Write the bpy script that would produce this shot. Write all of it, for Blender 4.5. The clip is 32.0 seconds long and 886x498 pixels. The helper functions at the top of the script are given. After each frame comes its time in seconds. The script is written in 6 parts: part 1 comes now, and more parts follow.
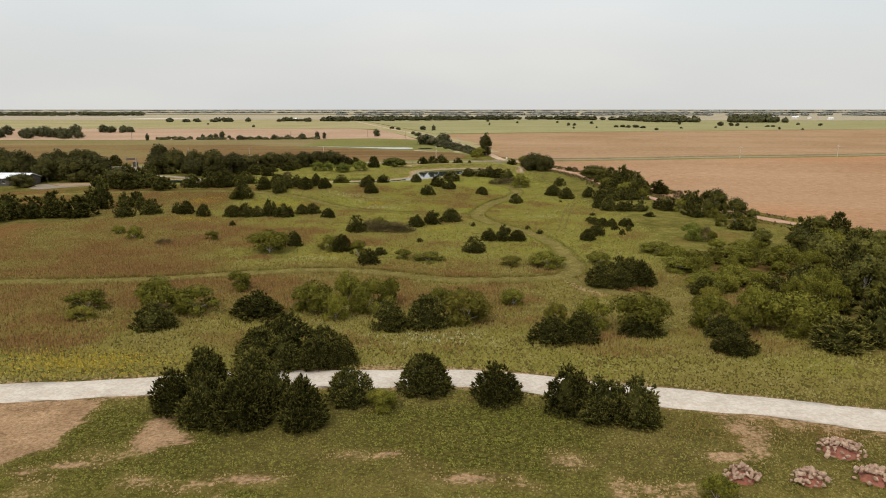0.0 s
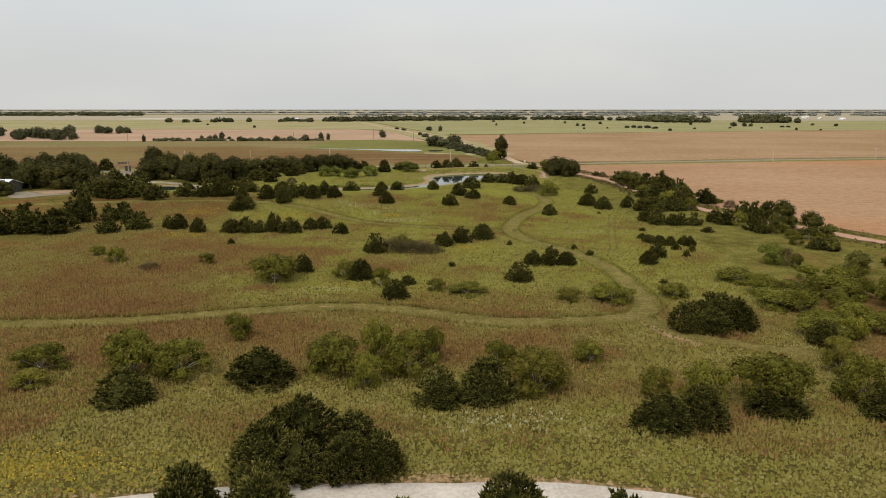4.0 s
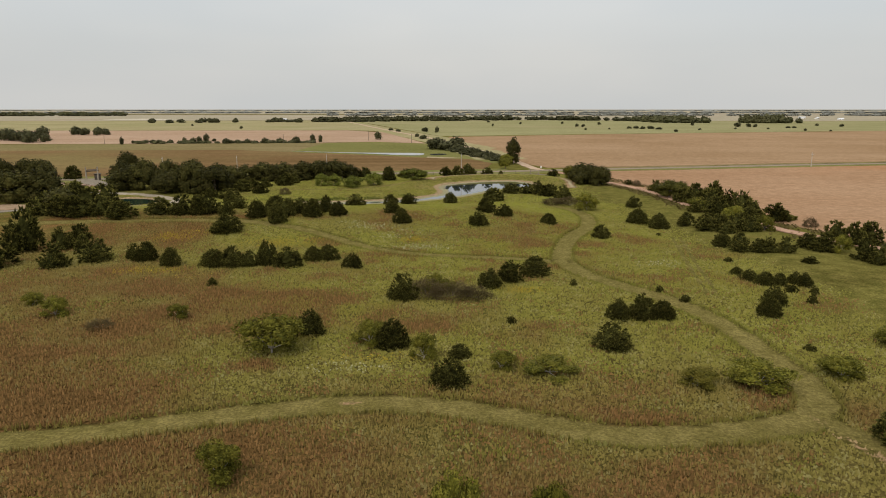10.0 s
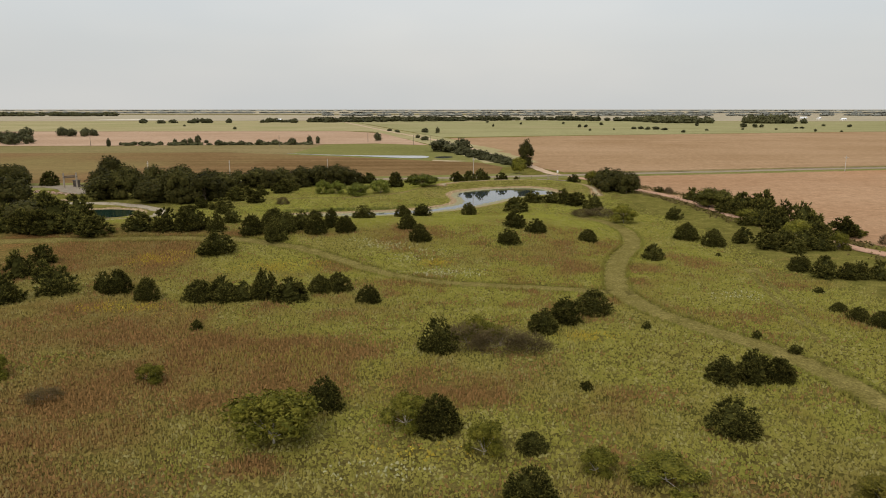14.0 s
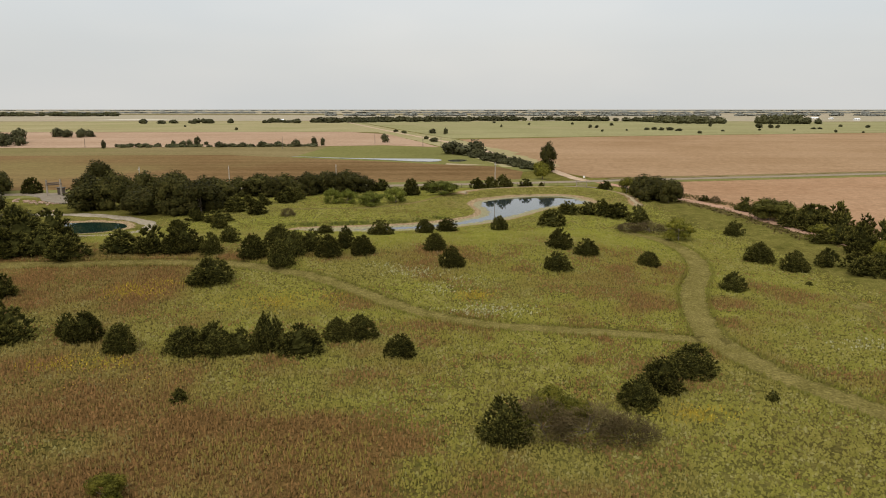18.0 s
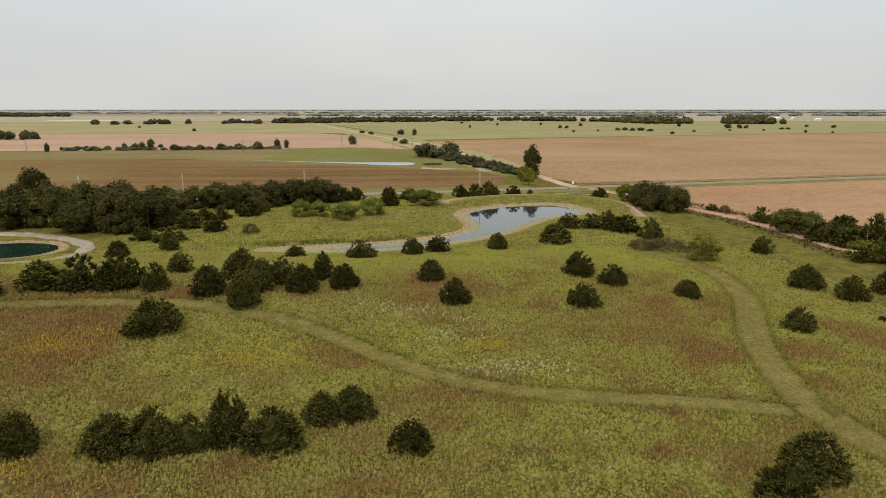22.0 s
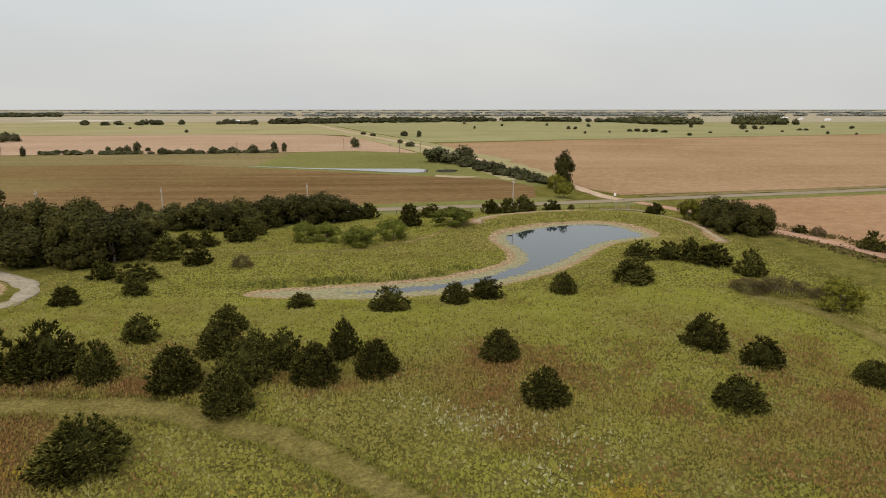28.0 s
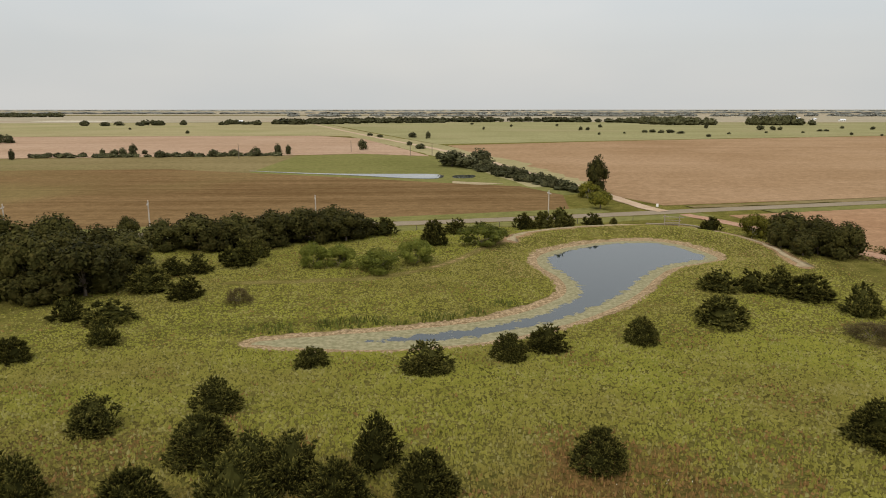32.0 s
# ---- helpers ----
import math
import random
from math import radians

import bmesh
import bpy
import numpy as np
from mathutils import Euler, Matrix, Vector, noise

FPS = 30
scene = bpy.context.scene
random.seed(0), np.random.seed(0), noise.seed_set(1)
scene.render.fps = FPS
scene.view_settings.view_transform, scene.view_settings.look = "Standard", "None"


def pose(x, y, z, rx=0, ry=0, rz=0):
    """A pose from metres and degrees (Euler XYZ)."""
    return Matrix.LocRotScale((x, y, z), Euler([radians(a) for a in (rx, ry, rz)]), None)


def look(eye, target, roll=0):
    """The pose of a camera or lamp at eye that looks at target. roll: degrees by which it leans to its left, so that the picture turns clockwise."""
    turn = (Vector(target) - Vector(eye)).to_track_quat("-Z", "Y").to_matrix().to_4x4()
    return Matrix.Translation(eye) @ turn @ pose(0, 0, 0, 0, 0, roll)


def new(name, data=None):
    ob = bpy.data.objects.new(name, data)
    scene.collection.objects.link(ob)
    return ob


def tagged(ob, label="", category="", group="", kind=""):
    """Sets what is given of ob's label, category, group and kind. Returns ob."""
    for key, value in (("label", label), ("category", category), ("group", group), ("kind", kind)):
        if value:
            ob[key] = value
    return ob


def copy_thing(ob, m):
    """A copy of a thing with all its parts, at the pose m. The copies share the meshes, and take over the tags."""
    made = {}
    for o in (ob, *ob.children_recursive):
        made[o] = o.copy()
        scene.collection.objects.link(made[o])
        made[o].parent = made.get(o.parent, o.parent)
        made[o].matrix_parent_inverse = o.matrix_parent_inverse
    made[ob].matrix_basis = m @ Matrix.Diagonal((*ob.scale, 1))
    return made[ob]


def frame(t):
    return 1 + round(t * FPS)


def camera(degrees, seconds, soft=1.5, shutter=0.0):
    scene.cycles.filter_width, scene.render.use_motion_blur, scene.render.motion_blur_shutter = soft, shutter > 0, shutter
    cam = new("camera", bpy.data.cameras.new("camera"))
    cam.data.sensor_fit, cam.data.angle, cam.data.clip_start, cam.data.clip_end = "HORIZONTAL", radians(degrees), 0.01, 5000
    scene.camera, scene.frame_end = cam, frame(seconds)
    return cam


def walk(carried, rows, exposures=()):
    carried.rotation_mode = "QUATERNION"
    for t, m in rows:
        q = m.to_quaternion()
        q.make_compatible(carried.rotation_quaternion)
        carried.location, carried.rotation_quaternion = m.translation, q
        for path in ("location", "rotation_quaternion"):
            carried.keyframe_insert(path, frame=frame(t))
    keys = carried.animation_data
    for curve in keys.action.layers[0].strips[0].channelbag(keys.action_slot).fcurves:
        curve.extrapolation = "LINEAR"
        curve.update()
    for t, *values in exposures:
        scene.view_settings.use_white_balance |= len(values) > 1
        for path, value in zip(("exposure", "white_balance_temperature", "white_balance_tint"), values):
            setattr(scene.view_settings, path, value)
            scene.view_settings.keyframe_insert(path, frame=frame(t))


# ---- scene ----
# A prairie park seen from the air: one terrain sheet, cedars, shrubs, ponds, roads and fields.
cam = camera(65.48, 32.0, soft=1.0)
PATH = [
    (0, pose(0.00, 0.00, 28.34, 78.41, 0, -0.00)),
    (1, pose(-1.65, 6.03, 28.34, 78.41, 0, 0.01)),
    (2, pose(-3.28, 11.89, 28.34, 78.41, 0, 0.01)),
    (3, pose(-4.90, 17.64, 28.34, 78.41, 0, 0.03)),
    (3.5, pose(-5.70, 20.48, 28.34, 78.41, 0, 0.05)),
    (5.5, pose(-8.87, 31.74, 28.35, 78.41, 0, 0.10)),
    (6, pose(-9.65, 34.54, 28.35, 78.41, 0, 0.14)),
    (7, pose(-11.20, 40.13, 28.36, 78.41, 0, 0.19)),
    (8, pose(-12.72, 45.73, 28.36, 78.41, 0, 0.22)),
    (8.5, pose(-13.48, 48.54, 28.37, 78.41, 0, 0.24)),
    (9, pose(-14.23, 51.34, 28.37, 78.41, 0, 0.26)),
    (9.5, pose(-14.98, 54.15, 28.37, 78.41, 0, -0.29)),
    (10, pose(-15.72, 56.97, 28.38, 78.41, 0, -0.96)),
    (10.5, pose(-16.45, 59.78, 28.38, 78.41, 0, -1.44)),
    (11, pose(-17.19, 62.60, 28.39, 78.41, 0, -1.52)),
    (12, pose(-18.63, 68.23, 28.40, 78.41, 0, -1.50)),
    (13, pose(-20.06, 73.88, 28.41, 78.41, 0, -1.46)),
    (14, pose(-21.46, 79.52, 28.42, 78.41, 0, -1.42)),
    (14.5, pose(-22.15, 82.34, 28.43, 78.41, 0, -1.41)),
    (16.5, pose(-24.83, 93.60, 28.46, 78.41, 0, -1.32)),
    (17, pose(-25.48, 96.41, 28.47, 78.41, 0, -1.28)),
    (18, pose(-26.75, 102.02, 28.50, 78.41, 0, -1.25)),
    (18.5, pose(-27.37, 104.83, 28.51, 78.41, 0, -1.27)),
    (19, pose(-27.99, 107.62, 28.52, 78.41, 0, -1.86)),
    (19.5, pose(-28.59, 110.42, 28.53, 78.41, 0, -2.60)),
    (20, pose(-29.18, 113.22, 28.54, 78.41, 0, -2.78)),
    (20.5, pose(-29.76, 116.01, 28.56, 78.41, 0, -3.05)),
    (21, pose(-30.32, 118.80, 28.57, 78.41, 0, -3.55)),
    (21.5, pose(-30.88, 121.59, 28.59, 78.41, 0, -3.98)),
    (22, pose(-31.42, 124.38, 28.60, 78.41, 0, -4.29)),
    (22.5, pose(-31.96, 127.18, 28.62, 78.41, 0, -4.40)),
    (23, pose(-32.48, 129.97, 28.63, 78.41, 0, -4.53)),
    (24, pose(-33.49, 135.56, 28.67, 78.41, 0, -4.79)),
    (25, pose(-34.45, 141.16, 28.71, 78.41, 0, -4.82)),
    (25.5, pose(-34.91, 143.97, 28.73, 78.41, 0, -4.79)),
    (27.5, pose(-36.70, 155.26, 28.81, 78.41, 0, -4.62)),
    (28, pose(-37.13, 158.10, 28.84, 78.41, 0, -4.58)),
    (29, pose(-37.99, 163.79, 28.89, 78.41, 0, -4.49)),
    (30, pose(-38.85, 169.50, 28.94, 78.41, 0, -4.42)),
    (31, pose(-39.75, 175.22, 28.99, 78.41, 0, -4.30)),
    (32, pose(-40.70, 180.95, 29.05, 78.41, 0, -4.30)),
]
walk(cam, PATH, [(0, 0.06), (3, 0.0), (6, -0.13), (9, -0.15), (13, -0.12), (18, -0.03), (25, -0.04), (29, -0.10), (32, -0.12)])

# ---------------------------------------------------------------- light
SUN_ELEV, SUN_TURN = 48.0, 205.0
world = bpy.data.worlds.new("overcast_sky")
scene.world = world
world.use_nodes = True
wn, wl = world.node_tree.nodes, world.node_tree.links
wn.clear()
sky = wn.new("ShaderNodeTexSky")
sky.sky_type, sky.sun_disc = "NISHITA", False
sky.sun_elevation, sky.sun_rotation = radians(SUN_ELEV), radians(SUN_TURN)
sky.air_density, sky.dust_density, sky.ozone_density = 1.0, 6.0, 1.0
bg_sky = wn.new("ShaderNodeBackground")
bg_sky.inputs["Strength"].default_value = 0.03
wl.new(sky.outputs[0], bg_sky.inputs["Color"])
# the cloud deck: a pale grey sheet, a little cooler to one side and mottled
coord = wn.new("ShaderNodeTexCoord")
cloud = wn.new("ShaderNodeTexNoise")
cloud.inputs["Scale"].default_value, cloud.inputs["Detail"].default_value = 2.2, 3.0
stretch = wn.new("ShaderNodeMapping")
stretch.inputs["Scale"].default_value = (1.0, 0.35, 3.0)
wl.new(coord.outputs["Generated"], stretch.inputs["Vector"])
wl.new(stretch.outputs["Vector"], cloud.inputs["Vector"])
deck = wn.new("ShaderNodeValToRGB")
deck.color_ramp.elements[0].position, deck.color_ramp.elements[0].color = 0.3, (0.635, 0.655, 0.655, 1)
deck.color_ramp.elements[1].position, deck.color_ramp.elements[1].color = 0.7, (0.725, 0.72, 0.695, 1)
wl.new(cloud.outputs["Fac"], deck.inputs["Fac"])
bg_deck = wn.new("ShaderNodeBackground")
# an overcast sky grows brighter from the haze at the horizon towards the zenith
high = wn.new("ShaderNodeSeparateXYZ")
wl.new(coord.outputs["Generated"], high.inputs[0])
rise = wn.new("ShaderNodeMapRange")
for nm, val in (("From Min", 0.08), ("From Max", 1.0), ("To Min", 0.93), ("To Max", 2.0)):
    rise.inputs[nm].default_value = val
wl.new(high.outputs["Z"], rise.inputs["Value"])
wl.new(rise.outputs[0], bg_deck.inputs["Strength"])
wl.new(deck.outputs["Color"], bg_deck.inputs["Color"])
both = wn.new("ShaderNodeAddShader")
wout = wn.new("ShaderNodeOutputWorld")
wl.new(bg_sky.outputs[0], both.inputs[0])
wl.new(bg_deck.outputs[0], both.inputs[1])
wl.new(both.outputs[0], wout.inputs["Surface"])

sun = new("sun", bpy.data.lights.new("sun", "SUN"))
sun.data.energy, sun.data.angle, sun.data.color = 1.1, radians(14), (1.0, 0.95, 0.87)
sd = Vector((math.sin(radians(SUN_TURN)) * math.cos(radians(SUN_ELEV)), math.cos(radians(SUN_TURN)) * math.cos(radians(SUN_ELEV)), math.sin(radians(SUN_ELEV))))
sun.matrix_world = look(tuple(sd * 300), (0, 0, 0))


# ---------------------------------------------------------------- node helpers
class Nodes:
    """A few shorthands for a node tree."""

    def __init__(self, tree):
        self.t, self.n, self.l = tree, tree.nodes, tree.links

    def put(self, kind, **inputs):
        node = self.n.new(kind)
        for k, v in inputs.items():
            self.give(node.inputs[k.replace("_", " ")], v)
        return node

    def give(self, socket, v):
        if hasattr(v, "is_output"):
            self.l.new(v, socket)
        else:
            socket.default_value = v

    def noise(self, scale, detail=3.0, rough=0.55, vector=None):
        n = self.put("ShaderNodeTexNoise", Scale=scale, Detail=detail, Roughness=rough)
        if vector is not None:
            self.l.new(vector, n.inputs["Vector"])
        return n.outputs["Fac"]

    def ramp(self, fac, lo, hi, a=0.0, b=1.0):
        m = self.n.new("ShaderNodeMapRange")
        m.interpolation_type = "SMOOTHSTEP"
        for k, v in (("Value", fac), ("From Min", lo), ("From Max", hi), ("To Min", a), ("To Max", b)):
            self.give(m.inputs[k], v)
        return m.outputs["Result"]

    def mix(self, fac, a, b):
        m = self.n.new("ShaderNodeMix")
        m.data_type = "RGBA"
        self.give(m.inputs[0], fac)
        self.give(m.inputs[6], (*a, 1) if isinstance(a, tuple) and len(a) == 3 else a)
        self.give(m.inputs[7], (*b, 1) if isinstance(b, tuple) and len(b) == 3 else b)
        return m.outputs[2]

    def math(self, op, a, b=0.0):
        m = self.n.new("ShaderNodeMath")
        m.operation = op
        self.give(m.inputs[0], a)
        self.give(m.inputs[1], b)
        return m.outputs[0]

    def scaled(self, colour, value):
        m = self.n.new("ShaderNodeVectorMath")
        m.operation = "SCALE"
        self.give(m.inputs[0], colour)
        self.give(m.inputs["Scale"], value)
        return m.outputs[0]


def material(name, rough=0.85, metal=0.0, spec=0.3):
    mat = bpy.data.materials.new(name)
    mat.use_nodes = True
    k = Nodes(mat.node_tree)
    bsdf = mat.node_tree.nodes["Principled BSDF"]
    bsdf.inputs["Roughness"].default_value, bsdf.inputs["Metallic"].default_value = rough, metal
    bsdf.inputs["Specular IOR Level"].default_value = spec
    return mat, k, bsdf


def bumped(k, bsdf, height, strength=0.4, distance=0.05):
    b = k.put("ShaderNodeBump", Strength=strength, Distance=distance)
    k.l.new(height, b.inputs["Height"])
    k.l.new(b.outputs[0], bsdf.inputs["Normal"])


def place_of(k):
    return k.put("ShaderNodeNewGeometry").outputs["Position"]


def two_tone(name, a, b, fine, broad, rough=0.85, bump=0.0, spec=0.25, third=None):
    """A plain worn surface: two colours mixed at two scales, a third in stains."""
    mat, k, bsdf = material(name, rough, 0.0, spec)
    p = place_of(k)
    n1, n2 = k.noise(fine, 4, 0.6, p), k.noise(broad, 3, 0.55, p)
    col = k.mix(k.ramp(k.math("ADD", k.math("MULTIPLY", n1, 0.6), k.math("MULTIPLY", n2, 0.4)), 0.32, 0.68), a, b)
    if third:
        col = k.mix(k.ramp(k.noise(broad * 2.3, 4, 0.6, p), 0.52, 0.72, 0.0, 0.7), col, third)
    k.l.new(col, bsdf.inputs["Base Color"])
    if bump:
        bumped(k, bsdf, n1, bump, 0.05)
    return mat


# ---------------------------------------------------------------- materials
def cover_colour(k):
    """The colour of the prairie's plant cover, from the cover masks that the terrain and the tufts carry."""
    p = place_of(k)
    fine, mid, broad = k.noise(1.9, 4, 0.65, p), k.noise(0.33, 4, 0.6, p), k.noise(0.045, 3, 0.55, p)
    speck = k.noise(3.4, 5, 0.75, p)
    a, b, c = (k.put("ShaderNodeAttribute") for _ in range(3))
    a.attribute_name, b.attribute_name, c.attribute_name = "cover_a", "cover_b", "cover_c"
    sa, sb, sc = (k.put("ShaderNodeSeparateColor", Color=n.outputs["Color"]) for n in (a, b, c))
    ragged = k.math("SUBTRACT", k.math("ADD", k.math("MULTIPLY", fine, 0.7), k.math("MULTIPLY", mid, 0.5)), 0.6)

    def mask(socket, lo=0.3, hi=0.65, rag=0.8):
        return k.ramp(k.math("ADD", socket, k.math("MULTIPLY", ragged, rag)), lo, hi)

    weeds, pale = k.noise(0.11, 5, 0.62, p), k.noise(0.75, 4, 0.7, p)
    col = k.mix(k.ramp(mid, 0.3, 0.7), (0.104, 0.088, 0.022), (0.186, 0.152, 0.044))
    col = k.mix(k.ramp(broad, 0.40, 0.66), col, k.mix(k.ramp(mid, 0.35, 0.65), (0.102, 0.094, 0.022), (0.160, 0.138, 0.034)))
    col = k.mix(k.math("MULTIPLY", mask(sb.outputs[2]), 0.85), col, k.mix(k.ramp(mid, 0.3, 0.7), (0.128, 0.128, 0.026), (0.204, 0.188, 0.046)))
    col = k.mix(k.ramp(weeds, 0.52, 0.68, 0.0, 0.55), col, (0.080, 0.080, 0.016))
    col = k.mix(k.ramp(pale, 0.56, 0.74, 0.0, 0.38), col, (0.258, 0.215, 0.068))
    col = k.mix(k.math("MULTIPLY", mask(sa.outputs[1], 0.32, 0.85, 1.2), 0.66), col, k.mix(k.ramp(fine, 0.35, 0.65), (0.148, 0.070, 0.025), (0.222, 0.112, 0.043)))
    col = k.mix(k.math("MULTIPLY", mask(sa.outputs[2], 0.5, 0.9, 1.3), 0.65), col, (0.309, 0.225, 0.020))
    col = k.mix(k.math("MULTIPLY", mask(sc.outputs[0], 0.6, 0.95, 1.5), 0.5), col, (0.371, 0.350, 0.180))
    col = k.mix(k.math("MULTIPLY", mask(sa.outputs[0], 0.3, 0.75, 0.7), 0.82), col, k.mix(k.ramp(mid, 0.3, 0.7), (0.164, 0.142, 0.039), (0.228, 0.194, 0.062)))
    col = k.mix(mask(sb.outputs[0], 0.42, 0.8, 1.7), col, k.mix(k.ramp(mid, 0.3, 0.7), (0.275, 0.180, 0.090), (0.400, 0.275, 0.145)))
    col = k.mix(mask(sb.outputs[1], 0.35, 0.65, 0.6), col, k.mix(k.ramp(fine, 0.3, 0.7), (0.270, 0.195, 0.095), (0.440, 0.340, 0.190)))
    col = k.mix(mask(sc.outputs[1], 0.4, 0.7, 0.9), col, k.mix(k.ramp(fine, 0.35, 0.65), (0.066, 0.068, 0.012), (0.128, 0.114, 0.026)))
    # dark band beside the trails: the shade of the taller grass, painted in
    col = k.mix(k.math("MULTIPLY", mask(sc.outputs[2], 0.4, 0.8, 0.6), 0.7), col, (0.072, 0.062, 0.016))
    tint = k.n.new("ShaderNodeVectorMath")
    tint.operation = "MULTIPLY"
    k.give(tint.inputs[0], col)
    tint.inputs[1].default_value = (0.99, 0.94, 1.02)
    # dark brown soil colour that paints in the shade of the gaps between tufts
    gap_shade = k.put("ShaderNodeAttribute")
    gap_shade.attribute_name = "gap_shade"
    return k.mix(k.math("MULTIPLY", gap_shade.outputs["Fac"], 0.26), tint.outputs[0], k.mix(k.ramp(fine, 0.3, 0.7), (0.034, 0.026, 0.010), (0.066, 0.050, 0.020))), fine, mid, speck


def herb_colour(k):
    """Colours of single plants: mixed greens, pale-leaved ones, russet bluestem, goldenrod and white-leaved herbs, as the cover masks say."""
    p = place_of(k)
    single = k.put("ShaderNodeNewGeometry").outputs["Random Per Island"]
    r2, r3 = k.math("FRACT", k.math("MULTIPLY", single, 37.7)), k.math("FRACT", k.math("MULTIPLY", single, 91.3))
    isl = k.math("ADD", k.math("MULTIPLY", single, 0.42), k.math("MULTIPLY", k.ramp(k.noise(0.75, 4, 0.65, p), 0.32, 0.68), 0.58))
    mid, broad, stand = k.noise(0.33, 4, 0.6, p), k.noise(0.045, 3, 0.55, p), k.noise(0.12, 4, 0.6, p)
    a, b, c = (k.put("ShaderNodeAttribute") for _ in range(3))
    a.attribute_name, b.attribute_name, c.attribute_name = "cover_a", "cover_b", "cover_c"
    sa, sb, sc = (k.put("ShaderNodeSeparateColor", Color=n.outputs["Color"]) for n in (a, b, c))

    def when(draw, share):
        return k.math("LESS_THAN", draw, share)

    col = k.mix(isl, (0.112, 0.094, 0.021), (0.214, 0.176, 0.050))
    col = k.mix(sb.outputs[2], col, k.mix(isl, (0.146, 0.148, 0.022), (0.238, 0.230, 0.042)))
    col = k.mix(k.ramp(stand, 0.48, 0.66, 0.0, 0.75), col, k.mix(isl, (0.094, 0.100, 0.014), (0.190, 0.182, 0.034)))
    col = k.mix(k.ramp(broad, 0.46, 0.66, 0.0, 0.45), col, (0.165, 0.130, 0.040))
    col = k.mix(k.math("MULTIPLY", when(r2, k.ramp(mid, 0.42, 0.7, 0.02, 0.40)), 0.5), col, k.mix(r3, (0.230, 0.208, 0.080), (0.290, 0.262, 0.118)))
    rust = k.mix(r2, (0.096, 0.053, 0.020), (0.210, 0.110, 0.043))
    col = k.mix(k.math("MULTIPLY", k.ramp(sa.outputs[1], 0.12, 0.85), 0.52), col, rust)
    red = k.math("ADD", sa.outputs[1], k.math("SUBTRACT", k.ramp(stand, 0.38, 0.62, 0.0, 0.95), 0.74))
    col = k.mix(k.math("MULTIPLY", when(r3, red), 0.8), col, rust)
    col = k.mix(k.math("MULTIPLY", when(r2, k.math("MULTIPLY", sa.outputs[2], 0.62)), 0.75), col, k.mix(isl, (0.215, 0.160, 0.018), (0.310, 0.222, 0.024)))
    col = k.mix(k.math("MULTIPLY", when(r2, k.math("MULTIPLY", sc.outputs[0], 0.45)), 0.75), col, k.mix(r3, (0.250, 0.248, 0.130), (0.350, 0.342, 0.215)))
    # plants at the trail edge, darkened with the same painted shade
    col = k.mix(k.math("MULTIPLY", sc.outputs[2], 0.75), col, k.mix(isl, (0.070, 0.072, 0.012), (0.120, 0.116, 0.022)))
    col = k.mix(k.math("MULTIPLY", sa.outputs[0], 0.85), col, k.mix(isl, (0.158, 0.142, 0.034), (0.205, 0.180, 0.050)))
    col = k.mix(k.math("MULTIPLY", sc.outputs[1], 0.85), col, k.mix(isl, (0.056, 0.072, 0.011), (0.158, 0.158, 0.026)))
    straw = k.mix(isl, (0.230, 0.155, 0.070), (0.330, 0.235, 0.120))
    col = k.mix(k.ramp(k.math("ADD", sb.outputs[0], k.math("MULTIPLY", k.math("SUBTRACT", r2, 0.5), 0.4)), 0.1, 0.6), col, straw)
    return col


MAT = {}


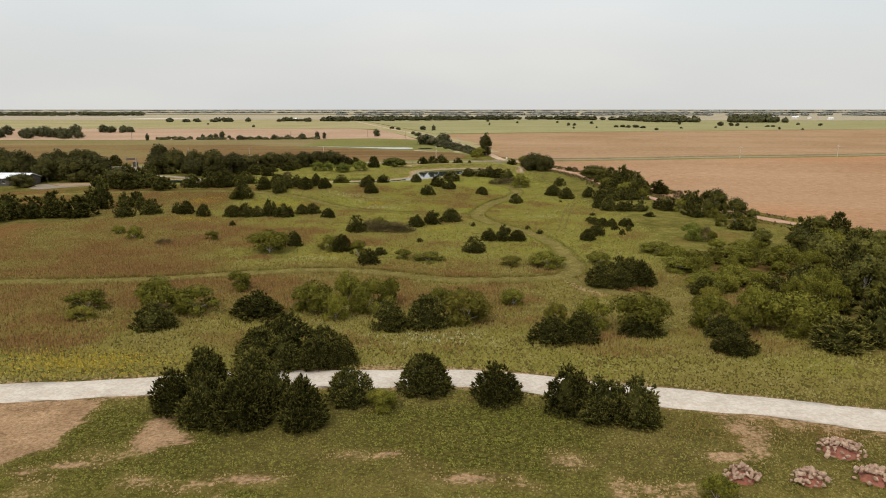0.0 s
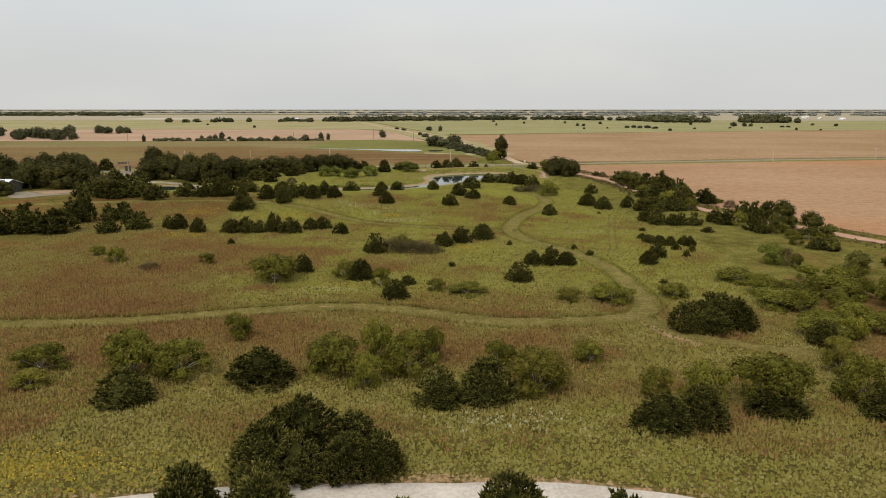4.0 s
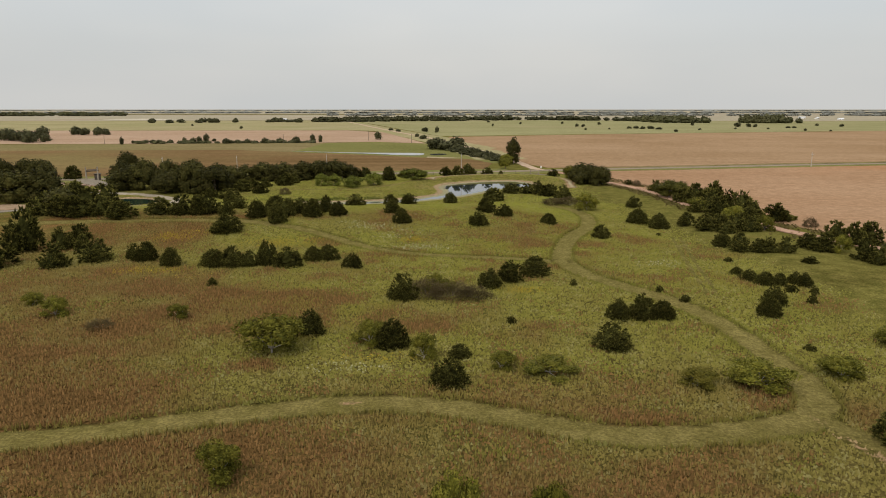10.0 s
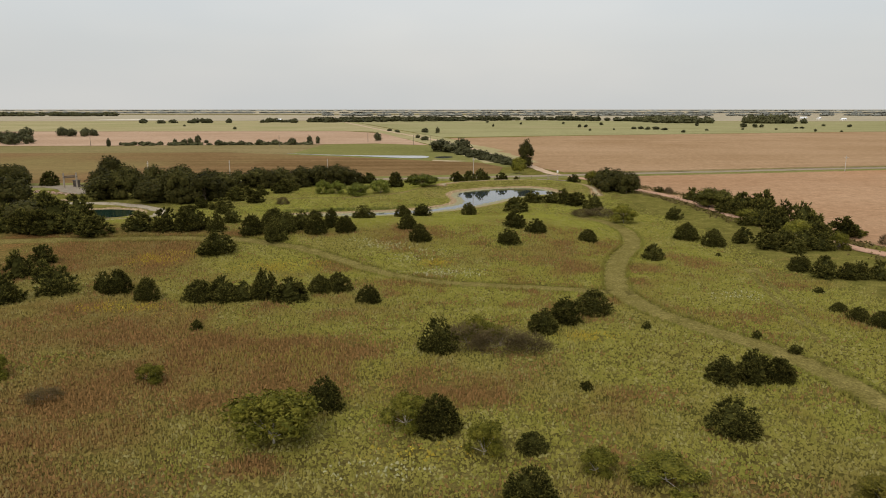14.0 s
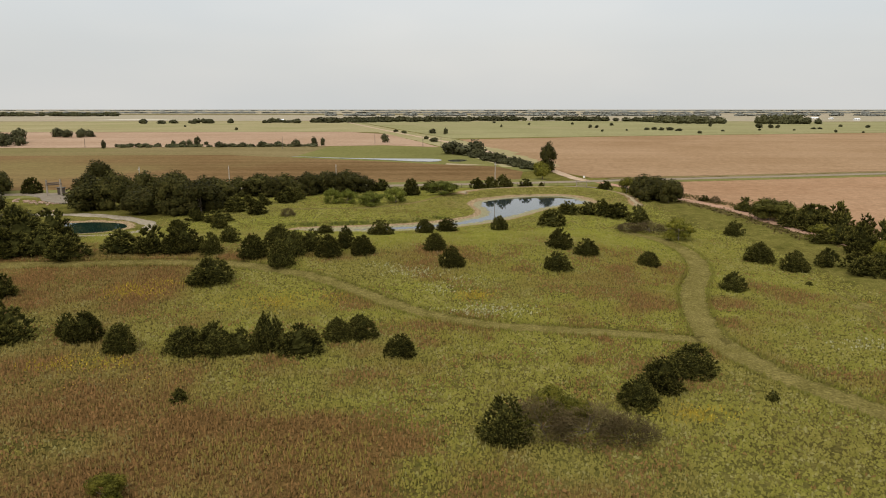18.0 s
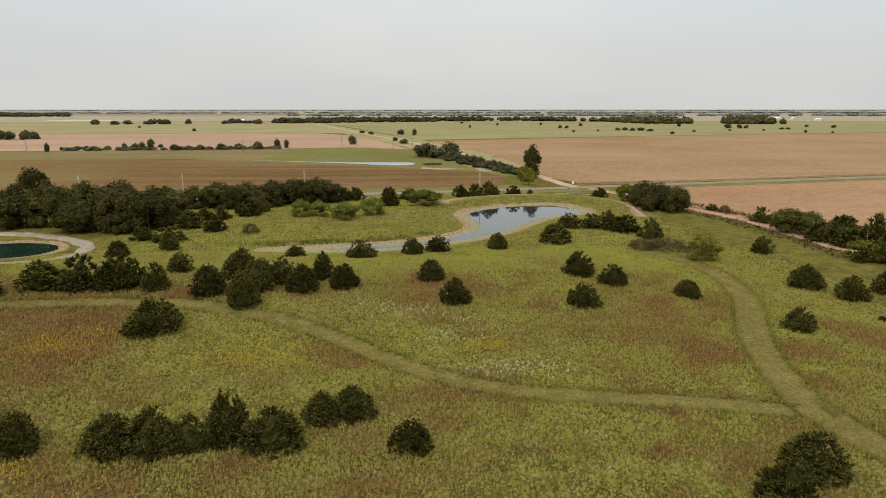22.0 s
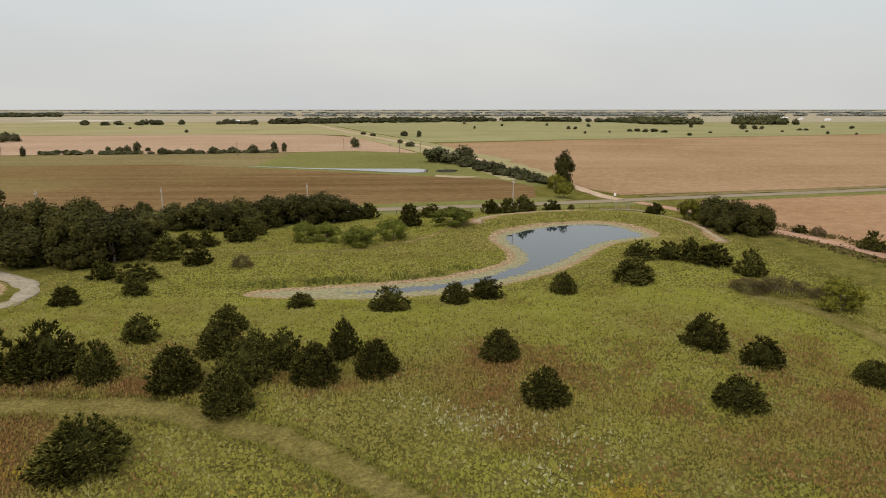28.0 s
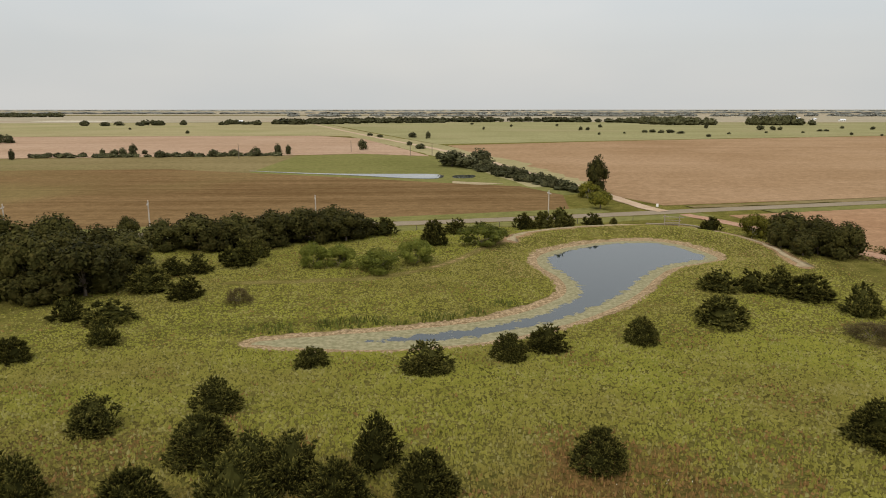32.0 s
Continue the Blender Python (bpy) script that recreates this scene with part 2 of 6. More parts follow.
def make_materials():
    mat, k, bsdf = material("prairie_ground", 1.0, 0.0, 0.0)
    col, fine, mid, speck = cover_colour(k)
    k.l.new(k.scaled(col, k.math("MULTIPLY", k.ramp(fine, 0.3, 0.7, 0.72, 1.02), k.ramp(speck, 0.36, 0.64, 0.62, 1.10))), bsdf.inputs["Base Color"])
    bumped(k, bsdf, k.math("ADD", fine, k.math("MULTIPLY", speck, 0.8)), 0.55, 0.14)
    MAT["ground"] = mat

    mat, k, bsdf = material("prairie_herbs", 0.9, 0.0, 0.02)
    k.l.new(herb_colour(k), bsdf.inputs["Base Color"])
    MAT["herbs"] = mat

    def leaves(name, dark, light, tip, rough=0.65):
        mat, k, bsdf = material(name, rough, 0.0, 0.03)
        isl = k.put("ShaderNodeNewGeometry").outputs["Random Per Island"]
        ob = k.put("ShaderNodeObjectInfo").outputs["Random"]
        c = k.mix(k.ramp(isl, 0.0, 1.0, 0.12, 0.88), dark, light)
        c = k.mix(k.ramp(k.noise(0.9, 3, 0.6, place_of(k)), 0.45, 0.72, 0.0, 0.6), c, tip)
        k.l.new(k.scaled(c, k.ramp(ob, 0.0, 1.0, 0.75, 1.25)), bsdf.inputs["Base Color"])
        MAT[name] = mat

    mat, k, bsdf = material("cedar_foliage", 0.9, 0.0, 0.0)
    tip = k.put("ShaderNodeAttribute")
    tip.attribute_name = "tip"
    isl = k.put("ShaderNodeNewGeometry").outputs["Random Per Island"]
    # pale spray tips; the dark foot and core colour paints in the crown's shade
    inner_shade = k.mix(isl, (0.022, 0.023, 0.007), (0.046, 0.045, 0.012))
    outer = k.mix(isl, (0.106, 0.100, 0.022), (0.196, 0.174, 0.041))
    c = k.mix(k.ramp(tip.outputs["Fac"], 0.25, 1.0), inner_shade, k.mix(k.ramp(k.noise(0.9, 3, 0.6, place_of(k)), 0.45, 0.7, 0.0, 0.7), outer, (0.175, 0.140, 0.034)))
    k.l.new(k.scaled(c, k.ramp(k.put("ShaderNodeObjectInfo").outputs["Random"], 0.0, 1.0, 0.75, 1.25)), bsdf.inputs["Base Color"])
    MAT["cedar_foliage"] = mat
    leaves("shrub_leaves", (0.036, 0.040, 0.006), (0.160, 0.148, 0.022), (0.215, 0.184, 0.030))
    leaves("pale_leaves", (0.080, 0.076, 0.012), (0.178, 0.152, 0.026), (0.20, 0.160, 0.030))
    leaves("willow_leaves", (0.058, 0.070, 0.012), (0.130, 0.138, 0.024), (0.150, 0.145, 0.028))
    leaves("roadside_leaves", (0.032, 0.034, 0.008), (0.118, 0.110, 0.023), (0.160, 0.140, 0.032))
    leaves("tree_leaves", (0.020, 0.021, 0.006), (0.062, 0.057, 0.015), (0.080, 0.064, 0.018))
    # far foliage: aerial haze is mixed into the colours, most at the horizon
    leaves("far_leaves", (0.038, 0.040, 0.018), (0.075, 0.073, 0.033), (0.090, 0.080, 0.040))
    leaves("haze_tinted_leaves", (0.160, 0.162, 0.142), (0.20, 0.20, 0.172), (0.19, 0.185, 0.16))
    leaves("brush_twigs", (0.056, 0.042, 0.018), (0.120, 0.088, 0.042), (0.098, 0.086, 0.030))
    leaves("weed_leaves", (0.055, 0.046, 0.014), (0.120, 0.092, 0.034), (0.14, 0.10, 0.042))
    leaves("sedge_blades", (0.060, 0.075, 0.016), (0.110, 0.118, 0.028), (0.10, 0.10, 0.025))
    MAT["white_petals"] = two_tone("white_petals", (0.38, 0.37, 0.28), (0.52, 0.51, 0.42), 5.0, 0.8, 0.7)
    MAT["yellow_petals"] = two_tone("yellow_petals", (0.42, 0.29, 0.02), (0.58, 0.41, 0.035), 5.0, 0.8, 0.7)
    MAT["bark"] = two_tone("bark", (0.10, 0.075, 0.055), (0.20, 0.16, 0.13), 9.0, 1.5, 0.9, 0.6)
    MAT["pale_bark"] = two_tone("pale_bark", (0.26, 0.23, 0.19), (0.40, 0.36, 0.31), 9.0, 1.5, 0.9, 0.5)
    MAT["gravel"] = two_tone("crushed_limestone", (0.36, 0.312, 0.255), (0.52, 0.465, 0.40), 3.2, 0.35, 0.95, 0.7, 0.0, (0.40, 0.33, 0.26))
    MAT["lane"] = two_tone("sandy_lane", (0.34, 0.235, 0.150), (0.47, 0.36, 0.26), 2.5, 0.3, 0.95, 0.5, 0.0)
    MAT["dam_track"] = two_tone("dry_track", (0.25, 0.198, 0.115), (0.38, 0.308, 0.20), 1.3, 0.25, 0.95, 0.4, 0.0, (0.18, 0.16, 0.07))
    MAT["dirt"] = two_tone("red_dirt", (0.31, 0.185, 0.120), (0.41, 0.262, 0.182), 2.0, 0.2, 0.95, 0.5, 0.0)
    MAT["asphalt"] = two_tone("grey_asphalt", (0.205, 0.164, 0.112), (0.262, 0.215, 0.155), 2.5, 0.15, 1.0, 0.3, 0.0)
    MAT["loop_gravel"] = two_tone("grey_brown_gravel", (0.21, 0.175, 0.125), (0.34, 0.29, 0.22), 1.6, 0.3, 1.0, 0.4, 0.0, (0.17, 0.14, 0.08))
    MAT["packed_earth"] = two_tone("packed_pinkish_earth", (0.23, 0.155, 0.095), (0.32, 0.225, 0.15), 1.5, 0.2, 1.0, 0.4, 0.0, (0.20, 0.16, 0.08))
    MAT["line_paint"] = two_tone("worn_road_paint", (0.45, 0.36, 0.10), (0.56, 0.46, 0.16), 3.0, 0.4, 0.8)
    MAT["concrete"] = two_tone("pale_concrete", (0.17, 0.142, 0.105), (0.25, 0.212, 0.165), 3.0, 0.4, 0.95, 0.2, 0.0, (0.17, 0.125, 0.085))
    MAT["rock"] = two_tone("pink_sandstone", (0.20, 0.120, 0.080), (0.43, 0.310, 0.225), 2.6, 0.9, 0.9, 0.5, 0.2, (0.25, 0.12, 0.08))
    MAT["clay"] = two_tone("red_clay", (0.19, 0.066, 0.042), (0.28, 0.115, 0.076), 3.0, 0.7, 0.95, 0.5)
    MAT["old_wood"] = two_tone("weathered_wood", (0.20, 0.165, 0.125), (0.33, 0.28, 0.22), 7.0, 0.8, 0.85, 0.4)
    MAT["dark_wood"] = two_tone("dark_stained_wood", (0.055, 0.042, 0.033), (0.11, 0.085, 0.066), 7.0, 0.8, 0.8, 0.4)
    MAT["pole_wood"] = two_tone("bleached_pole_wood", (0.36, 0.31, 0.255), (0.52, 0.46, 0.39), 6.0, 0.7, 0.85, 0.4)
    MAT["brown_pole"] = two_tone("creosoted_pole_wood", (0.10, 0.075, 0.058), (0.17, 0.135, 0.105), 6.0, 0.7, 0.85, 0.4)
    MAT["roof"] = two_tone("pale_metal_roof", (0.60, 0.61, 0.62), (0.72, 0.73, 0.74), 2.0, 0.25, 0.45, 0.0, 0.5)
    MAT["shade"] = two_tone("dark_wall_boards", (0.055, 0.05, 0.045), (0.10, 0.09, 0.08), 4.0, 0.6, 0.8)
    MAT["white_paint"] = two_tone("white_paint", (0.66, 0.65, 0.62), (0.78, 0.77, 0.74), 2.0, 0.4, 0.6)
    MAT["glass"] = two_tone("dark_window_glass", (0.02, 0.022, 0.025), (0.03, 0.033, 0.036), 1.0, 0.2, 0.1, 0.0, 0.5)
    MAT["ceramic"] = two_tone("grey_ceramic", (0.45, 0.45, 0.44), (0.6, 0.6, 0.58), 9.0, 2.0, 0.3, 0.0, 0.5)

    def field(name, a, b, stripe, turn, row, c=None, drill=0.3):
        """Tilled or stubble land: broad patches crossed by the drill rows."""
        mat, k, bsdf = material(name, 1.0, 0.0, 0.0)
        p = place_of(k)
        m = k.put("ShaderNodeMapping", Vector=p)
        m.inputs["Rotation"].default_value = (0, 0, radians(turn))
        m.inputs["Scale"].default_value = (0.02, 1.0, 1.0)
        rows = k.noise(row, 3, 0.6, m.outputs[0])
        broad, fine = k.noise(0.011, 4, 0.6, p), k.noise(0.4, 4, 0.65, p)
        col = k.mix(k.ramp(k.math("ADD", k.math("MULTIPLY", broad, 0.65), k.math("MULTIPLY", fine, 0.35)), 0.35, 0.65), a, b)
        col = k.mix(k.ramp(rows, 0.40, 0.66, 0.0, drill), col, stripe)
        col = k.mix(k.ramp(k.noise(row * 5.5, 3, 0.6, m.outputs[0]), 0.46, 0.66, 0.0, drill), col, b)
        if c:
            col = k.mix(k.ramp(k.noise(0.006, 3, 0.5, p), 0.5, 0.68, 0.0, 0.8), col, c)
        grit = k.noise(1.3, 3, 0.7, p)
        k.l.new(k.scaled(col, k.math("MULTIPLY", k.ramp(fine, 0.25, 0.75, 0.90, 1.10), k.ramp(grit, 0.3, 0.7, 0.90, 1.10))), bsdf.inputs["Base Color"])
        bumped(k, bsdf, rows, 0.4, 0.2)
        MAT[name] = mat

    field("stubble_field", (0.132, 0.080, 0.035), (0.190, 0.122, 0.058), (0.094, 0.056, 0.023), -8, 0.06, (0.178, 0.140, 0.058), 0.6)
    field("tan_field", (0.240, 0.152, 0.082), (0.310, 0.206, 0.122), (0.195, 0.118, 0.060), -10, 0.08)
    field("red_field", (0.268, 0.158, 0.088), (0.322, 0.204, 0.122), (0.252, 0.144, 0.078), -14, 0.025, (0.345, 0.165, 0.078))
    field("pink_field", (0.300, 0.200, 0.130), (0.365, 0.255, 0.175), (0.250, 0.160, 0.100), -6, 0.06)
    # far pasture: paled and greyed, with aerial haze put into its colour
    field("pasture", (0.204, 0.190, 0.088), (0.258, 0.238, 0.120), (0.184, 0.166, 0.074), -5, 0.03, (0.255, 0.222, 0.118))
    field("verge_grass", (0.118, 0.118, 0.036), (0.170, 0.160, 0.056), (0.175, 0.146, 0.062), -11, 0.2)
    # these two carry painted haze too, over their own buff and dry tones
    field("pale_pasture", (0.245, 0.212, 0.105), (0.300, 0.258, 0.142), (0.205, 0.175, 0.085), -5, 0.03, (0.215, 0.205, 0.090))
    field("hazed_dry_grassland", (0.275, 0.240, 0.165), (0.335, 0.290, 0.210), (0.235, 0.210, 0.140), -5, 0.03, (0.30, 0.235, 0.17))
    field("rough_grass", (0.150, 0.118, 0.052), (0.205, 0.160, 0.078), (0.128, 0.098, 0.042), -7, 0.08, (0.165, 0.145, 0.058))
    field("pale_stubble", (0.46, 0.41, 0.32), (0.54, 0.49, 0.40), (0.40, 0.35, 0.27), -5, 0.05)

    mat, k, bsdf = material("pond_water", 0.04, 0.0, 0.5)
    edge = k.put("ShaderNodeAttribute")
    edge.attribute_name = "shallow"
    p = place_of(k)
    scum = k.ramp(k.math("ADD", edge.outputs["Fac"], k.math("MULTIPLY", k.math("SUBTRACT", k.noise(0.55, 4, 0.65, p), 0.5), 1.1)), 0.36, 0.48)
    k.l.new(k.mix(scum, (0.020, 0.030, 0.034), k.mix(k.ramp(k.noise(1.4, 3, 0.6, p), 0.35, 0.65), (0.180, 0.166, 0.090), (0.280, 0.250, 0.150))), bsdf.inputs["Base Color"])
    k.l.new(k.ramp(scum, 0.0, 1.0, 0.035, 0.95), bsdf.inputs["Roughness"])
    k.l.new(k.ramp(scum, 0.0, 1.0, 0.34, 0.02), bsdf.inputs["Specular IOR Level"])
    bumped(k, bsdf, k.noise(1.1, 2, 0.5, p), 0.03, 0.05)
    MAT["water"] = mat
    mat, k, bsdf = material("green_pond_water", 0.05, 0.0, 0.35)
    k.l.new(k.mix(k.noise(0.2, 3, 0.5, place_of(k)), (0.008, 0.022, 0.015), (0.014, 0.030, 0.020)), bsdf.inputs["Base Color"])
    MAT["green_water"] = mat
    mat, k, bsdf = material("puddle_water", 0.06, 0.0, 0.5)
    k.l.new(k.mix(k.ramp(k.noise(0.08, 3, 0.6, place_of(k)), 0.5, 0.65), (0.05, 0.055, 0.055), (0.20, 0.19, 0.15)), bsdf.inputs["Base Color"])
    MAT["puddle"] = mat


make_materials()


# ---------------------------------------------------------------- shapes
def mesh(name, verts, faces, mat, smooth=False):
    me = bpy.data.meshes.new(name)
    me.from_pydata([tuple(v) for v in verts], [], faces)
    me.materials.append(mat)
    if smooth:
        me.polygons.foreach_set("use_smooth", [True] * len(me.polygons))
    me.update()
    return me


def part(name, me, parent, label="", at=None):
    ob = new(name, me)
    ob.parent = parent
    if at is not None:
        ob.matrix_basis = at
    return tagged(ob, label)


def bm_mesh(name, bm, mat, smooth=False):
    me = bpy.data.meshes.new(name)
    bm.to_mesh(me)
    bm.free()
    me.materials.append(mat)
    if smooth:
        me.polygons.foreach_set("use_smooth", [True] * len(me.polygons))
    return me


def box_mesh(name, sx, sy, sz, mat, bevel=0.02, base=True):
    bm = bmesh.new()
    bmesh.ops.create_cube(bm, size=1.0)
    bmesh.ops.scale(bm, vec=(sx, sy, sz), verts=bm.verts)
    if base:
        bmesh.ops.translate(bm, vec=(0, 0, sz / 2), verts=bm.verts)
    if bevel:
        bmesh.ops.bevel(bm, geom=list(bm.edges), offset=bevel, segments=1, affect="EDGES")
    return bm_mesh(name, bm, mat)


def tube(points, radii, sides=6):
    """Vertices and faces of a tapered tube through the points, closed at both ends."""
    pts = [Vector(p) for p in points]
    vs, fs = [], []
    for i, p in enumerate(pts):
        d = (pts[min(i + 1, len(pts) - 1)] - pts[max(i - 1, 0)]).normalized()
        side = d.orthogonal().normalized()
        other = d.cross(side)
        for j in range(sides):
            a = 2 * math.pi * j / sides
            vs.append(tuple(p + (side * math.cos(a) + other * math.sin(a)) * radii[i]))
    for i in range(len(pts) - 1):
        for j in range(sides):
            k = (j + 1) % sides
            fs.append((i * sides + j, i * sides + k, (i + 1) * sides + k, (i + 1) * sides + j))
    fs.append(tuple(range(sides - 1, -1, -1)))
    fs.append(tuple((len(pts) - 1) * sides + j for j in range(sides)))
    return vs, fs


def joined(chunks):
    vs, fs = [], []
    for v, f in chunks:
        o = len(vs)
        vs += list(v)
        fs += [tuple(i + o for i in q) for q in f]
    return vs, fs


# ---------------------------------------------------------------- terrain
def sstep(a, b, x):
    t = np.clip((x - a) / (b - a), 0, 1)
    return t * t * (3 - 2 * t)


POND = [(-59.8, 265.4), (-47.8, 267.4), (-34, 269.6), (-22.6, 274.5), (-13.7, 283.8), (-12, 290), (-12, 297), (-13.6, 304), (-13, 310.5), (-10.9, 315.6), (-4, 321.8), (3.4, 326.3), (10.2, 328), (17, 328), (21.4, 323.5), (23.4, 316), (23.8, 307.5), (16.5, 304.3), (10.9, 301.4), (5.8, 295.3), (-0.1, 286.2), (-6.4, 278.4), (-12.3, 273.1), (-21.9, 266.3), (-32, 262.2), (-44.6, 261.2), (-55.9, 263.8)]
SMALL_POND = (-111.3, 268.0, 11.0, 8.4)


def rounded(ring, turns=2):
    """Cut the corners of a closed ring of points."""
    for _ in range(turns):
        out = []
        for i, p in enumerate(ring):
            q = ring[(i + 1) % len(ring)]
            out += [(0.75 * p[0] + 0.25 * q[0], 0.75 * p[1] + 0.25 * q[1]), (0.25 * p[0] + 0.75 * q[0], 0.25 * p[1] + 0.75 * q[1])]
        ring = out
    return ring


def smooth_line(line, turns=2):
    for _ in range(turns):
        out = [line[0]]
        for p, q in zip(line, line[1:]):
            out += [(0.75 * p[0] + 0.25 * q[0], 0.75 * p[1] + 0.25 * q[1]), (0.25 * p[0] + 0.75 * q[0], 0.25 * p[1] + 0.75 * q[1])]
        line = out + [line[-1]]
    return line


def line_distance(x, y, line, closed=False):
    """Distance from every point to a polyline."""
    x, y = np.asarray(x, float), np.asarray(y, float)
    xs, ys = [p[0] for p in line], [p[1] for p in line]
    best = np.full(x.shape, 40.0)
    near = (x > min(xs) - 20) & (x < max(xs) + 20) & (y > min(ys) - 20) & (y < max(ys) + 20)
    if not near.any():
        return best
    shortest = np.full(int(near.sum()), 1e9)
    x, y = x[near], y[near]
    pairs = list(zip(line, line[1:])) + ([(line[-1], line[0])] if closed else [])
    for (ax, ay), (bx, by) in pairs:
        dx, dy = bx - ax, by - ay
        t = np.clip(((x - ax) * dx + (y - ay) * dy) / (dx * dx + dy * dy + 1e-9), 0, 1)
        shortest = np.minimum(shortest, np.hypot(x - ax - t * dx, y - ay - t * dy))
    best[near] = shortest
    return best


def inside(x, y, ring):
    x, y = np.asarray(x, float), np.asarray(y, float)
    odd = np.zeros(x.shape, bool)
    for i, (ax, ay) in enumerate(ring):
        bx, by = ring[(i + 1) % len(ring)]
        if ay != by:
            odd ^= ((ay > y) != (by > y)) & (x < (bx - ax) * (y - ay) / (by - ay) + ax)
    return odd


POND_RING = rounded(POND)


def pond_distance(x, y):
    """Metres outside the pond's shore (negative over the water)."""
    x, y = np.asarray(x, float), np.asarray(y, float)
    d = np.full(x.shape, 60.0)
    near = (x > -110) & (x < 70) & (y > 215) & (y < 375)
    if near.any():
        e = line_distance(x[near], y[near], POND_RING, True)
        d[near] = np.where(inside(x[near], y[near], POND_RING), -e, e)
    cx, cy, rx, ry = SMALL_POND
    e = (np.hypot((x - cx) / rx, (y - cy) / ry) - 1) * min(rx, ry)
    return np.minimum(d, e)


def height(x, y):
    """The lie of the land: a ridge before the pond that ends in the east, a hollow beside it, its basin and dam, and a plain that climbs slowly to the horizon."""
    x, y = np.atleast_1d(np.asarray(x, float)), np.atleast_1d(np.asarray(y, float))
    ridge = 2.7 * sstep(22, 1, x) * sstep(-170, -95, x)
    z = ridge * np.exp(-(((y - 230) / np.where(y < 230, 20.0, 23.0)) ** 2))
    z = z + 1.1 * sstep(255, 300, y)
    z = z - 0.35 * sstep(80, 92, y) * sstep(160, 135, y) - 0.7 * sstep(5, 25, x) * sstep(75, 90, y) * sstep(165, 135, y)
    z = z - 0.8 * np.exp(-(((x - 42) / 13) ** 2) - ((y - 228) / 20) ** 2)
    z = z + 0.010 * np.clip(y - 360, 0, 260) + 0.003 * np.clip(y - 620, 0, 6000)
    z = z + 0.12 * np.sin(x * 0.045 + 1.3) * np.sin(y * 0.05 + 0.4) * sstep(900, 300, y)
    d = pond_distance(x, y)
    dam = 0.9 * np.exp(-(((d - 9.5) / 4.5) ** 2)) * sstep(292, 318, y) * (x > -40)
    z = z + dam
    bank = np.where(d > 0, sstep(-1.5, 8.0, d), 0.07 * sstep(-6, 0, d))
    low = np.where(d > 0, 0.02 + 0.05 * d, 0.0 + 0.25 * np.maximum(d, -5))
    return np.where(d < 8, low * (1 - bank) + z * bank, z)


def ground_at(x, y):
    return float(height(x, y)[0])


TABLE = np.random.RandomState(7).rand(64, 64)


def patch(x, y, size, shift=0):
    """Smooth value noise over the plan, 0 to 1."""
    u, v = np.asarray(x, float) / size + shift * 7.31 + 500, np.asarray(y, float) / size + shift * 3.77 + 500
    i, j = np.floor(u).astype(int), np.floor(v).astype(int)
    fu, fv = u - i, v - j
    fu, fv = fu * fu * (3 - 2 * fu), fv * fv * (3 - 2 * fv)
    g = lambda a, b: TABLE[a % 64, b % 64]
    return (g(i, j) * (1 - fu) + g(i + 1, j) * fu) * (1 - fv) + (g(i, j + 1) * (1 - fu) + g(i + 1, j + 1) * fu) * fv


def blob(x, y, cx, cy, rx, ry):
    return np.clip(1.25 - np.hypot((x - cx) / rx, (y - cy) / ry), 0, 1)


TRAIL_EAST = smooth_line([(-230, 104), (-150, 108), (-90, 111.5), (-58.9, 112.6), (-47.9, 114.2), (-37.1, 117.9), (-31.2, 119.5), (-24.3, 120.9), (-17.2, 120.6), (-10.7, 118.8), (-4.7, 115.8), (-0.2, 113.8), (5.6, 113.3), (11.9, 114.4), (18, 116.5), (22.7, 119.5), (25.2, 126), (25.2, 136), (24.3, 143.1), (23.1, 150), (19.6, 157.5), (14.8, 164.5), (10.8, 172.5), (8.8, 182.3), (9.8, 189), (11.5, 196), (13.8, 203.5), (17, 211), (21, 218.5), (23.3, 225), (25.3, 234.2), (25.9, 241.8), (23.6, 251.3), (19.3, 258.6)])
TRAIL_WEST = smooth_line([(-150, 219), (-105, 219), (-80.5, 219.6), (-70.6, 219.6), (-60.2, 218.8), (-52.8, 216.1), (-45.7, 212.6), (-38.8, 206.8), (-32.8, 200.2), (-27.6, 195.3), (-22.5, 191.8), (-18, 189.8), (-9, 187.7), (0, 185.8), (8.4, 183)])
TRAIL_SPUR = [(21.6, 117.9), (24.2, 112.3), (26.8, 109.2), (32.4, 105.6), (41.8, 102.6)]
WHEEL_A = [(40.1, 208.6), (33.1, 180.1), (28.8, 160.8)]
WHEEL_B = [(38.5, 208.5), (31.5, 180.1), (27.4, 160.8)]
FAINT_TRACK = smooth_line([(-16, 322), (-29.7, 304.3), (-40.2, 294.7), (-49.6, 293), (-67.8, 292.3)])
DAM_TRACK = smooth_line([(-16, 321), (-15, 325), (-11.8, 329.4), (-6.1, 334.4), (6.9, 338.4), (21.6, 340.4), (28, 339), (32.5, 334.3), (34.8, 325.3), (35.5, 312.6), (34.2, 302), (33, 296)])
GRAVEL = smooth_line([(-420, 24), (-200, 46), (-120, 56), (-75, 61.5), (-44.7, 65.2), (-36.7, 66.2), (-30.2, 67.4), (-17.1, 69.2), (-11.1, 69.3), (-5.1, 69.4), (1, 69.8), (8.7, 68.5), (12.6, 66.9), (20.8, 64.9), (28.5, 63), (35.6, 60.7), (40.9, 59.2), (62, 53), (92, 42), (112, 34), (124, 30)])


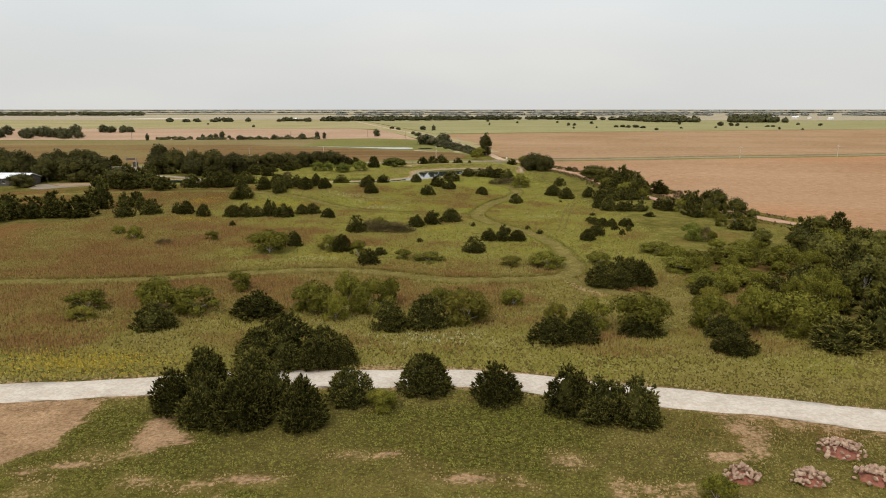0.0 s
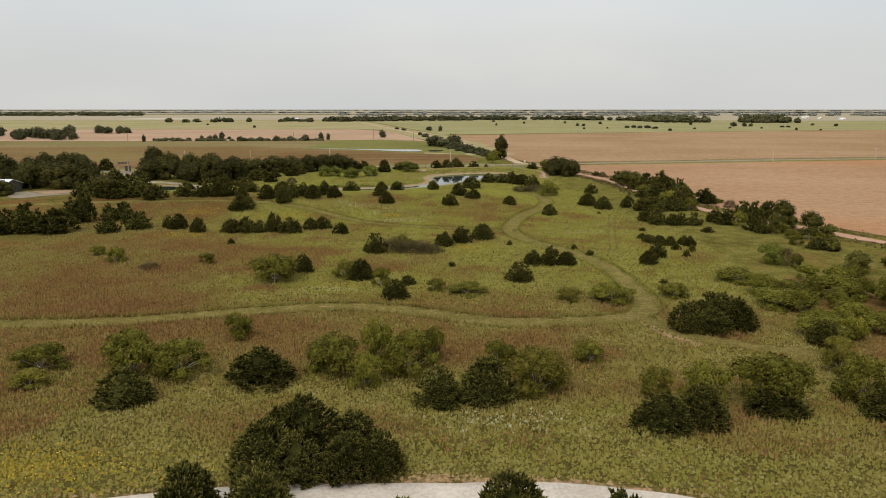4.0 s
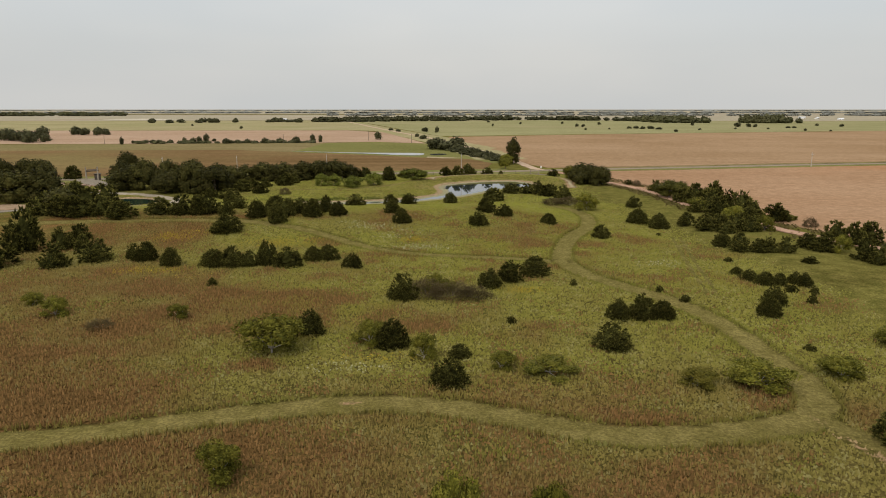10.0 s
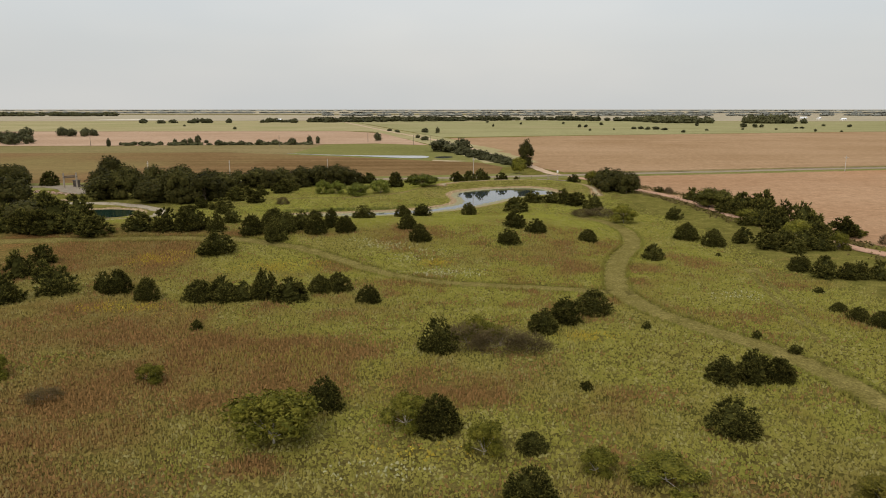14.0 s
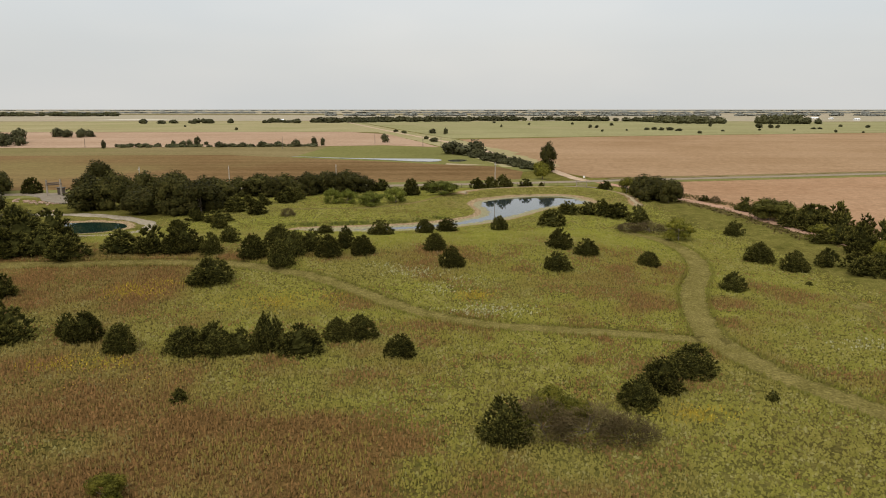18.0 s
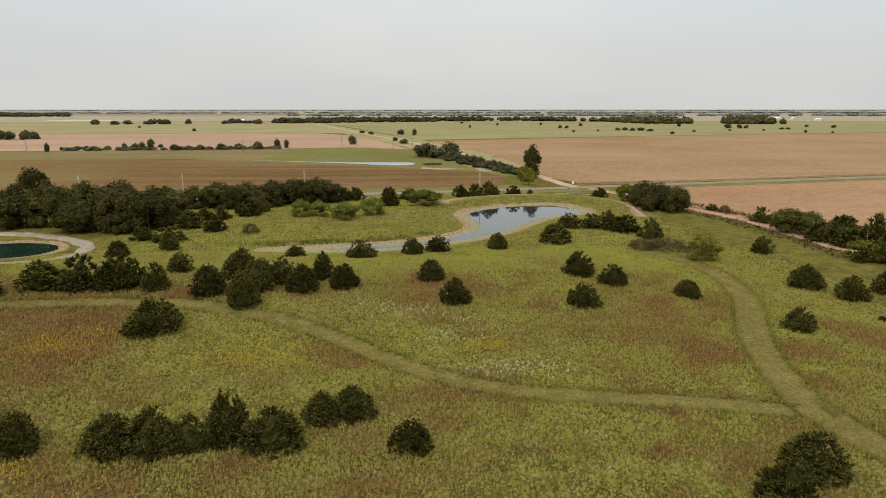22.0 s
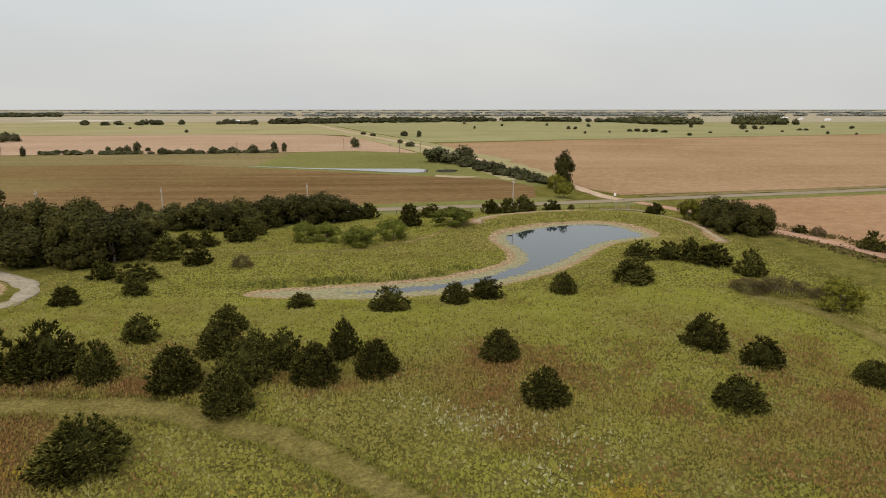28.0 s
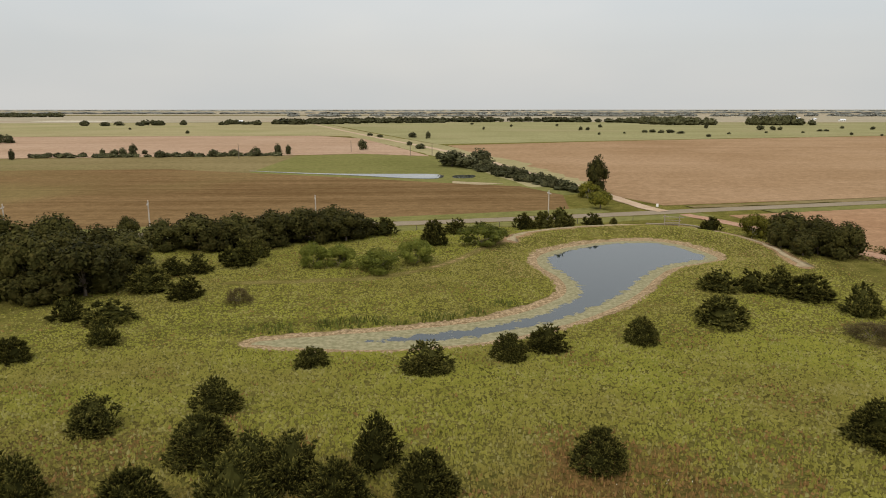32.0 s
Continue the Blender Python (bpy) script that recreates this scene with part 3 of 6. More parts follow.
# dry mown ground beside the gravel road
DRY_RINGS = (
    ([(-75, 62), (-59.3, 63.5), (-43.5, 63.2), (-36.7, 64.1), (-33.1, 65), (-33, 61.6), (-32.9, 57.8), (-32.9, 54.1), (-34.6, 52.8), (-36.1, 51.4), (-43.9, 49.7), (-75, 48)], 1.0),
    ([(-27.5, 54.3), (-27.6, 57.2), (-27.2, 59.5), (-25.6, 60), (-22.2, 56.4), (-21.4, 54.8), (-24.5, 53.5), (-25.9, 53)], 0.95),
    ([(26, 60.4), (28.9, 60.4), (29.6, 57.9), (28.7, 54.6), (25.2, 51.2), (24.8, 54.2)], 0.7),
    ([(31, 59.5), (40, 57), (41, 54.5), (36, 55.2), (30, 57.6)], 0.55),
)


def cover(x, y):
    """Masks of the plant cover, as three colours: mown, red grass, yellow flowers; bare, mud, lush; white flowers, wet
    sedge, shaded trail edge.
    """
    mown = np.zeros(x.shape)
    for line, half in ((TRAIL_EAST, 1.75), (TRAIL_WEST, 1.4), (TRAIL_SPUR, 1.3), (WHEEL_A, 0.3), (WHEEL_B, 0.3), (FAINT_TRACK, 1.1)):
        wander = 0.5 * (patch(x, y, 1.7, 15) - 0.5)
        mown = np.maximum(mown, sstep(half + 0.35, half - 0.25, line_distance(x, y, line) + wander))
    # line of painted shade along both trail edges; tufts also grow taller there
    trail_edge = np.zeros(x.shape)
    for line, half in ((TRAIL_EAST, 1.85), (TRAIL_WEST, 1.45)):
        e = line_distance(x, y, line)
        trail_edge = np.maximum(trail_edge, 0.85 * np.exp(-(((e - half - 0.3) / 0.4) ** 2)))
    n1, n2, n3 = patch(x, y, 11, 1), patch(x, y, 4.2, 2), patch(x, y, 27, 3)
    weight = 0.64 * sstep(-2, -58, x) * sstep(84, 100, y) * sstep(182, 160, y)
    weight = np.maximum(weight, 0.50 * sstep(86, 104, y) * sstep(142, 118, y))
    weight = np.maximum(weight, 0.55 * sstep(-38, -56, x) * sstep(74, 84, y) * sstep(150, 120, y))
    weight = np.maximum(weight, 0.55 * sstep(16, 22, x) * sstep(52, 56, y) * sstep(64, 61, y))
    weight = np.maximum(weight, 0.60 * sstep(-55, -72, x) * sstep(190, 198, y) * sstep(236, 224, y))
    weight = np.maximum(weight, 0.24 * sstep(190, 172, y) * sstep(72, 82, y))
    weight = np.maximum(weight, 0.19 * sstep(245, 225, y) * sstep(172, 190, y))
    red = np.clip(1.12 * weight + 1.5 * (0.5 * n1 + 0.3 * n2 + 0.2 * n3 - 0.5), 0, 1) * sstep(0.0, 0.12, weight)
    for cx, cy, rx, ry in ((-35.0, 181.2, 5.0, 3.0), (6.2, 200.6, 5.0, 8.0), (18.5, 200.1, 6.0, 5.0), (-70.1, 203.2, 9.0, 5.0), (-26.0, 183.2, 5.0, 2.5), (-52.5, 120.0, 18.0, 4.0), (4.2, 116.9, 8.0, 2.5), (1.1, 108.8, 4.0, 2.0), (-56.3, 138.7, 16.0, 10.0), (-35.3, 131.0, 5.0, 3.0), (3.1, 196.4, 6.0, 4.0), (4.2, 209.4, 3.0, 4.0), (-61.1, 222.1, 14.0, 5.0), (-45.7, 223.5, 12.0, 4.5), (-50.0, 151.9, 20.0, 12.0), (-35.0, 181.2, 2.5, 2.7), (-26.0, 182.2, 1.4, 1.9), (-19.0, 184.2, 1.0, 0.9), (-11.0, 194.4, 0.9, 0.9), (-16.0, 197.5, 1.5, 1.0), (-5.0, 184.2, 2.2, 2.6), (1.1, 119.0, 3.2, 1.7), (-2.9, 109.8, 1.5, 0.8), (-6.0, 105.7, 1.2, 2.0), (-9.0, 176.2, 2.5, 2.2), (-35.0, 179.1, 2.2, 2.3), (-57, 222.5, 5, 6), (-45.6, 220.7, 5, 3), (-41.5, 222, 3, 3), (-59, 218.9, 5, 2.5), (-65, 212, 5, 3), (-70, 220.5, 6, 3)):
        red = np.maximum(red, blob(x, y, cx, cy, rx, ry) * (0.45 + 0.6 * n2))
    yellow = np.zeros(x.shape)
    for cx, cy, rx, ry in ((-66.0, 177.0, 7.0, 3.0), (-67.8, 209.6, 6.0, 2.5), (-72.0, 205.9, 6.0, 4.0), (-48.1, 200.7, 9.0, 5.0), (-20.0, 203.5, 4.0, 3.0), (-40.1, 74.1, 14.0, 4.5), (-0.9, 162.3, 5.0, 2.5), (-22.1, 133.1, 6.0, 2.0)):
        yellow = np.maximum(yellow, blob(x, y, cx, cy, rx, ry) * (0.3 + 0.65 * n2))
    white = np.zeros(x.shape)
    for cx, cy, rx, ry in ((-25.2, 130.6, 5.0, 2.0), (-1.0, 82.8, 8.0, 2.5), (27.1, 181.1, 5.0, 2.5), (-20.0, 210.9, 4.0, 2.5), (-29.0, 214.5, 6.0, 3.0), (-35.0, 217.9, 3.0, 2.0), (-25.0, 206.4, 4.0, 3.0), (-18.0, 196.5, 8.0, 3.0)):
        white = np.maximum(white, blob(x, y, cx, cy, rx, ry) * (0.35 + 0.5 * n2))
    bare = np.zeros(x.shape)
    for ring, strong in DRY_RINGS:
        e = line_distance(x, y, ring, True)
        e = np.where(inside(x, y, ring), -e, e) + 1.6 * (n2 - 0.5) + 1.2 * (patch(x, y, 1.5, 6) - 0.5)
        bare = np.maximum(bare, strong * sstep(0.8, -0.9, e))
    for cx, cy, rx, ry in ((-33.4, 50.1, 1.6, 0.9), (-30.4, 51.2, 2.4, 0.8), (-7.8, 52.6, 3, 1.1), (-4.6, 52.9, 2, 0.8), (2, 49, 4, 1.2), (-15, 49, 4, 1.2), (24, 52.5, 4, 1.5), (21.5, 117.5, 1.3, 2.2), (-24, 121.0, 1.6, 0.5), (-6, 72.5, 8, 0.9)):
        bare = np.maximum(bare, blob(x, y, cx, cy, rx, ry) * (0.45 + 0.7 * n2))
    worn = 0.55 * n2 + 0.3 * patch(x, y, 1.6, 21) + 0.25 * patch(x, y, 9, 22)
    bare = np.maximum(bare, 0.55 * sstep(0.62, 0.80, worn + 0.10 * sstep(52, 47, y)) * sstep(57, 51, y) * sstep(36, 24, x))
    d = line_distance(x, y, GRAVEL)
    bare = np.maximum(bare, 0.75 * sstep(3.6, 2.4, d))
    bare = np.maximum(bare, 0.72 * sstep(1.0, 0.35, line_distance(x, y, [(21.6, 114.4), (23.1, 109.7), (25.6, 106.6)])))
    dt = line_distance(x, y, DAM_TRACK)
    bare = np.maximum(bare, sstep(2.3 + 1.2 * n2, 0.7, dt))
    bare = np.maximum(bare, blob(x, y, -13, 327.5, 3.4, 3.4) * (0.6 + 0.5 * n2))
    bare = np.maximum(bare, blob(x, y, 33.6, 298, 2.4, 4) * (0.6 + 0.5 * n2))
    bare = np.maximum(bare, 0.5 * sstep(1.6, 0.2, line_distance(x, y, FAINT_TRACK[:len(FAINT_TRACK) // 2])))
    p = pond_distance(x, y)
    mud = sstep(2.1, 1.6, p + 0.9 * (n2 - 0.5)) * sstep(-3, -1, p)
    lush = sstep(222, 250, y) * sstep(420, 360, y)
    lush = np.maximum(lush, 0.85 * sstep(165, 195, y) * sstep(-75, -50, x))
    lush = np.maximum(lush, 0.75 * sstep(116, 136, y) * sstep(-62, -32, x))
    lush = np.maximum(lush, 0.3 * sstep(66, 72, y) * sstep(98, 84, y))
    lush = lush * (0.55 + 0.6 * n1)
    sedge = 0.8 * blob(x, y, -55, 271.5, 22, 2.2) * (0.5 + 0.8 * n2)
    sedge = np.maximum(sedge, sstep(66, 60, y) * sstep(20, 40, y) * sstep(-90, -60, x) * sstep(34, 6, x) * (0.25 + 1.0 * n1 * (0.6 + 0.6 * n2)))
    gold = 0.55 * sstep(1.0, 3.0, p) * sstep(13, 7, p) * (y > 292)
    bare = np.maximum(bare, 0.35 * gold)
    return (mown, red * (1 - mown), yellow), (bare, mud, np.clip(lush, 0, 1)), (white, sedge * (1 - np.clip(1.4 * bare, 0, 1)), trail_edge)


def paint(me, x, y, each=1):
    """Store the cover masks on a mesh, each place's for so many vertices in turn."""
    for name, layers in zip(("cover_a", "cover_b", "cover_c"), cover(x, y)):
        attr = me.attributes.new(name, "FLOAT_COLOR", "POINT")
        attr.data.foreach_set("color", np.repeat(np.stack([*layers, np.ones(x.shape)], 1), each, 0).astype(np.float32).ravel())


def axis(lo, hi, step, far_lo, far_hi, grow=1.13):
    mid = list(np.arange(lo, hi + 1e-6, step))
    for end, sign in ((far_hi, 1), (far_lo, -1)):
        s, p = step, mid[-1] if sign > 0 else mid[0]
        extra = []
        while (p - end) * sign < 0:
            s = min(s * grow, 240)
            p = p + sign * s
            extra.append(p)
        extra[-1] = end
        mid = mid + extra if sign > 0 else extra[::-1] + mid
    return np.array(mid)


def build_ground():
    xs, ys = axis(-112, 66, 1.0, -4600, 4600), axis(44, 345, 1.0, -1200, 4800)
    gx, gy = np.meshgrid(xs, ys)
    x, y = gx.ravel(), gy.ravel()
    n1 = (patch(x, y, 1.3, 5) - 0.5) * 0.05 * (np.abs(y - 190) < 160)
    z = height(x, y) + n1
    nx, ny = len(xs), len(ys)
    i = np.arange(nx * ny).reshape(ny, nx)
    quads = np.stack([i[:-1, :-1], i[:-1, 1:], i[1:, 1:], i[1:, :-1]], -1).reshape(-1, 4)
    me = bpy.data.meshes.new("ground")
    me.vertices.add(len(x))
    me.vertices.foreach_set("co", np.stack([x, y, z], 1).astype(np.float32).ravel())
    me.loops.add(quads.size)
    me.loops.foreach_set("vertex_index", quads.astype(np.int32).ravel())
    me.polygons.add(len(quads))
    me.polygons.foreach_set("loop_start", np.arange(0, quads.size, 4, dtype=np.int32))
    me.polygons.foreach_set("use_smooth", [True] * len(quads))
    me.update(calc_edges=True)
    me.materials.append(MAT["ground"])
    paint(me, x, y)
    (mown, _, _), (bare, _, _), _ = cover(x, y)
    # where tufts stand: the mask for the painted shade between them
    tufted = sstep(-96, -80, x) * sstep(48, 36, x) * sstep(46, 52, y) * sstep(342, 325, y) * sstep(0.0, 6.0, pond_distance(x, y))
    me.attributes.new("gap_shade", "FLOAT", "POINT").data.foreach_set("value", (tufted * (1 - mown) * (1 - np.clip(1.3 * bare, 0, 1))).astype(np.float32))
    tagged(new("ground", me), "rolling olive and russet prairie grassland reaching the horizon", "ground", kind="structure")


build_ground()


def ribbon(name, line, width, mat, label, category="road", lift=0.09, ragged=0.25, step=1.5, crown=0.05):
    """A road laid along a line, with ragged edges and a slight crown."""
    pts = []
    for (ax, ay), (bx, by) in zip(line, line[1:]):
        n = max(1, int(math.hypot(bx - ax, by - ay) / step))
        pts += [(ax + (bx - ax) * i / n, ay + (by - ay) * i / n) for i in range(n)]
    pts.append(line[-1])
    pts = np.array(pts)
    d = np.gradient(pts, axis=0)
    d /= np.linalg.norm(d, axis=1)[:, None] + 1e-9
    side = np.stack([-d[:, 1], d[:, 0]], 1)
    vs, fs = [], []
    across = (-1.0, -0.94, -0.4, 0.0, 0.4, 0.94, 1.0)
    for i, p in enumerate(pts):
        for c in across:
            edge = width / 2 * c
            if abs(c) > 0.5:
                edge += math.copysign(ragged, c) * 2 * (patch(p[0] + 40 * c, p[1], 2.6, 9) - 0.5)
            q = p + side[i] * edge
            drop = -0.12 if abs(c) == 1.0 else crown * (1 - c * c)
            vs.append((q[0], q[1], lift + drop))
    w = len(across)
    flat = np.array(vs)
    flat[:, 2] += height(flat[:, 0], flat[:, 1])
    vs = flat.tolist()
    for i in range(len(pts) - 1):
        for j in range(w - 1):
            fs.append((i * w + j, i * w + j + 1, (i + 1) * w + j + 1, (i + 1) * w + j))
    return tagged(new(name, mesh(name, vs, fs, mat, True)), label, category, kind="structure")


def sheet(name, ring, mat, label, category="field", lift=0.12, cell=14.0, kind="structure"):
    """A field laid on the terrain: the ring filled by strips that follow the lie of the land, with a turned-down rim."""
    xs, ys = [p[0] for p in ring], [p[1] for p in ring]
    bm = bmesh.new()
    vs = [bm.verts.new((px, py, 0)) for px, py in ring]
    bm.faces.new(vs)
    for lo, hi, no in ((min(xs), max(xs), (1, 0, 0)), (min(ys), max(ys), (0, 1, 0))):
        n = int(min(40, max(1, (hi - lo) / cell)))
        for i in range(1, n):
            c = lo + (hi - lo) * i / n
            bmesh.ops.bisect_plane(bm, geom=list(bm.verts) + list(bm.edges) + list(bm.faces), plane_co=(c if no[0] else 0, c if no[1] else 0, 0), plane_no=no)
    co = np.array([v.co[:2] for v in bm.verts])
    z = height(co[:, 0], co[:, 1])
    for v, h in zip(bm.verts, z):
        v.co.z = h + lift
    rim = [e for e in bm.edges if e.is_boundary]
    out = bmesh.ops.extrude_edge_only(bm, edges=rim)["geom"]
    bmesh.ops.translate(bm, vec=(0, 0, -lift - 0.3), verts=[g for g in out if isinstance(g, bmesh.types.BMVert)])
    bmesh.ops.recalc_face_normals(bm, faces=list(bm.faces))
    return tagged(new(name, bm_mesh(name, bm, mat)), label, category, kind=kind)


# fields, pastures and verges beyond the park
def hwy(x):
    return 355.5 + 0.19 * x


sheet("field_stubble", [(-900, hwy(-900) + 18), (-140, hwy(-140) + 12), (-40, hwy(-40) + 11), (9, hwy(9) + 12), (14, 397), (4.7, 421), (-22, 434), (-52, 450), (-105, 477), (-138, 493), (-208, 491), (-900, 470)], MAT["stubble_field"], "brown harvested stubble field beside the highway")
sheet("grassland_strip", [(-900, 470), (-208, 491), (-138, 493), (-100, 475), (-92, 566), (-128, 565), (-240, 553), (-900, 520)], MAT["rough_grass"], "dry buff grass strip between fields", lift=0.10)
sheet("field_green_strip", [(-100, 475), (-52, 450), (-22, 434), (4.7, 421), (14, 397), (20, 400), (6, 455), (-8, 528), (-18, 556), (-57, 577), (-92, 566)], MAT["verge_grass"], "green grass strip round a shallow flooded hollow", lift=0.10)
sheet("field_pink", [(-1500, 820), (-376, 808), (-106, 812), (-64, 756), (-19.6, 559), (-57, 578), (-100, 569), (-243, 557), (-900, 545), (-1500, 560)], MAT["pink_field"], "pale pinkish ploughed field", lift=0.14)
sheet("field_tan", [(26, 404), (38, hwy(38) + 11), (107, hwy(107) + 9), (900, hwy(900) + 9), (1600, 760), (700, 830), (403, 776), (137, 705), (-2, 652), (9, 560), (14, 489)], MAT["tan_field"], "wide tan tilled field beyond the highway", lift=0.13)
sheet("field_red", [(48, hwy(48) - 10), (90, hwy(90) - 10), (700, hwy(700) - 10), (700, -60), (140, -60), (112, 100), (104, 150), (92, 178), (78, 205), (69, 230), (61.5, 272), (54, 305)], MAT["red_field"], "bare red ploughed field along the dirt road", lift=0.13)
sheet("pasture_far", [(-8, 668), (137, 712), (403, 782), (700, 836), (1600, 770), (2600, 1250), (600, 1260), (150, 1330), (-160, 1330)], MAT["pasture"], "far green pasture dotted with cedars", lift=0.12, cell=60)
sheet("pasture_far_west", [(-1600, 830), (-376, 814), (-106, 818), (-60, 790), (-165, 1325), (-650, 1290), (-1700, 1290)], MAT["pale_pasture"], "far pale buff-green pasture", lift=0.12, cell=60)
sheet("grassland_dry_west", [(-4500, 1320), (-650, 1300), (-170, 1340), (150, 1345), (100, 2100), (-4500, 2100)], MAT["hazed_dry_grassland"], "dry buff grassland towards the horizon, paled with painted haze", lift=0.12, cell=120)
sheet("grassland_dry_east", [(150, 1345), (600, 1270), (2600, 1260), (4500, 1500), (4500, 2300), (100, 2300)], MAT["hazed_dry_grassland"], "dry buff grassland towards the horizon, paled with painted haze", lift=0.12, cell=120)
sheet("field_far_tan", [(-4500, 2300), (100, 2250), (4500, 2400), (4500, 4700), (-4500, 4700)], MAT["hazed_dry_grassland"], "hazy tan fields at the horizon", lift=0.12, cell=240)
sheet("field_pale", [(-640, 1400), (-520, 1392), (-515, 1455), (-630, 1475)], MAT["pale_stubble"], "pale bleached strip of stubble", lift=0.3, cell=40)
sheet("sand_flat", [(-17.9, 438), (-0.1, 429.5), (-8.8, 426), (-18.4, 432)], MAT["dam_track"], "pale dry sand spit at the field's edge", lift=0.22, kind="")

# the flooded hollow
for nm, ring in (("flood_water", [(-108, 486), (-81, 473), (-60, 466), (-38.8, 465), (-19, 465), (-20.5, 446.5), (-34.6, 448.5), (-52.3, 459), (-80.3, 470)]), ("flood_puddle", [(-15.9, 460), (-6, 460.5), (-8.2, 449), (-17, 448.2)])):
    sheet(nm, rounded(ring, 2), MAT["puddle"], "shallow silvery flood water lying in grass", "water", lift=0.24)

# roads
ribbon("road_gravel", GRAVEL, 4.7, MAT["gravel"], "white crushed-limestone park road", lift=0.14, ragged=0.35)
ribbon("road_highway", [(-900, hwy(-900)), (-300, hwy(-300)), (0, hwy(0)), (300, hwy(300)), (900, hwy(900))], 5.4, MAT["asphalt"], "grey asphalt two-lane highway", lift=0.16, ragged=0.05, step=6)
ribbon("verge_south", [(-300, hwy(-300) - 7.2), (43, hwy(43) - 7.2)], 6.0, MAT["verge_grass"], "mown grass verge of the highway", "verge", lift=0.10, ragged=0.6, step=4)
ribbon("verge_north", [(-300, hwy(-300) + 8), (18, hwy(18) + 8)], 8.0, MAT["verge_grass"], "grass verge of the highway", "verge", lift=0.10, ragged=0.8, step=4)
ribbon("verge_east", [(44, hwy(44) + 6), (500, hwy(500) + 6)], 4.0, MAT["rough_grass"], "dry grass verge of the highway", "verge", lift=0.17, ragged=0.8, step=4)
ribbon("verge_field", [(62, hwy(62) - 7), (500, hwy(500) - 7)], 6.0, MAT["verge_grass"], "dry grass verge of the highway", "verge", lift=0.17, ragged=0.8, step=4)
ribbon("verge_lane", smooth_line([(24, 420), (16, 470), (2, 560), (-60, 800), (-150, 1200), (-170, 1320)]), 34.0, MAT["pale_pasture"], "dry grass verge of the farm lane", "verge", lift=0.11, ragged=1.5, step=8)
ribbon("lane_north", smooth_line([(33.5, 362), (32, 366), (30.4, 373), (28.6, 388), (27.6, 404), (16, 470), (2, 560), (-60, 800), (-150, 1200)]), 4.2, MAT["lane"], "sandy farm lane running north from the highway", lift=0.26, ragged=0.4, step=3)
ribbon("dirt_road", smooth_line([(37, 357), (42, 344), (47.5, 324), (51.5, 305), (56.3, 290), (59, 277), (61.5, 255), (64.5, 225), (68.5, 208), (80, 185), (96, 150), (108, 100), (125, 30)]), 3.7, MAT["dirt"], "pinkish red dirt section road", lift=0.2, ragged=0.4)
ribbon("dam_path", smooth_line(DAM_TRACK), 1.9, MAT["dam_track"], "pale worn track along the top of the dam", "path", lift=0.02, ragged=0.9)
ribbon("loop_road", smooth_line([(-150, 280), (-134, 283), (-120, 284), (-112, 282.5), (-104, 279.5), (-97, 274), (-93.4, 267.5), (-92.8, 260), (-95, 254.5), (-102, 250), (-112, 249), (-123, 253)]), 3.3, MAT["loop_gravel"], "grey-brown gravel loop road round the small pond", lift=0.09, ragged=0.75)


def build_pond(name, ring, level, label, reach, mat):
    """Water as a fine sheet inside its ring; 'shallow' grows towards the shore."""
    xs, ys = [p[0] for p in ring], [p[1] for p in ring]
    step = 0.7
    gx, gy = np.meshgrid(np.arange(min(xs) - 2, max(xs) + 2, step), np.arange(min(ys) - 2, max(ys) + 2, step))
    ny, nx = gx.shape
    x, y = gx.ravel(), gy.ravel()
    e = line_distance(x, y, ring, True)
    d = np.where(inside(x, y, ring), -e, e)
    i = np.arange(nx * ny).reshape(ny, nx)
    keep = d.reshape(ny, nx) < 1.2
    ok = keep[:-1, :-1] & keep[:-1, 1:] & keep[1:, 1:] & keep[1:, :-1]
    quads = np.stack([i[:-1, :-1], i[:-1, 1:], i[1:, 1:], i[1:, :-1]], -1)[ok]
    used = np.unique(quads)
    index = -np.ones(nx * ny, int)
    index[used] = np.arange(len(used))
    me = mesh(name, np.stack([x[used], y[used], np.full(len(used), level)], 1).tolist(), index[quads].tolist(), mat)
    attr = me.attributes.new("shallow", "FLOAT", "POINT")
    west = sstep(-36, -52, x[used])
    attr.data.foreach_set("value", np.clip(1 + d[used] / (reach + 3.0 * west), 0, 1).astype(np.float32))
    tagged(new(name, me), label, "pond", kind="structure")


build_pond("pond_water", POND_RING, 0.03, "still blue-grey pond water with algae along the shore", 4.2, MAT["water"])
cx, cy, rx, ry = SMALL_POND
build_pond("small_pond_water", [(cx + rx * math.cos(a / 20 * math.pi), cy + ry * math.sin(a / 20 * math.pi)) for a in range(40)], 0.03, "dark green water of a small round pond", 0.8, MAT["green_water"])


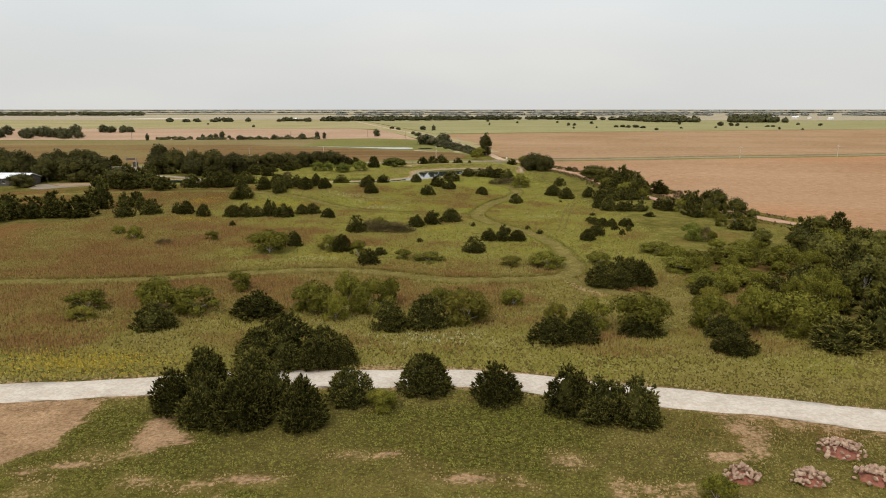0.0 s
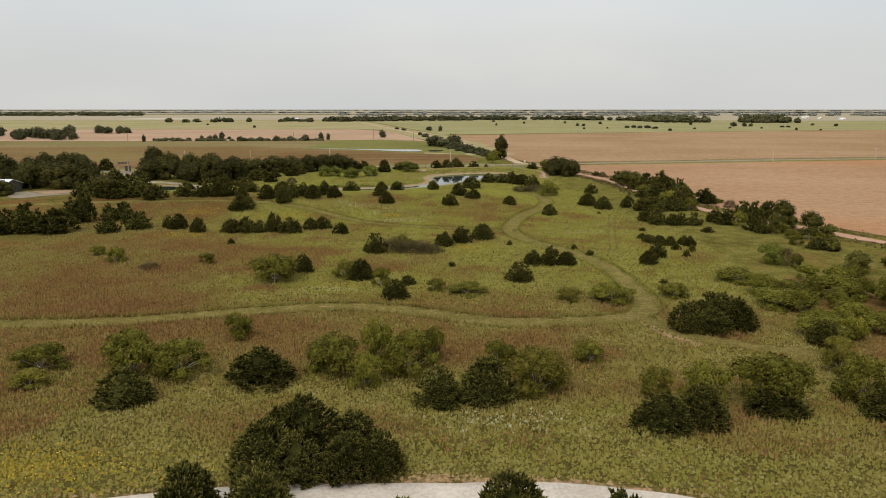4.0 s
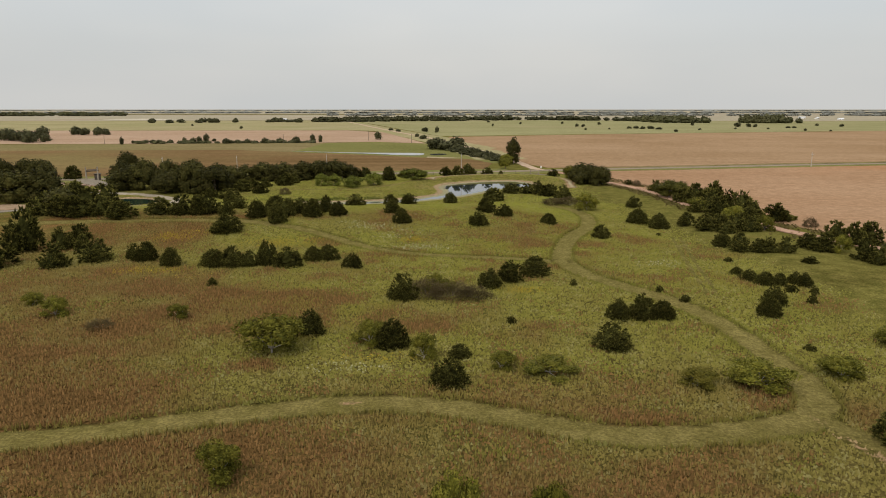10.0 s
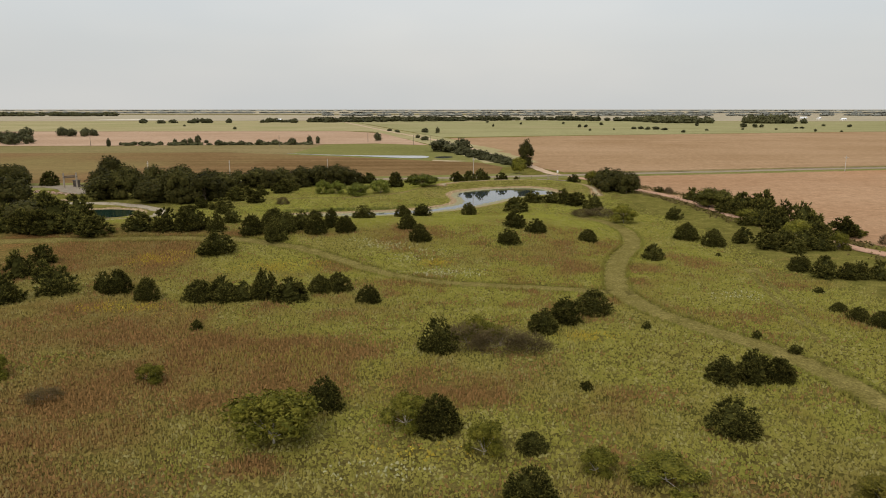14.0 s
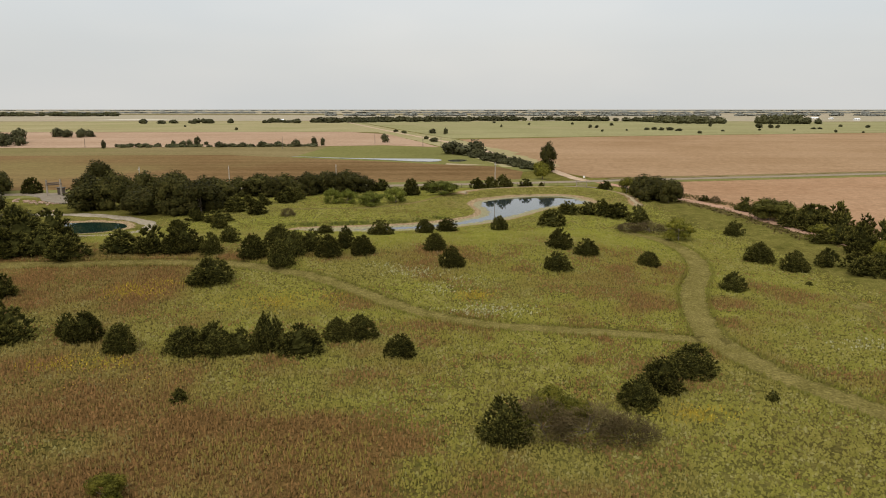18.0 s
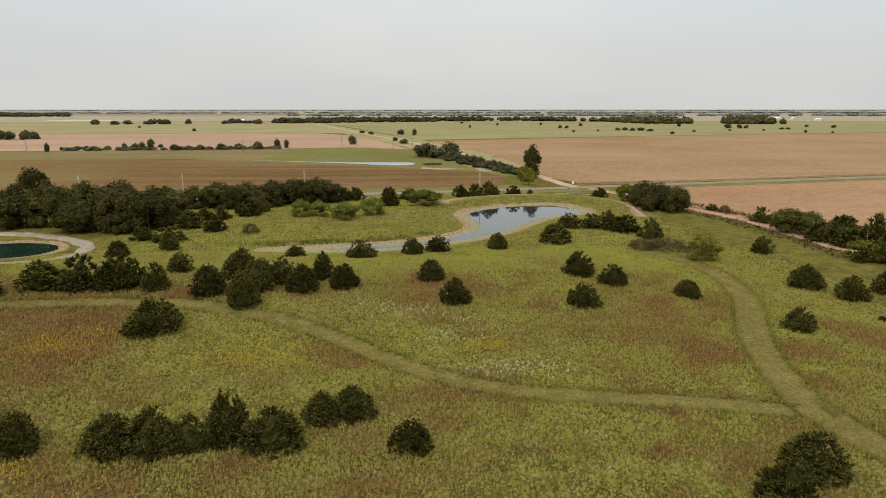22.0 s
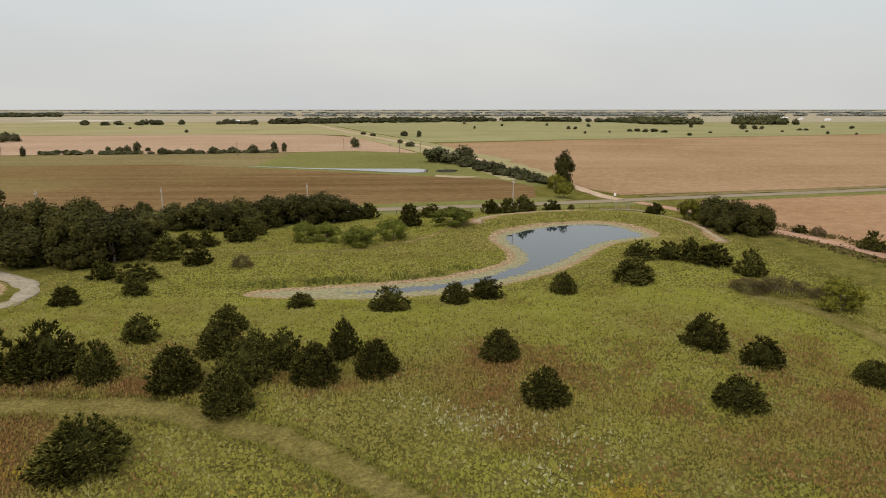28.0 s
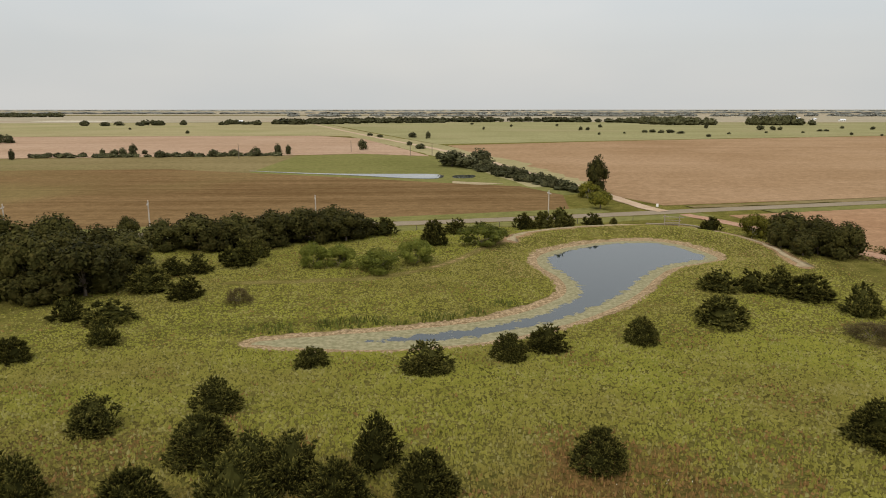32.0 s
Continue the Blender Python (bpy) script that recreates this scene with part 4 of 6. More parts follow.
# ---------------------------------------------------------------- plants
def tufts(pos, out, size, rs, width=0.3):
    """Pointed sprays: a slim three-sided spike at each place, along its direction."""
    n = len(pos)
    out = out / (np.linalg.norm(out, axis=1)[:, None] + 1e-9)
    ref = np.where(np.abs(out[:, 2:3]) < 0.9, np.array([[0, 0, 1.0]]), np.array([[1.0, 0, 0]]))
    s = np.cross(out, ref)
    s /= np.linalg.norm(s, axis=1)[:, None]
    t = np.cross(out, s)
    spin = rs.rand(n) * 6.28
    vs = np.zeros((n, 4, 3))
    vs[:, 3] = pos + out * (size * 0.8)[:, None]
    for j in range(3):
        a = spin + j * 2.094
        vs[:, j] = pos - out * (size * 0.2)[:, None] + (s * np.cos(a)[:, None] + t * np.sin(a)[:, None]) * (size * width)[:, None]
    base = np.array([(3, 0, 1), (3, 1, 2)])
    fs = (base[None] + (np.arange(n) * 4)[:, None, None]).reshape(-1, 3)
    return vs.reshape(-1, 3).tolist(), fs.tolist()


def leaf_quads(pos, facing, size, rs):
    """Small bent leaf sprays of two triangles that face roughly outwards."""
    n = len(pos)
    f = facing + rs.normal(0, 0.75, (n, 3))
    f /= np.linalg.norm(f, axis=1)[:, None] + 1e-9
    ref = rs.normal(0, 1, (n, 3))
    s = np.cross(f, ref)
    s /= np.linalg.norm(s, axis=1)[:, None] + 1e-9
    t = np.cross(f, s)
    vs = np.zeros((n, 4, 3))
    a, b = (size * 0.62)[:, None], (size * 0.40)[:, None]
    vs[:, 0], vs[:, 2] = pos - s * a, pos + s * a
    vs[:, 1] = pos + t * b + f * b * 0.5
    vs[:, 3] = pos - t * b + f * b * 0.5
    base = np.array([(0, 1, 2), (0, 2, 3)])
    fs = (base[None] + (np.arange(n) * 4)[:, None, None]).reshape(-1, 3)
    return vs.reshape(-1, 3).tolist(), fs.tolist()


def core(profile, rings, sides, rs, jitter=0.12):
    """A closed lumpy body of revolution that fills the inside of a crown."""
    vs, fs = [], []
    for i in range(rings + 1):
        z, r = profile(i / rings)
        for j in range(sides):
            a = 2 * math.pi * (j + 0.5 * (i % 2)) / sides
            k = r * (1 + jitter * (rs.rand() - 0.5) * 2)
            vs.append((k * math.cos(a), k * math.sin(a), z))
    for i in range(rings):
        for j in range(sides):
            k = (j + 1) % sides
            fs.append((i * sides + j, i * sides + k, (i + 1) * sides + k, (i + 1) * sides + j))
    fs.append(tuple(range(sides - 1, -1, -1)))
    fs.append(tuple(rings * sides + j for j in range(sides)))
    return vs, fs


def cone_shape(u):
    return np.minimum(1.0, (u / 0.2 + 0.42) ** 0.5) * (1 - u ** 1.8) ** 0.68


def dome_shape(u):
    return np.minimum(1.0, (u / 0.12 + 0.55) ** 0.5) * (1 - u ** 2.3) ** 0.5


def sprays(rs, shape, n, per, R, H, low, size, spread, reach, lift, spiky, lumps, slim=0.28):
    """Branch sprays over an envelope: every spray is a tuft of needles or leaves along a rising twig. Returns chunks and the sprays' feet."""
    u = rs.rand(n * 4)
    u = u[rs.rand(n * 4) < 0.15 + 0.85 * shape(u)][:n]
    n = len(u)
    a = rs.rand(n) * 6.283
    s1, s2, s3 = rs.rand(3) * 6.28
    lump = 1 + lumps * (0.5 * np.sin(a * 2 + s1) + 0.5 * np.sin(a * 3 + u * 6 + s2) + 0.4 * np.sin(u * 14 + a * 2 + s3)) + rs.normal(0, 0.5 * lumps, n)
    r = R * shape(u) * lump * np.where(rs.rand(n) < 0.2, rs.uniform(0.4, 0.85, n), 0.92)
    foot = np.stack([r * np.cos(a), r * np.sin(a), low + u * (H - low - 0.55 * reach)], 1)
    way = np.stack([np.cos(a), np.sin(a), lift[0] + lift[1] * u + rs.normal(0, 0.22, n)], 1)
    way[:, :2] += rs.normal(0, 0.25, (n, 2))
    way /= np.linalg.norm(way, axis=1)[:, None]
    t = rs.rand(n, per)
    long = reach * rs.uniform(0.55, 1.25, (n, 1))
    side = rs.normal(0, 1, (n, per, 3))
    side -= (side * way[:, None]).sum(2, keepdims=True) * way[:, None]
    pos = foot[:, None] + way[:, None] * ((t - 0.35) * long)[..., None] + side * (spread * (1 - 0.75 * t))[..., None]
    pos[..., 2] = np.maximum(pos[..., 2], 0.06)
    face = way[:, None] + side * 0.45
    k = size * (0.65 + 0.7 * rs.rand(n * per))
    if spiky:
        made = tufts(pos.reshape(-1, 3), face.reshape(-1, 3), k, rs, slim)
    else:
        made = leaf_quads(pos.reshape(-1, 3), face.reshape(-1, 3) + np.array([0, 0, 0.5]), k, rs)
    return [made], foot


def cedar_crown(seed, n, leaders):
    """A redcedar's crown, 4.4 m wide and 4 m high: a blunt cone of upswept sprays, with one or more leaders."""
    rs = np.random.RandomState(seed)
    R, H = 2.05, 3.95
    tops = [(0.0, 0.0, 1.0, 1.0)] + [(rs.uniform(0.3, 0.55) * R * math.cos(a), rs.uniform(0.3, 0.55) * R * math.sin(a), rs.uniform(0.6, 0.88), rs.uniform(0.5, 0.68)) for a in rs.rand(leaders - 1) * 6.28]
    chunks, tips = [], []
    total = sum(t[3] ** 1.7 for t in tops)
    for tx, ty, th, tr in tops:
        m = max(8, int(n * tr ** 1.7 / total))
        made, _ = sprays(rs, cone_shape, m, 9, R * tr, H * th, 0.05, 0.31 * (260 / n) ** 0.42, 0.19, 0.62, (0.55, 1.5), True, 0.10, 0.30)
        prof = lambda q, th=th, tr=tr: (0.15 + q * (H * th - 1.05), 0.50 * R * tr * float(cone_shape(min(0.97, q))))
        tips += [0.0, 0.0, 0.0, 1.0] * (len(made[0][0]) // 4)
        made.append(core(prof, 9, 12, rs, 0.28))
        # tip 0: the core takes the dark colour of the painted inner shade
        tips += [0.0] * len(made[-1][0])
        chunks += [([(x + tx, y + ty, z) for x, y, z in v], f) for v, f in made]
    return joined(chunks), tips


def leaf_tris(pos, facing, size, rs, loose=0.35, slim=0.5):
    """Single leaf sprays, one triangle each, facing outwards from their lobe."""
    n = len(pos)
    f = facing + rs.normal(0, loose, (n, 3))
    f /= np.linalg.norm(f, axis=1)[:, None] + 1e-9
    s = np.cross(f, rs.normal(0, 1, (n, 3)))
    s /= np.linalg.norm(s, axis=1)[:, None] + 1e-9
    t = np.cross(f, s)
    vs = np.zeros((n, 3, 3))
    a = size[:, None]
    vs[:, 0] = pos + s * a * 0.75 + f * a * 0.2
    vs[:, 1] = pos - s * a * 0.45 + t * a * slim
    vs[:, 2] = pos - s * a * 0.45 - t * a * slim
    return vs.reshape(-1, 3).tolist(), np.arange(n * 3).reshape(-1, 3).tolist()


def leafy_crown(seed, n, R, H, low, leaf, lift=(0.5, 1.2), fill=0.48, spiky=False, lumps=0.2):
    """A broadleaf crown: rounded leafy lobes of uneven size with gaps between them, or a bush of bare twigs."""
    rs = np.random.RandomState(seed)
    if spiky:
        made, foot = sprays(rs, dome_shape, n, 12, R * 0.95, H, low, leaf, leaf * 1.35, leaf * 3.2, lift, spiky, lumps, 0.09)
        return joined(made), [(x, y, z, 0.3) for x, y, z in foot[:: max(1, len(foot) // 14)]]
    lobes = []
    count = 19 if H > 8 else 13 if H > 5 else 15
    tall = max(0.85, min(1.25, H / (1.55 * R)))
    for k in range(count):
        r = R * rs.uniform(*((0.22, 0.42) if H < 5 else (0.31, 0.52))) * (10 / count) ** 0.35 if k else R * 0.40
        a = 6.283 * k / (count - 1) * 1.62 + rs.uniform(-0.5, 0.5)
        d = (R - r) * (rs.uniform(0.55, 1.0) if k else rs.uniform(0, 0.2))
        top = H * (1.0 - (0.5 + 0.35 * lumps) * (d / R) ** 1.5 * rs.uniform(0.6, 1.3)) if k else H
        cz = top - r * tall
        if k % 3 == 1:
            cz = low + (cz - low) * rs.uniform(0.2, 0.5)
        lobes.append((d * math.cos(a), d * math.sin(a), max(low + 0.45 * r, cz), r))
    area = sum(l[3] ** 2 for l in lobes)
    made = []
    for cx_, cy_, cz, r in lobes:
        m = int(n * 15 * r * r / area)
        d = rs.normal(0, 1, (m * 2, 3))
        d /= np.linalg.norm(d, axis=1)[:, None]
        d = d[d[:, 2] > -0.55][:m]
        bulge = 1 + 0.16 * np.sin(d[:, 0] * 7 + cx_ * 9) * np.sin(d[:, 1] * 6 + cy_ * 7) + 0.1 * np.sin(d[:, 2] * 11 + cz * 5)
        rad = r * bulge * rs.uniform(0.80, 1.10, len(d))
        pos = np.stack([cx_ + d[:, 0] * rad, cy_ + d[:, 1] * rad, cz + d[:, 2] * rad * tall], 1)
        pos[:, 2] = np.clip(pos[:, 2], 0.05, H * 1.04)
        made.append(leaf_tris(pos, d + np.array([0, 0, 0.15]), leaf * rs.uniform(0.65, 1.45, len(d)), rs, 0.7 if H < 5 else 0.4, 0.34 if H < 5 else 0.5))
        v, f = core(lambda q: (cz + r * tall * 0.68 * math.sin((q - 0.42) * 2.7), (0.68 if H > 5 else 0.5) * r * max(0.08, math.cos((q - 0.42) * 2.7))), 5, 8, rs, 0.1)
        made.append(([(x + cx_, y + cy_, max(0.02, z)) for x, y, z in v], f))
    return joined(made), [(x, y, z, 0.3) for x, y, z, r in lobes]


def stems(mids, base, thick, seed, count):
    """A trunk and limbs that reach into the crown's lobes."""
    rs = np.random.RandomState(seed)
    fork = Vector((rs.uniform(-0.1, 0.1), rs.uniform(-0.1, 0.1), base))
    chunks = [tube([(0, 0, -0.25), (0.02, 0, base * 0.5), tuple(fork)], [thick * 1.35, thick, thick * 0.85], 7)]
    for mx, my, mz, rad in mids[:count]:
        mid = fork.lerp(Vector((mx, my, mz)), 0.5) + Vector((0, 0, 0.12 * base))
        chunks.append(tube([tuple(fork - Vector((0, 0, 0.1))), tuple(mid), (mx, my, mz + rad * 0.4)], [thick * 0.62, thick * 0.4, thick * 0.14], 5))
    return joined(chunks)


KINDS = {}


def kind_of_plant(kind, name, label, category, size, variants, group=""):
    KINDS[kind] = dict(name=name, label=label, category=category, size=size, variants=variants, made=[None] * len(variants), count=0, group=group)


def crown_set(name, leaf, mat, seeds, n, R, H, low, base, thick, limbs, bark, lift=(0.5, 1.2), fill=0.48, spiky=False, lumps=0.2):
    out = []
    for s in seeds:
        (v, f), mids = leafy_crown(s, n, R, H, low, leaf, lift, fill, spiky, lumps)
        out.append((mesh(name + "_crown", v, f, MAT[mat]), mesh(name + "_trunk", *stems(mids, base, thick, s, limbs), MAT[bark])))
    return out


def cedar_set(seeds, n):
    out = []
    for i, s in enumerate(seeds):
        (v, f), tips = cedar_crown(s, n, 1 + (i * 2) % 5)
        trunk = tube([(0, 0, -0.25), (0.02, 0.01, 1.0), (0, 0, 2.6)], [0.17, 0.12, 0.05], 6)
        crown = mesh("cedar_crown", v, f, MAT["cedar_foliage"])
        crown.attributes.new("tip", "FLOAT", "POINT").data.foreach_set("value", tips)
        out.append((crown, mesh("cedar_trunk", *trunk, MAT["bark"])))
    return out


kind_of_plant("cedar", "cedar_tree", "dark green redcedar with shaggy upswept sprays standing in grass", "tree", (4.4, 4.0), cedar_set((11, 12, 13, 14, 15, 16, 17), 260), "cedars of the prairie")
kind_of_plant("cedar_small", "young_cedar", "small dark young redcedar in the prairie grass", "tree", (4.4, 4.0), cedar_set((18, 19), 90), "young cedars")
kind_of_plant("cedar_away", "cedar_tree", "dark redcedar at the park's edge", "tree", (4.4, 4.0), cedar_set((21, 22, 23, 24), 110), "cedars of the park's edge")
kind_of_plant("shrub", "shrub", "rounded olive-green leafy thicket shrub", "shrub", (5.0, 3.6), crown_set("shrub", 0.16, "shrub_leaves", (31, 32, 33, 34, 35), 280, 2.5, 3.6, 0.1, 0.5, 0.06, 9, "pale_bark", (0.6, 1.0)), "thicket shrubs")
kind_of_plant("pale_shrub", "pale_shrub", "yellow-green leafy shrub in the tall grass", "shrub", (5.0, 3.6), crown_set("pale_shrub", 0.15, "pale_leaves", (41, 42), 400, 2.5, 3.6, 0.1, 0.4, 0.06, 8, "pale_bark", (0.9, 1.0)), "pale shrubs")
kind_of_plant("willow", "willow_bush", "grey-green willow bush on the meadow", "shrub", (6.5, 4.2), crown_set("willow", 0.19, "willow_leaves", (51, 52, 53), 330, 3.25, 4.2, 0.1, 0.4, 0.07, 8, "bark", (0.9, 0.9), 0.5), "willow bushes")
kind_of_plant("tree", "broadleaf_tree", "dark green broadleaf tree in a dense grove", "tree", (9.0, 8.5), crown_set("tree", 0.37, "tree_leaves", (61, 62, 63, 64), 190, 4.5, 8.5, 0.3, 1.6, 0.2, 9, "bark", (0.3, 1.0), 0.5, False, 0.17), "grove trees")
kind_of_plant("light_tree", "light_green_tree", "light olive-green broadleaf tree beside the dirt road", "tree", (6.5, 7.0), crown_set("light_tree", 0.25, "roadside_leaves", (66, 67, 68), 190, 3.25, 7.0, 0.8, 1.6, 0.15, 10, "pale_bark", (0.4, 1.0), 0.4, False, 0.24), "roadside trees")
kind_of_plant("open_tree", "open_crowned_tree", "small round-topped tree with an open green crown", "tree", (7.5, 5.6), crown_set("open_tree", 0.32, "shrub_leaves", (71,), 150, 3.75, 5.6, 1.7, 1.6, 0.16, 10, "bark", (0.3, 0.8), 0.35))
kind_of_plant("brush", "brush_thicket", "brown leafless brush thicket among cedars", "shrub", (5.0, 3.6), crown_set("brush", 0.34, "brush_twigs", (81, 82), 260, 2.5, 3.6, 0.1, 0.4, 0.05, 12, "bark", (1.2, 1.0), 0.0, True, 0.25), "brush thickets")
kind_of_plant("far_tree", "field_tree", "dark hedgerow tree far off between fields", "tree", (6.0, 5.0), crown_set("far_tree", 0.52, "far_leaves", (91, 92, 93, 94), 40, 3.0, 5.0, 0.5, 1.0, 0.16, 6, "bark", (0.4, 0.9), 0.7, False, 0.5), "hedgerow trees")
turn_rs = random.Random(5)


def plant(kind, x, y, w, h, sink=0.08):
    """Stand the next variant of a kind at (x, y), w metres wide and h high."""
    k = KINDS[kind]
    i = k["count"] % len(k["variants"])
    k["count"] += 1
    W0, H0 = k["size"]
    squash = turn_rs.uniform(0.94, 1.06)
    scale = Vector((w / W0 * squash, w / W0 / squash, h / H0))
    pose_m = Matrix.Translation((x, y, ground_at(x, y) - sink)) @ Matrix.Rotation(turn_rs.uniform(0, 6.28), 4, "Z")
    if k["made"][i] is None:
        crown, trunk = k["variants"][i]
        root = new(k["name"])
        root.empty_display_size = 0.3
        part("crown", crown, root)
        part("trunk", trunk, root)
        tagged(root, k["label"], k["category"], k["group"])
        root.matrix_basis = pose_m @ Matrix.Diagonal((*scale, 1))
        k["made"][i] = (root, scale)
        return root
    root, first = k["made"][i]
    return copy_thing(root, pose_m @ Matrix.Diagonal((scale.x / first.x, scale.y / first.y, scale.z / first.z, 1)))


def cedar(x, y, w, h):
    k = "cedar_small" if w < 2.4 else "cedar" if y < 262 and -75 < x < 45 else "cedar_away"
    plant(k, x, y, w * 1.07, h * 1.05)


def shrub(x, y, w, h):
    plant("shrub" if y < 400 else "far_tree", x, y, w * 1.04, h)


def pale_shrub(x, y, w, h):
    plant("pale_shrub", x, y, w, h)


def willow(x, y, w, h):
    plant("willow", x, y, w * 1.22, h * 1.08)


def tree(x, y, w, h):
    h *= 0.88 if x < -40 and (y < 280 or x > -80) else 1.0
    plant("far_tree" if y > 430 else "light_tree" if x > 52 and y < 290 else "tree", x, y, w, h)


def open_tree(x, y, w, h):
    plant("open_tree", x, y, w, h)


def brush(x, y, w, h):
    plant("brush", x, y, w, h)


def far_tree(x, y, w, h):
    plant("far_tree", x, y, w, h)


# the park's plants, from the gravel road north to the highway
cedar(-24.3, 66.8, 4.2, 4.5)
cedar(-25.7, 61.6, 4.5, 4.3)
cedar(-22.0, 59.4, 4.8, 4.7)
cedar(-18.5, 58.7, 5.2, 5.0)
cedar(-16.2, 62.6, 3.8, 4.2)
cedar(-12.7, 58.1, 4.3, 4.7)
cedar(-9.1, 63.8, 4.8, 3.5)
shrub(-5.9, 61.8, 3.8, 2.1)
cedar(-1.8, 65.8, 4.9, 4.3)
cedar(5.3, 64.0, 5.1, 4.0)
cedar(11.9, 61.5, 4.6, 4.7)
cedar(15.0, 60.3, 5.2, 4.0)
cedar(17.9, 58.9, 3.4, 3.2)
cedar(-20.8, 73.7, 5.1, 4.4)
cedar(-17.9, 76.7, 6.0, 5.1)
cedar(-14.2, 77.6, 4.4, 3.4)
cedar(-11.3, 73.3, 3.6, 3.8)
shrub(20.1, 45.9, 3.1, 2.0)
shrub(-51.3, 95.7, 6.3, 3.1)
pale_shrub(-49.6, 90.8, 4.5, 2.1)
shrub(-40.5, 94.9, 7.3, 5.2)
cedar(-38.2, 87.3, 5.7, 3.6)
shrub(-35.3, 94.8, 7.7, 4.0)
shrub(-32.5, 106.7, 4.6, 3.5)
cedar(-26.1, 92.8, 7.0, 3.7)
shrub(-18.4, 95.4, 7.0, 4.6)
shrub(-14.8, 91.4, 3.9, 4.1)
shrub(-14.2, 98.6, 4.2, 5.4)
shrub(-10.1, 94.9, 6.5, 5.2)
shrub(-7.7, 98.5, 3.5, 4.5)
cedar(-7.0, 87.1, 4.8, 4.0)
cedar(-2.2, 87.9, 5.3, 4.6)
pale_shrub(3.0, 90.3, 7.4, 5.0)
shrub(10.5, 99.3, 4.7, 2.5)
pale_shrub(15.2, 89.4, 4.2, 3.5)
cedar(13.3, 81.2, 5.1, 3.5)
cedar(17.3, 82.4, 4.6, 4.1)
shrub(20.1, 89.1, 5.3, 4.5)
shrub(26.3, 87.8, 8.3, 5.7)
cedar(25.8, 85.8, 5.5, 3.0)
cedar(34.6, 77.8, 5.0, 3.3)
shrub(36.3, 89.0, 6.5, 5.0)
shrub(42.3, 89.4, 6.5, 6.3)
shrub(46.3, 86.3, 9.7, 5.8)
cedar(47.7, 78.9, 6.4, 4.0)
cedar(53.4, 80.6, 5.6, 4.5)
cedar(26.6, 113.0, 5.0, 4.0)
cedar(30.2, 114.6, 5.6, 4.7)
cedar(33.4, 113.2, 5.2, 4.1)
cedar(29.6, 111.6, 4.8, 3.4)
cedar(32.6, 116.4, 4.6, 4.2)
shrub(44.3, 139.0, 8.3, 2.4)
shrub(47.9, 128.7, 7.2, 3.0)
shrub(56.1, 129.3, 8.8, 3.8)
shrub(61.5, 123.3, 7.4, 5.0)
shrub(44.0, 124.1, 9.5, 2.7)
shrub(43.5, 109.1, 8.4, 3.0)
shrub(51.9, 111.1, 6.6, 3.0)
shrub(55.5, 101.7, 6.1, 4.8)
shrub(56.7, 96.1, 5.0, 5.4)
tree(64.5, 102.0, 7.9, 7.7)
shrub(62.1, 93.7, 5.6, 5.2)
tree(70.6, 126.5, 7.6, 7.0)
tree(79.8, 124.1, 7.4, 7.5)
pale_shrub(12.5, 125.3, 4.7, 2.0)
shrub(19.4, 126.1, 7.9, 2.9)
cedar(-13.9, 125.5, 4.1, 3.1)
cedar(6.3, 136.8, 4.7, 3.3)
cedar(10.0, 147.9, 3.6, 2.8)
cedar(13.4, 147.9, 3.9, 3.7)
cedar(16.3, 148.5, 3.6, 2.5)
shrub(-34.9, 135.6, 9.0, 5.0)
cedar(-31.4, 142.0, 3.6, 3.4)
shrub(-23.4, 138.4, 5.3, 3.3)
cedar(-20.5, 137.3, 4.0, 3.6)
shrub(-16.7, 132.8, 3.8, 3.4)
cedar(-12.5, 133.8, 2.9, 1.6)
shrub(-7.9, 129.9, 3.7, 2.1)
shrub(-2.7, 128.4, 6.8, 1.7)
shrub(-74.6, 155.9, 3.4, 2.1)
shrub(-68.5, 150.6, 4.2, 3.0)
shrub(-50.9, 149.3, 3.7, 2.2)
brush(-59.9, 145.2, 3.1, 1.4)
cedar(-51.6, 166.6, 1.8, 1.4)
cedar(-5.0, 146.0, 1.3, 1.1)
cedar(30.9, 137.0, 1.6, 0.9)
shrub(29.7, 128.2, 5.6, 2.5)
shrub(-0.4, 97.2, 4.9, 3.2)
cedar(-20.1, 157.9, 4.5, 4.1)
brush(-16.6, 159.6, 6.6, 2.7)
brush(-12.6, 158.6, 6.6, 2.4)
brush(-9.4, 157.5, 5.0, 2.1)
shrub(-13.6, 161.4, 4.2, 2.3)
shrub(-15.0, 162.6, 4.6, 2.9)
cedar(-6.5, 164.2, 3.9, 3.2)
cedar(-2.5, 168.2, 4.8, 3.6)
cedar(2.0, 172.5, 5.1, 3.4)
cedar(-30.1, 178.7, 3.7, 2.7)
cedar(-55.5, 180.5, 4.9, 3.3)
cedar(-52.1, 180.2, 4.5, 3.9)
cedar(-49.1, 180.5, 3.6, 3.1)
cedar(-45.9, 181.2, 4.1, 4.8)
cedar(-41.9, 180.0, 5.4, 3.7)
cedar(-38.1, 184.8, 3.7, 2.8)
cedar(-35.3, 185.6, 4.1, 3.0)
cedar(-63.5, 180.9, 3.8, 3.6)
cedar(-69.7, 185.0, 4.6, 3.8)
cedar(-72.8, 187.0, 2.8, 3.1)
cedar(-78.9, 185.2, 5.7, 4.5)
cedar(-84.5, 191.2, 3.4, 3.9)
cedar(-91.1, 203.5, 4.5, 3.8)
cedar(-90.4, 194.7, 4.5, 4.9)
cedar(-84.3, 180.2, 5.3, 4.7)
cedar(-61.4, 210.0, 6.8, 4.3)
cedar(43.4, 255.8, 4.6, 3.5)
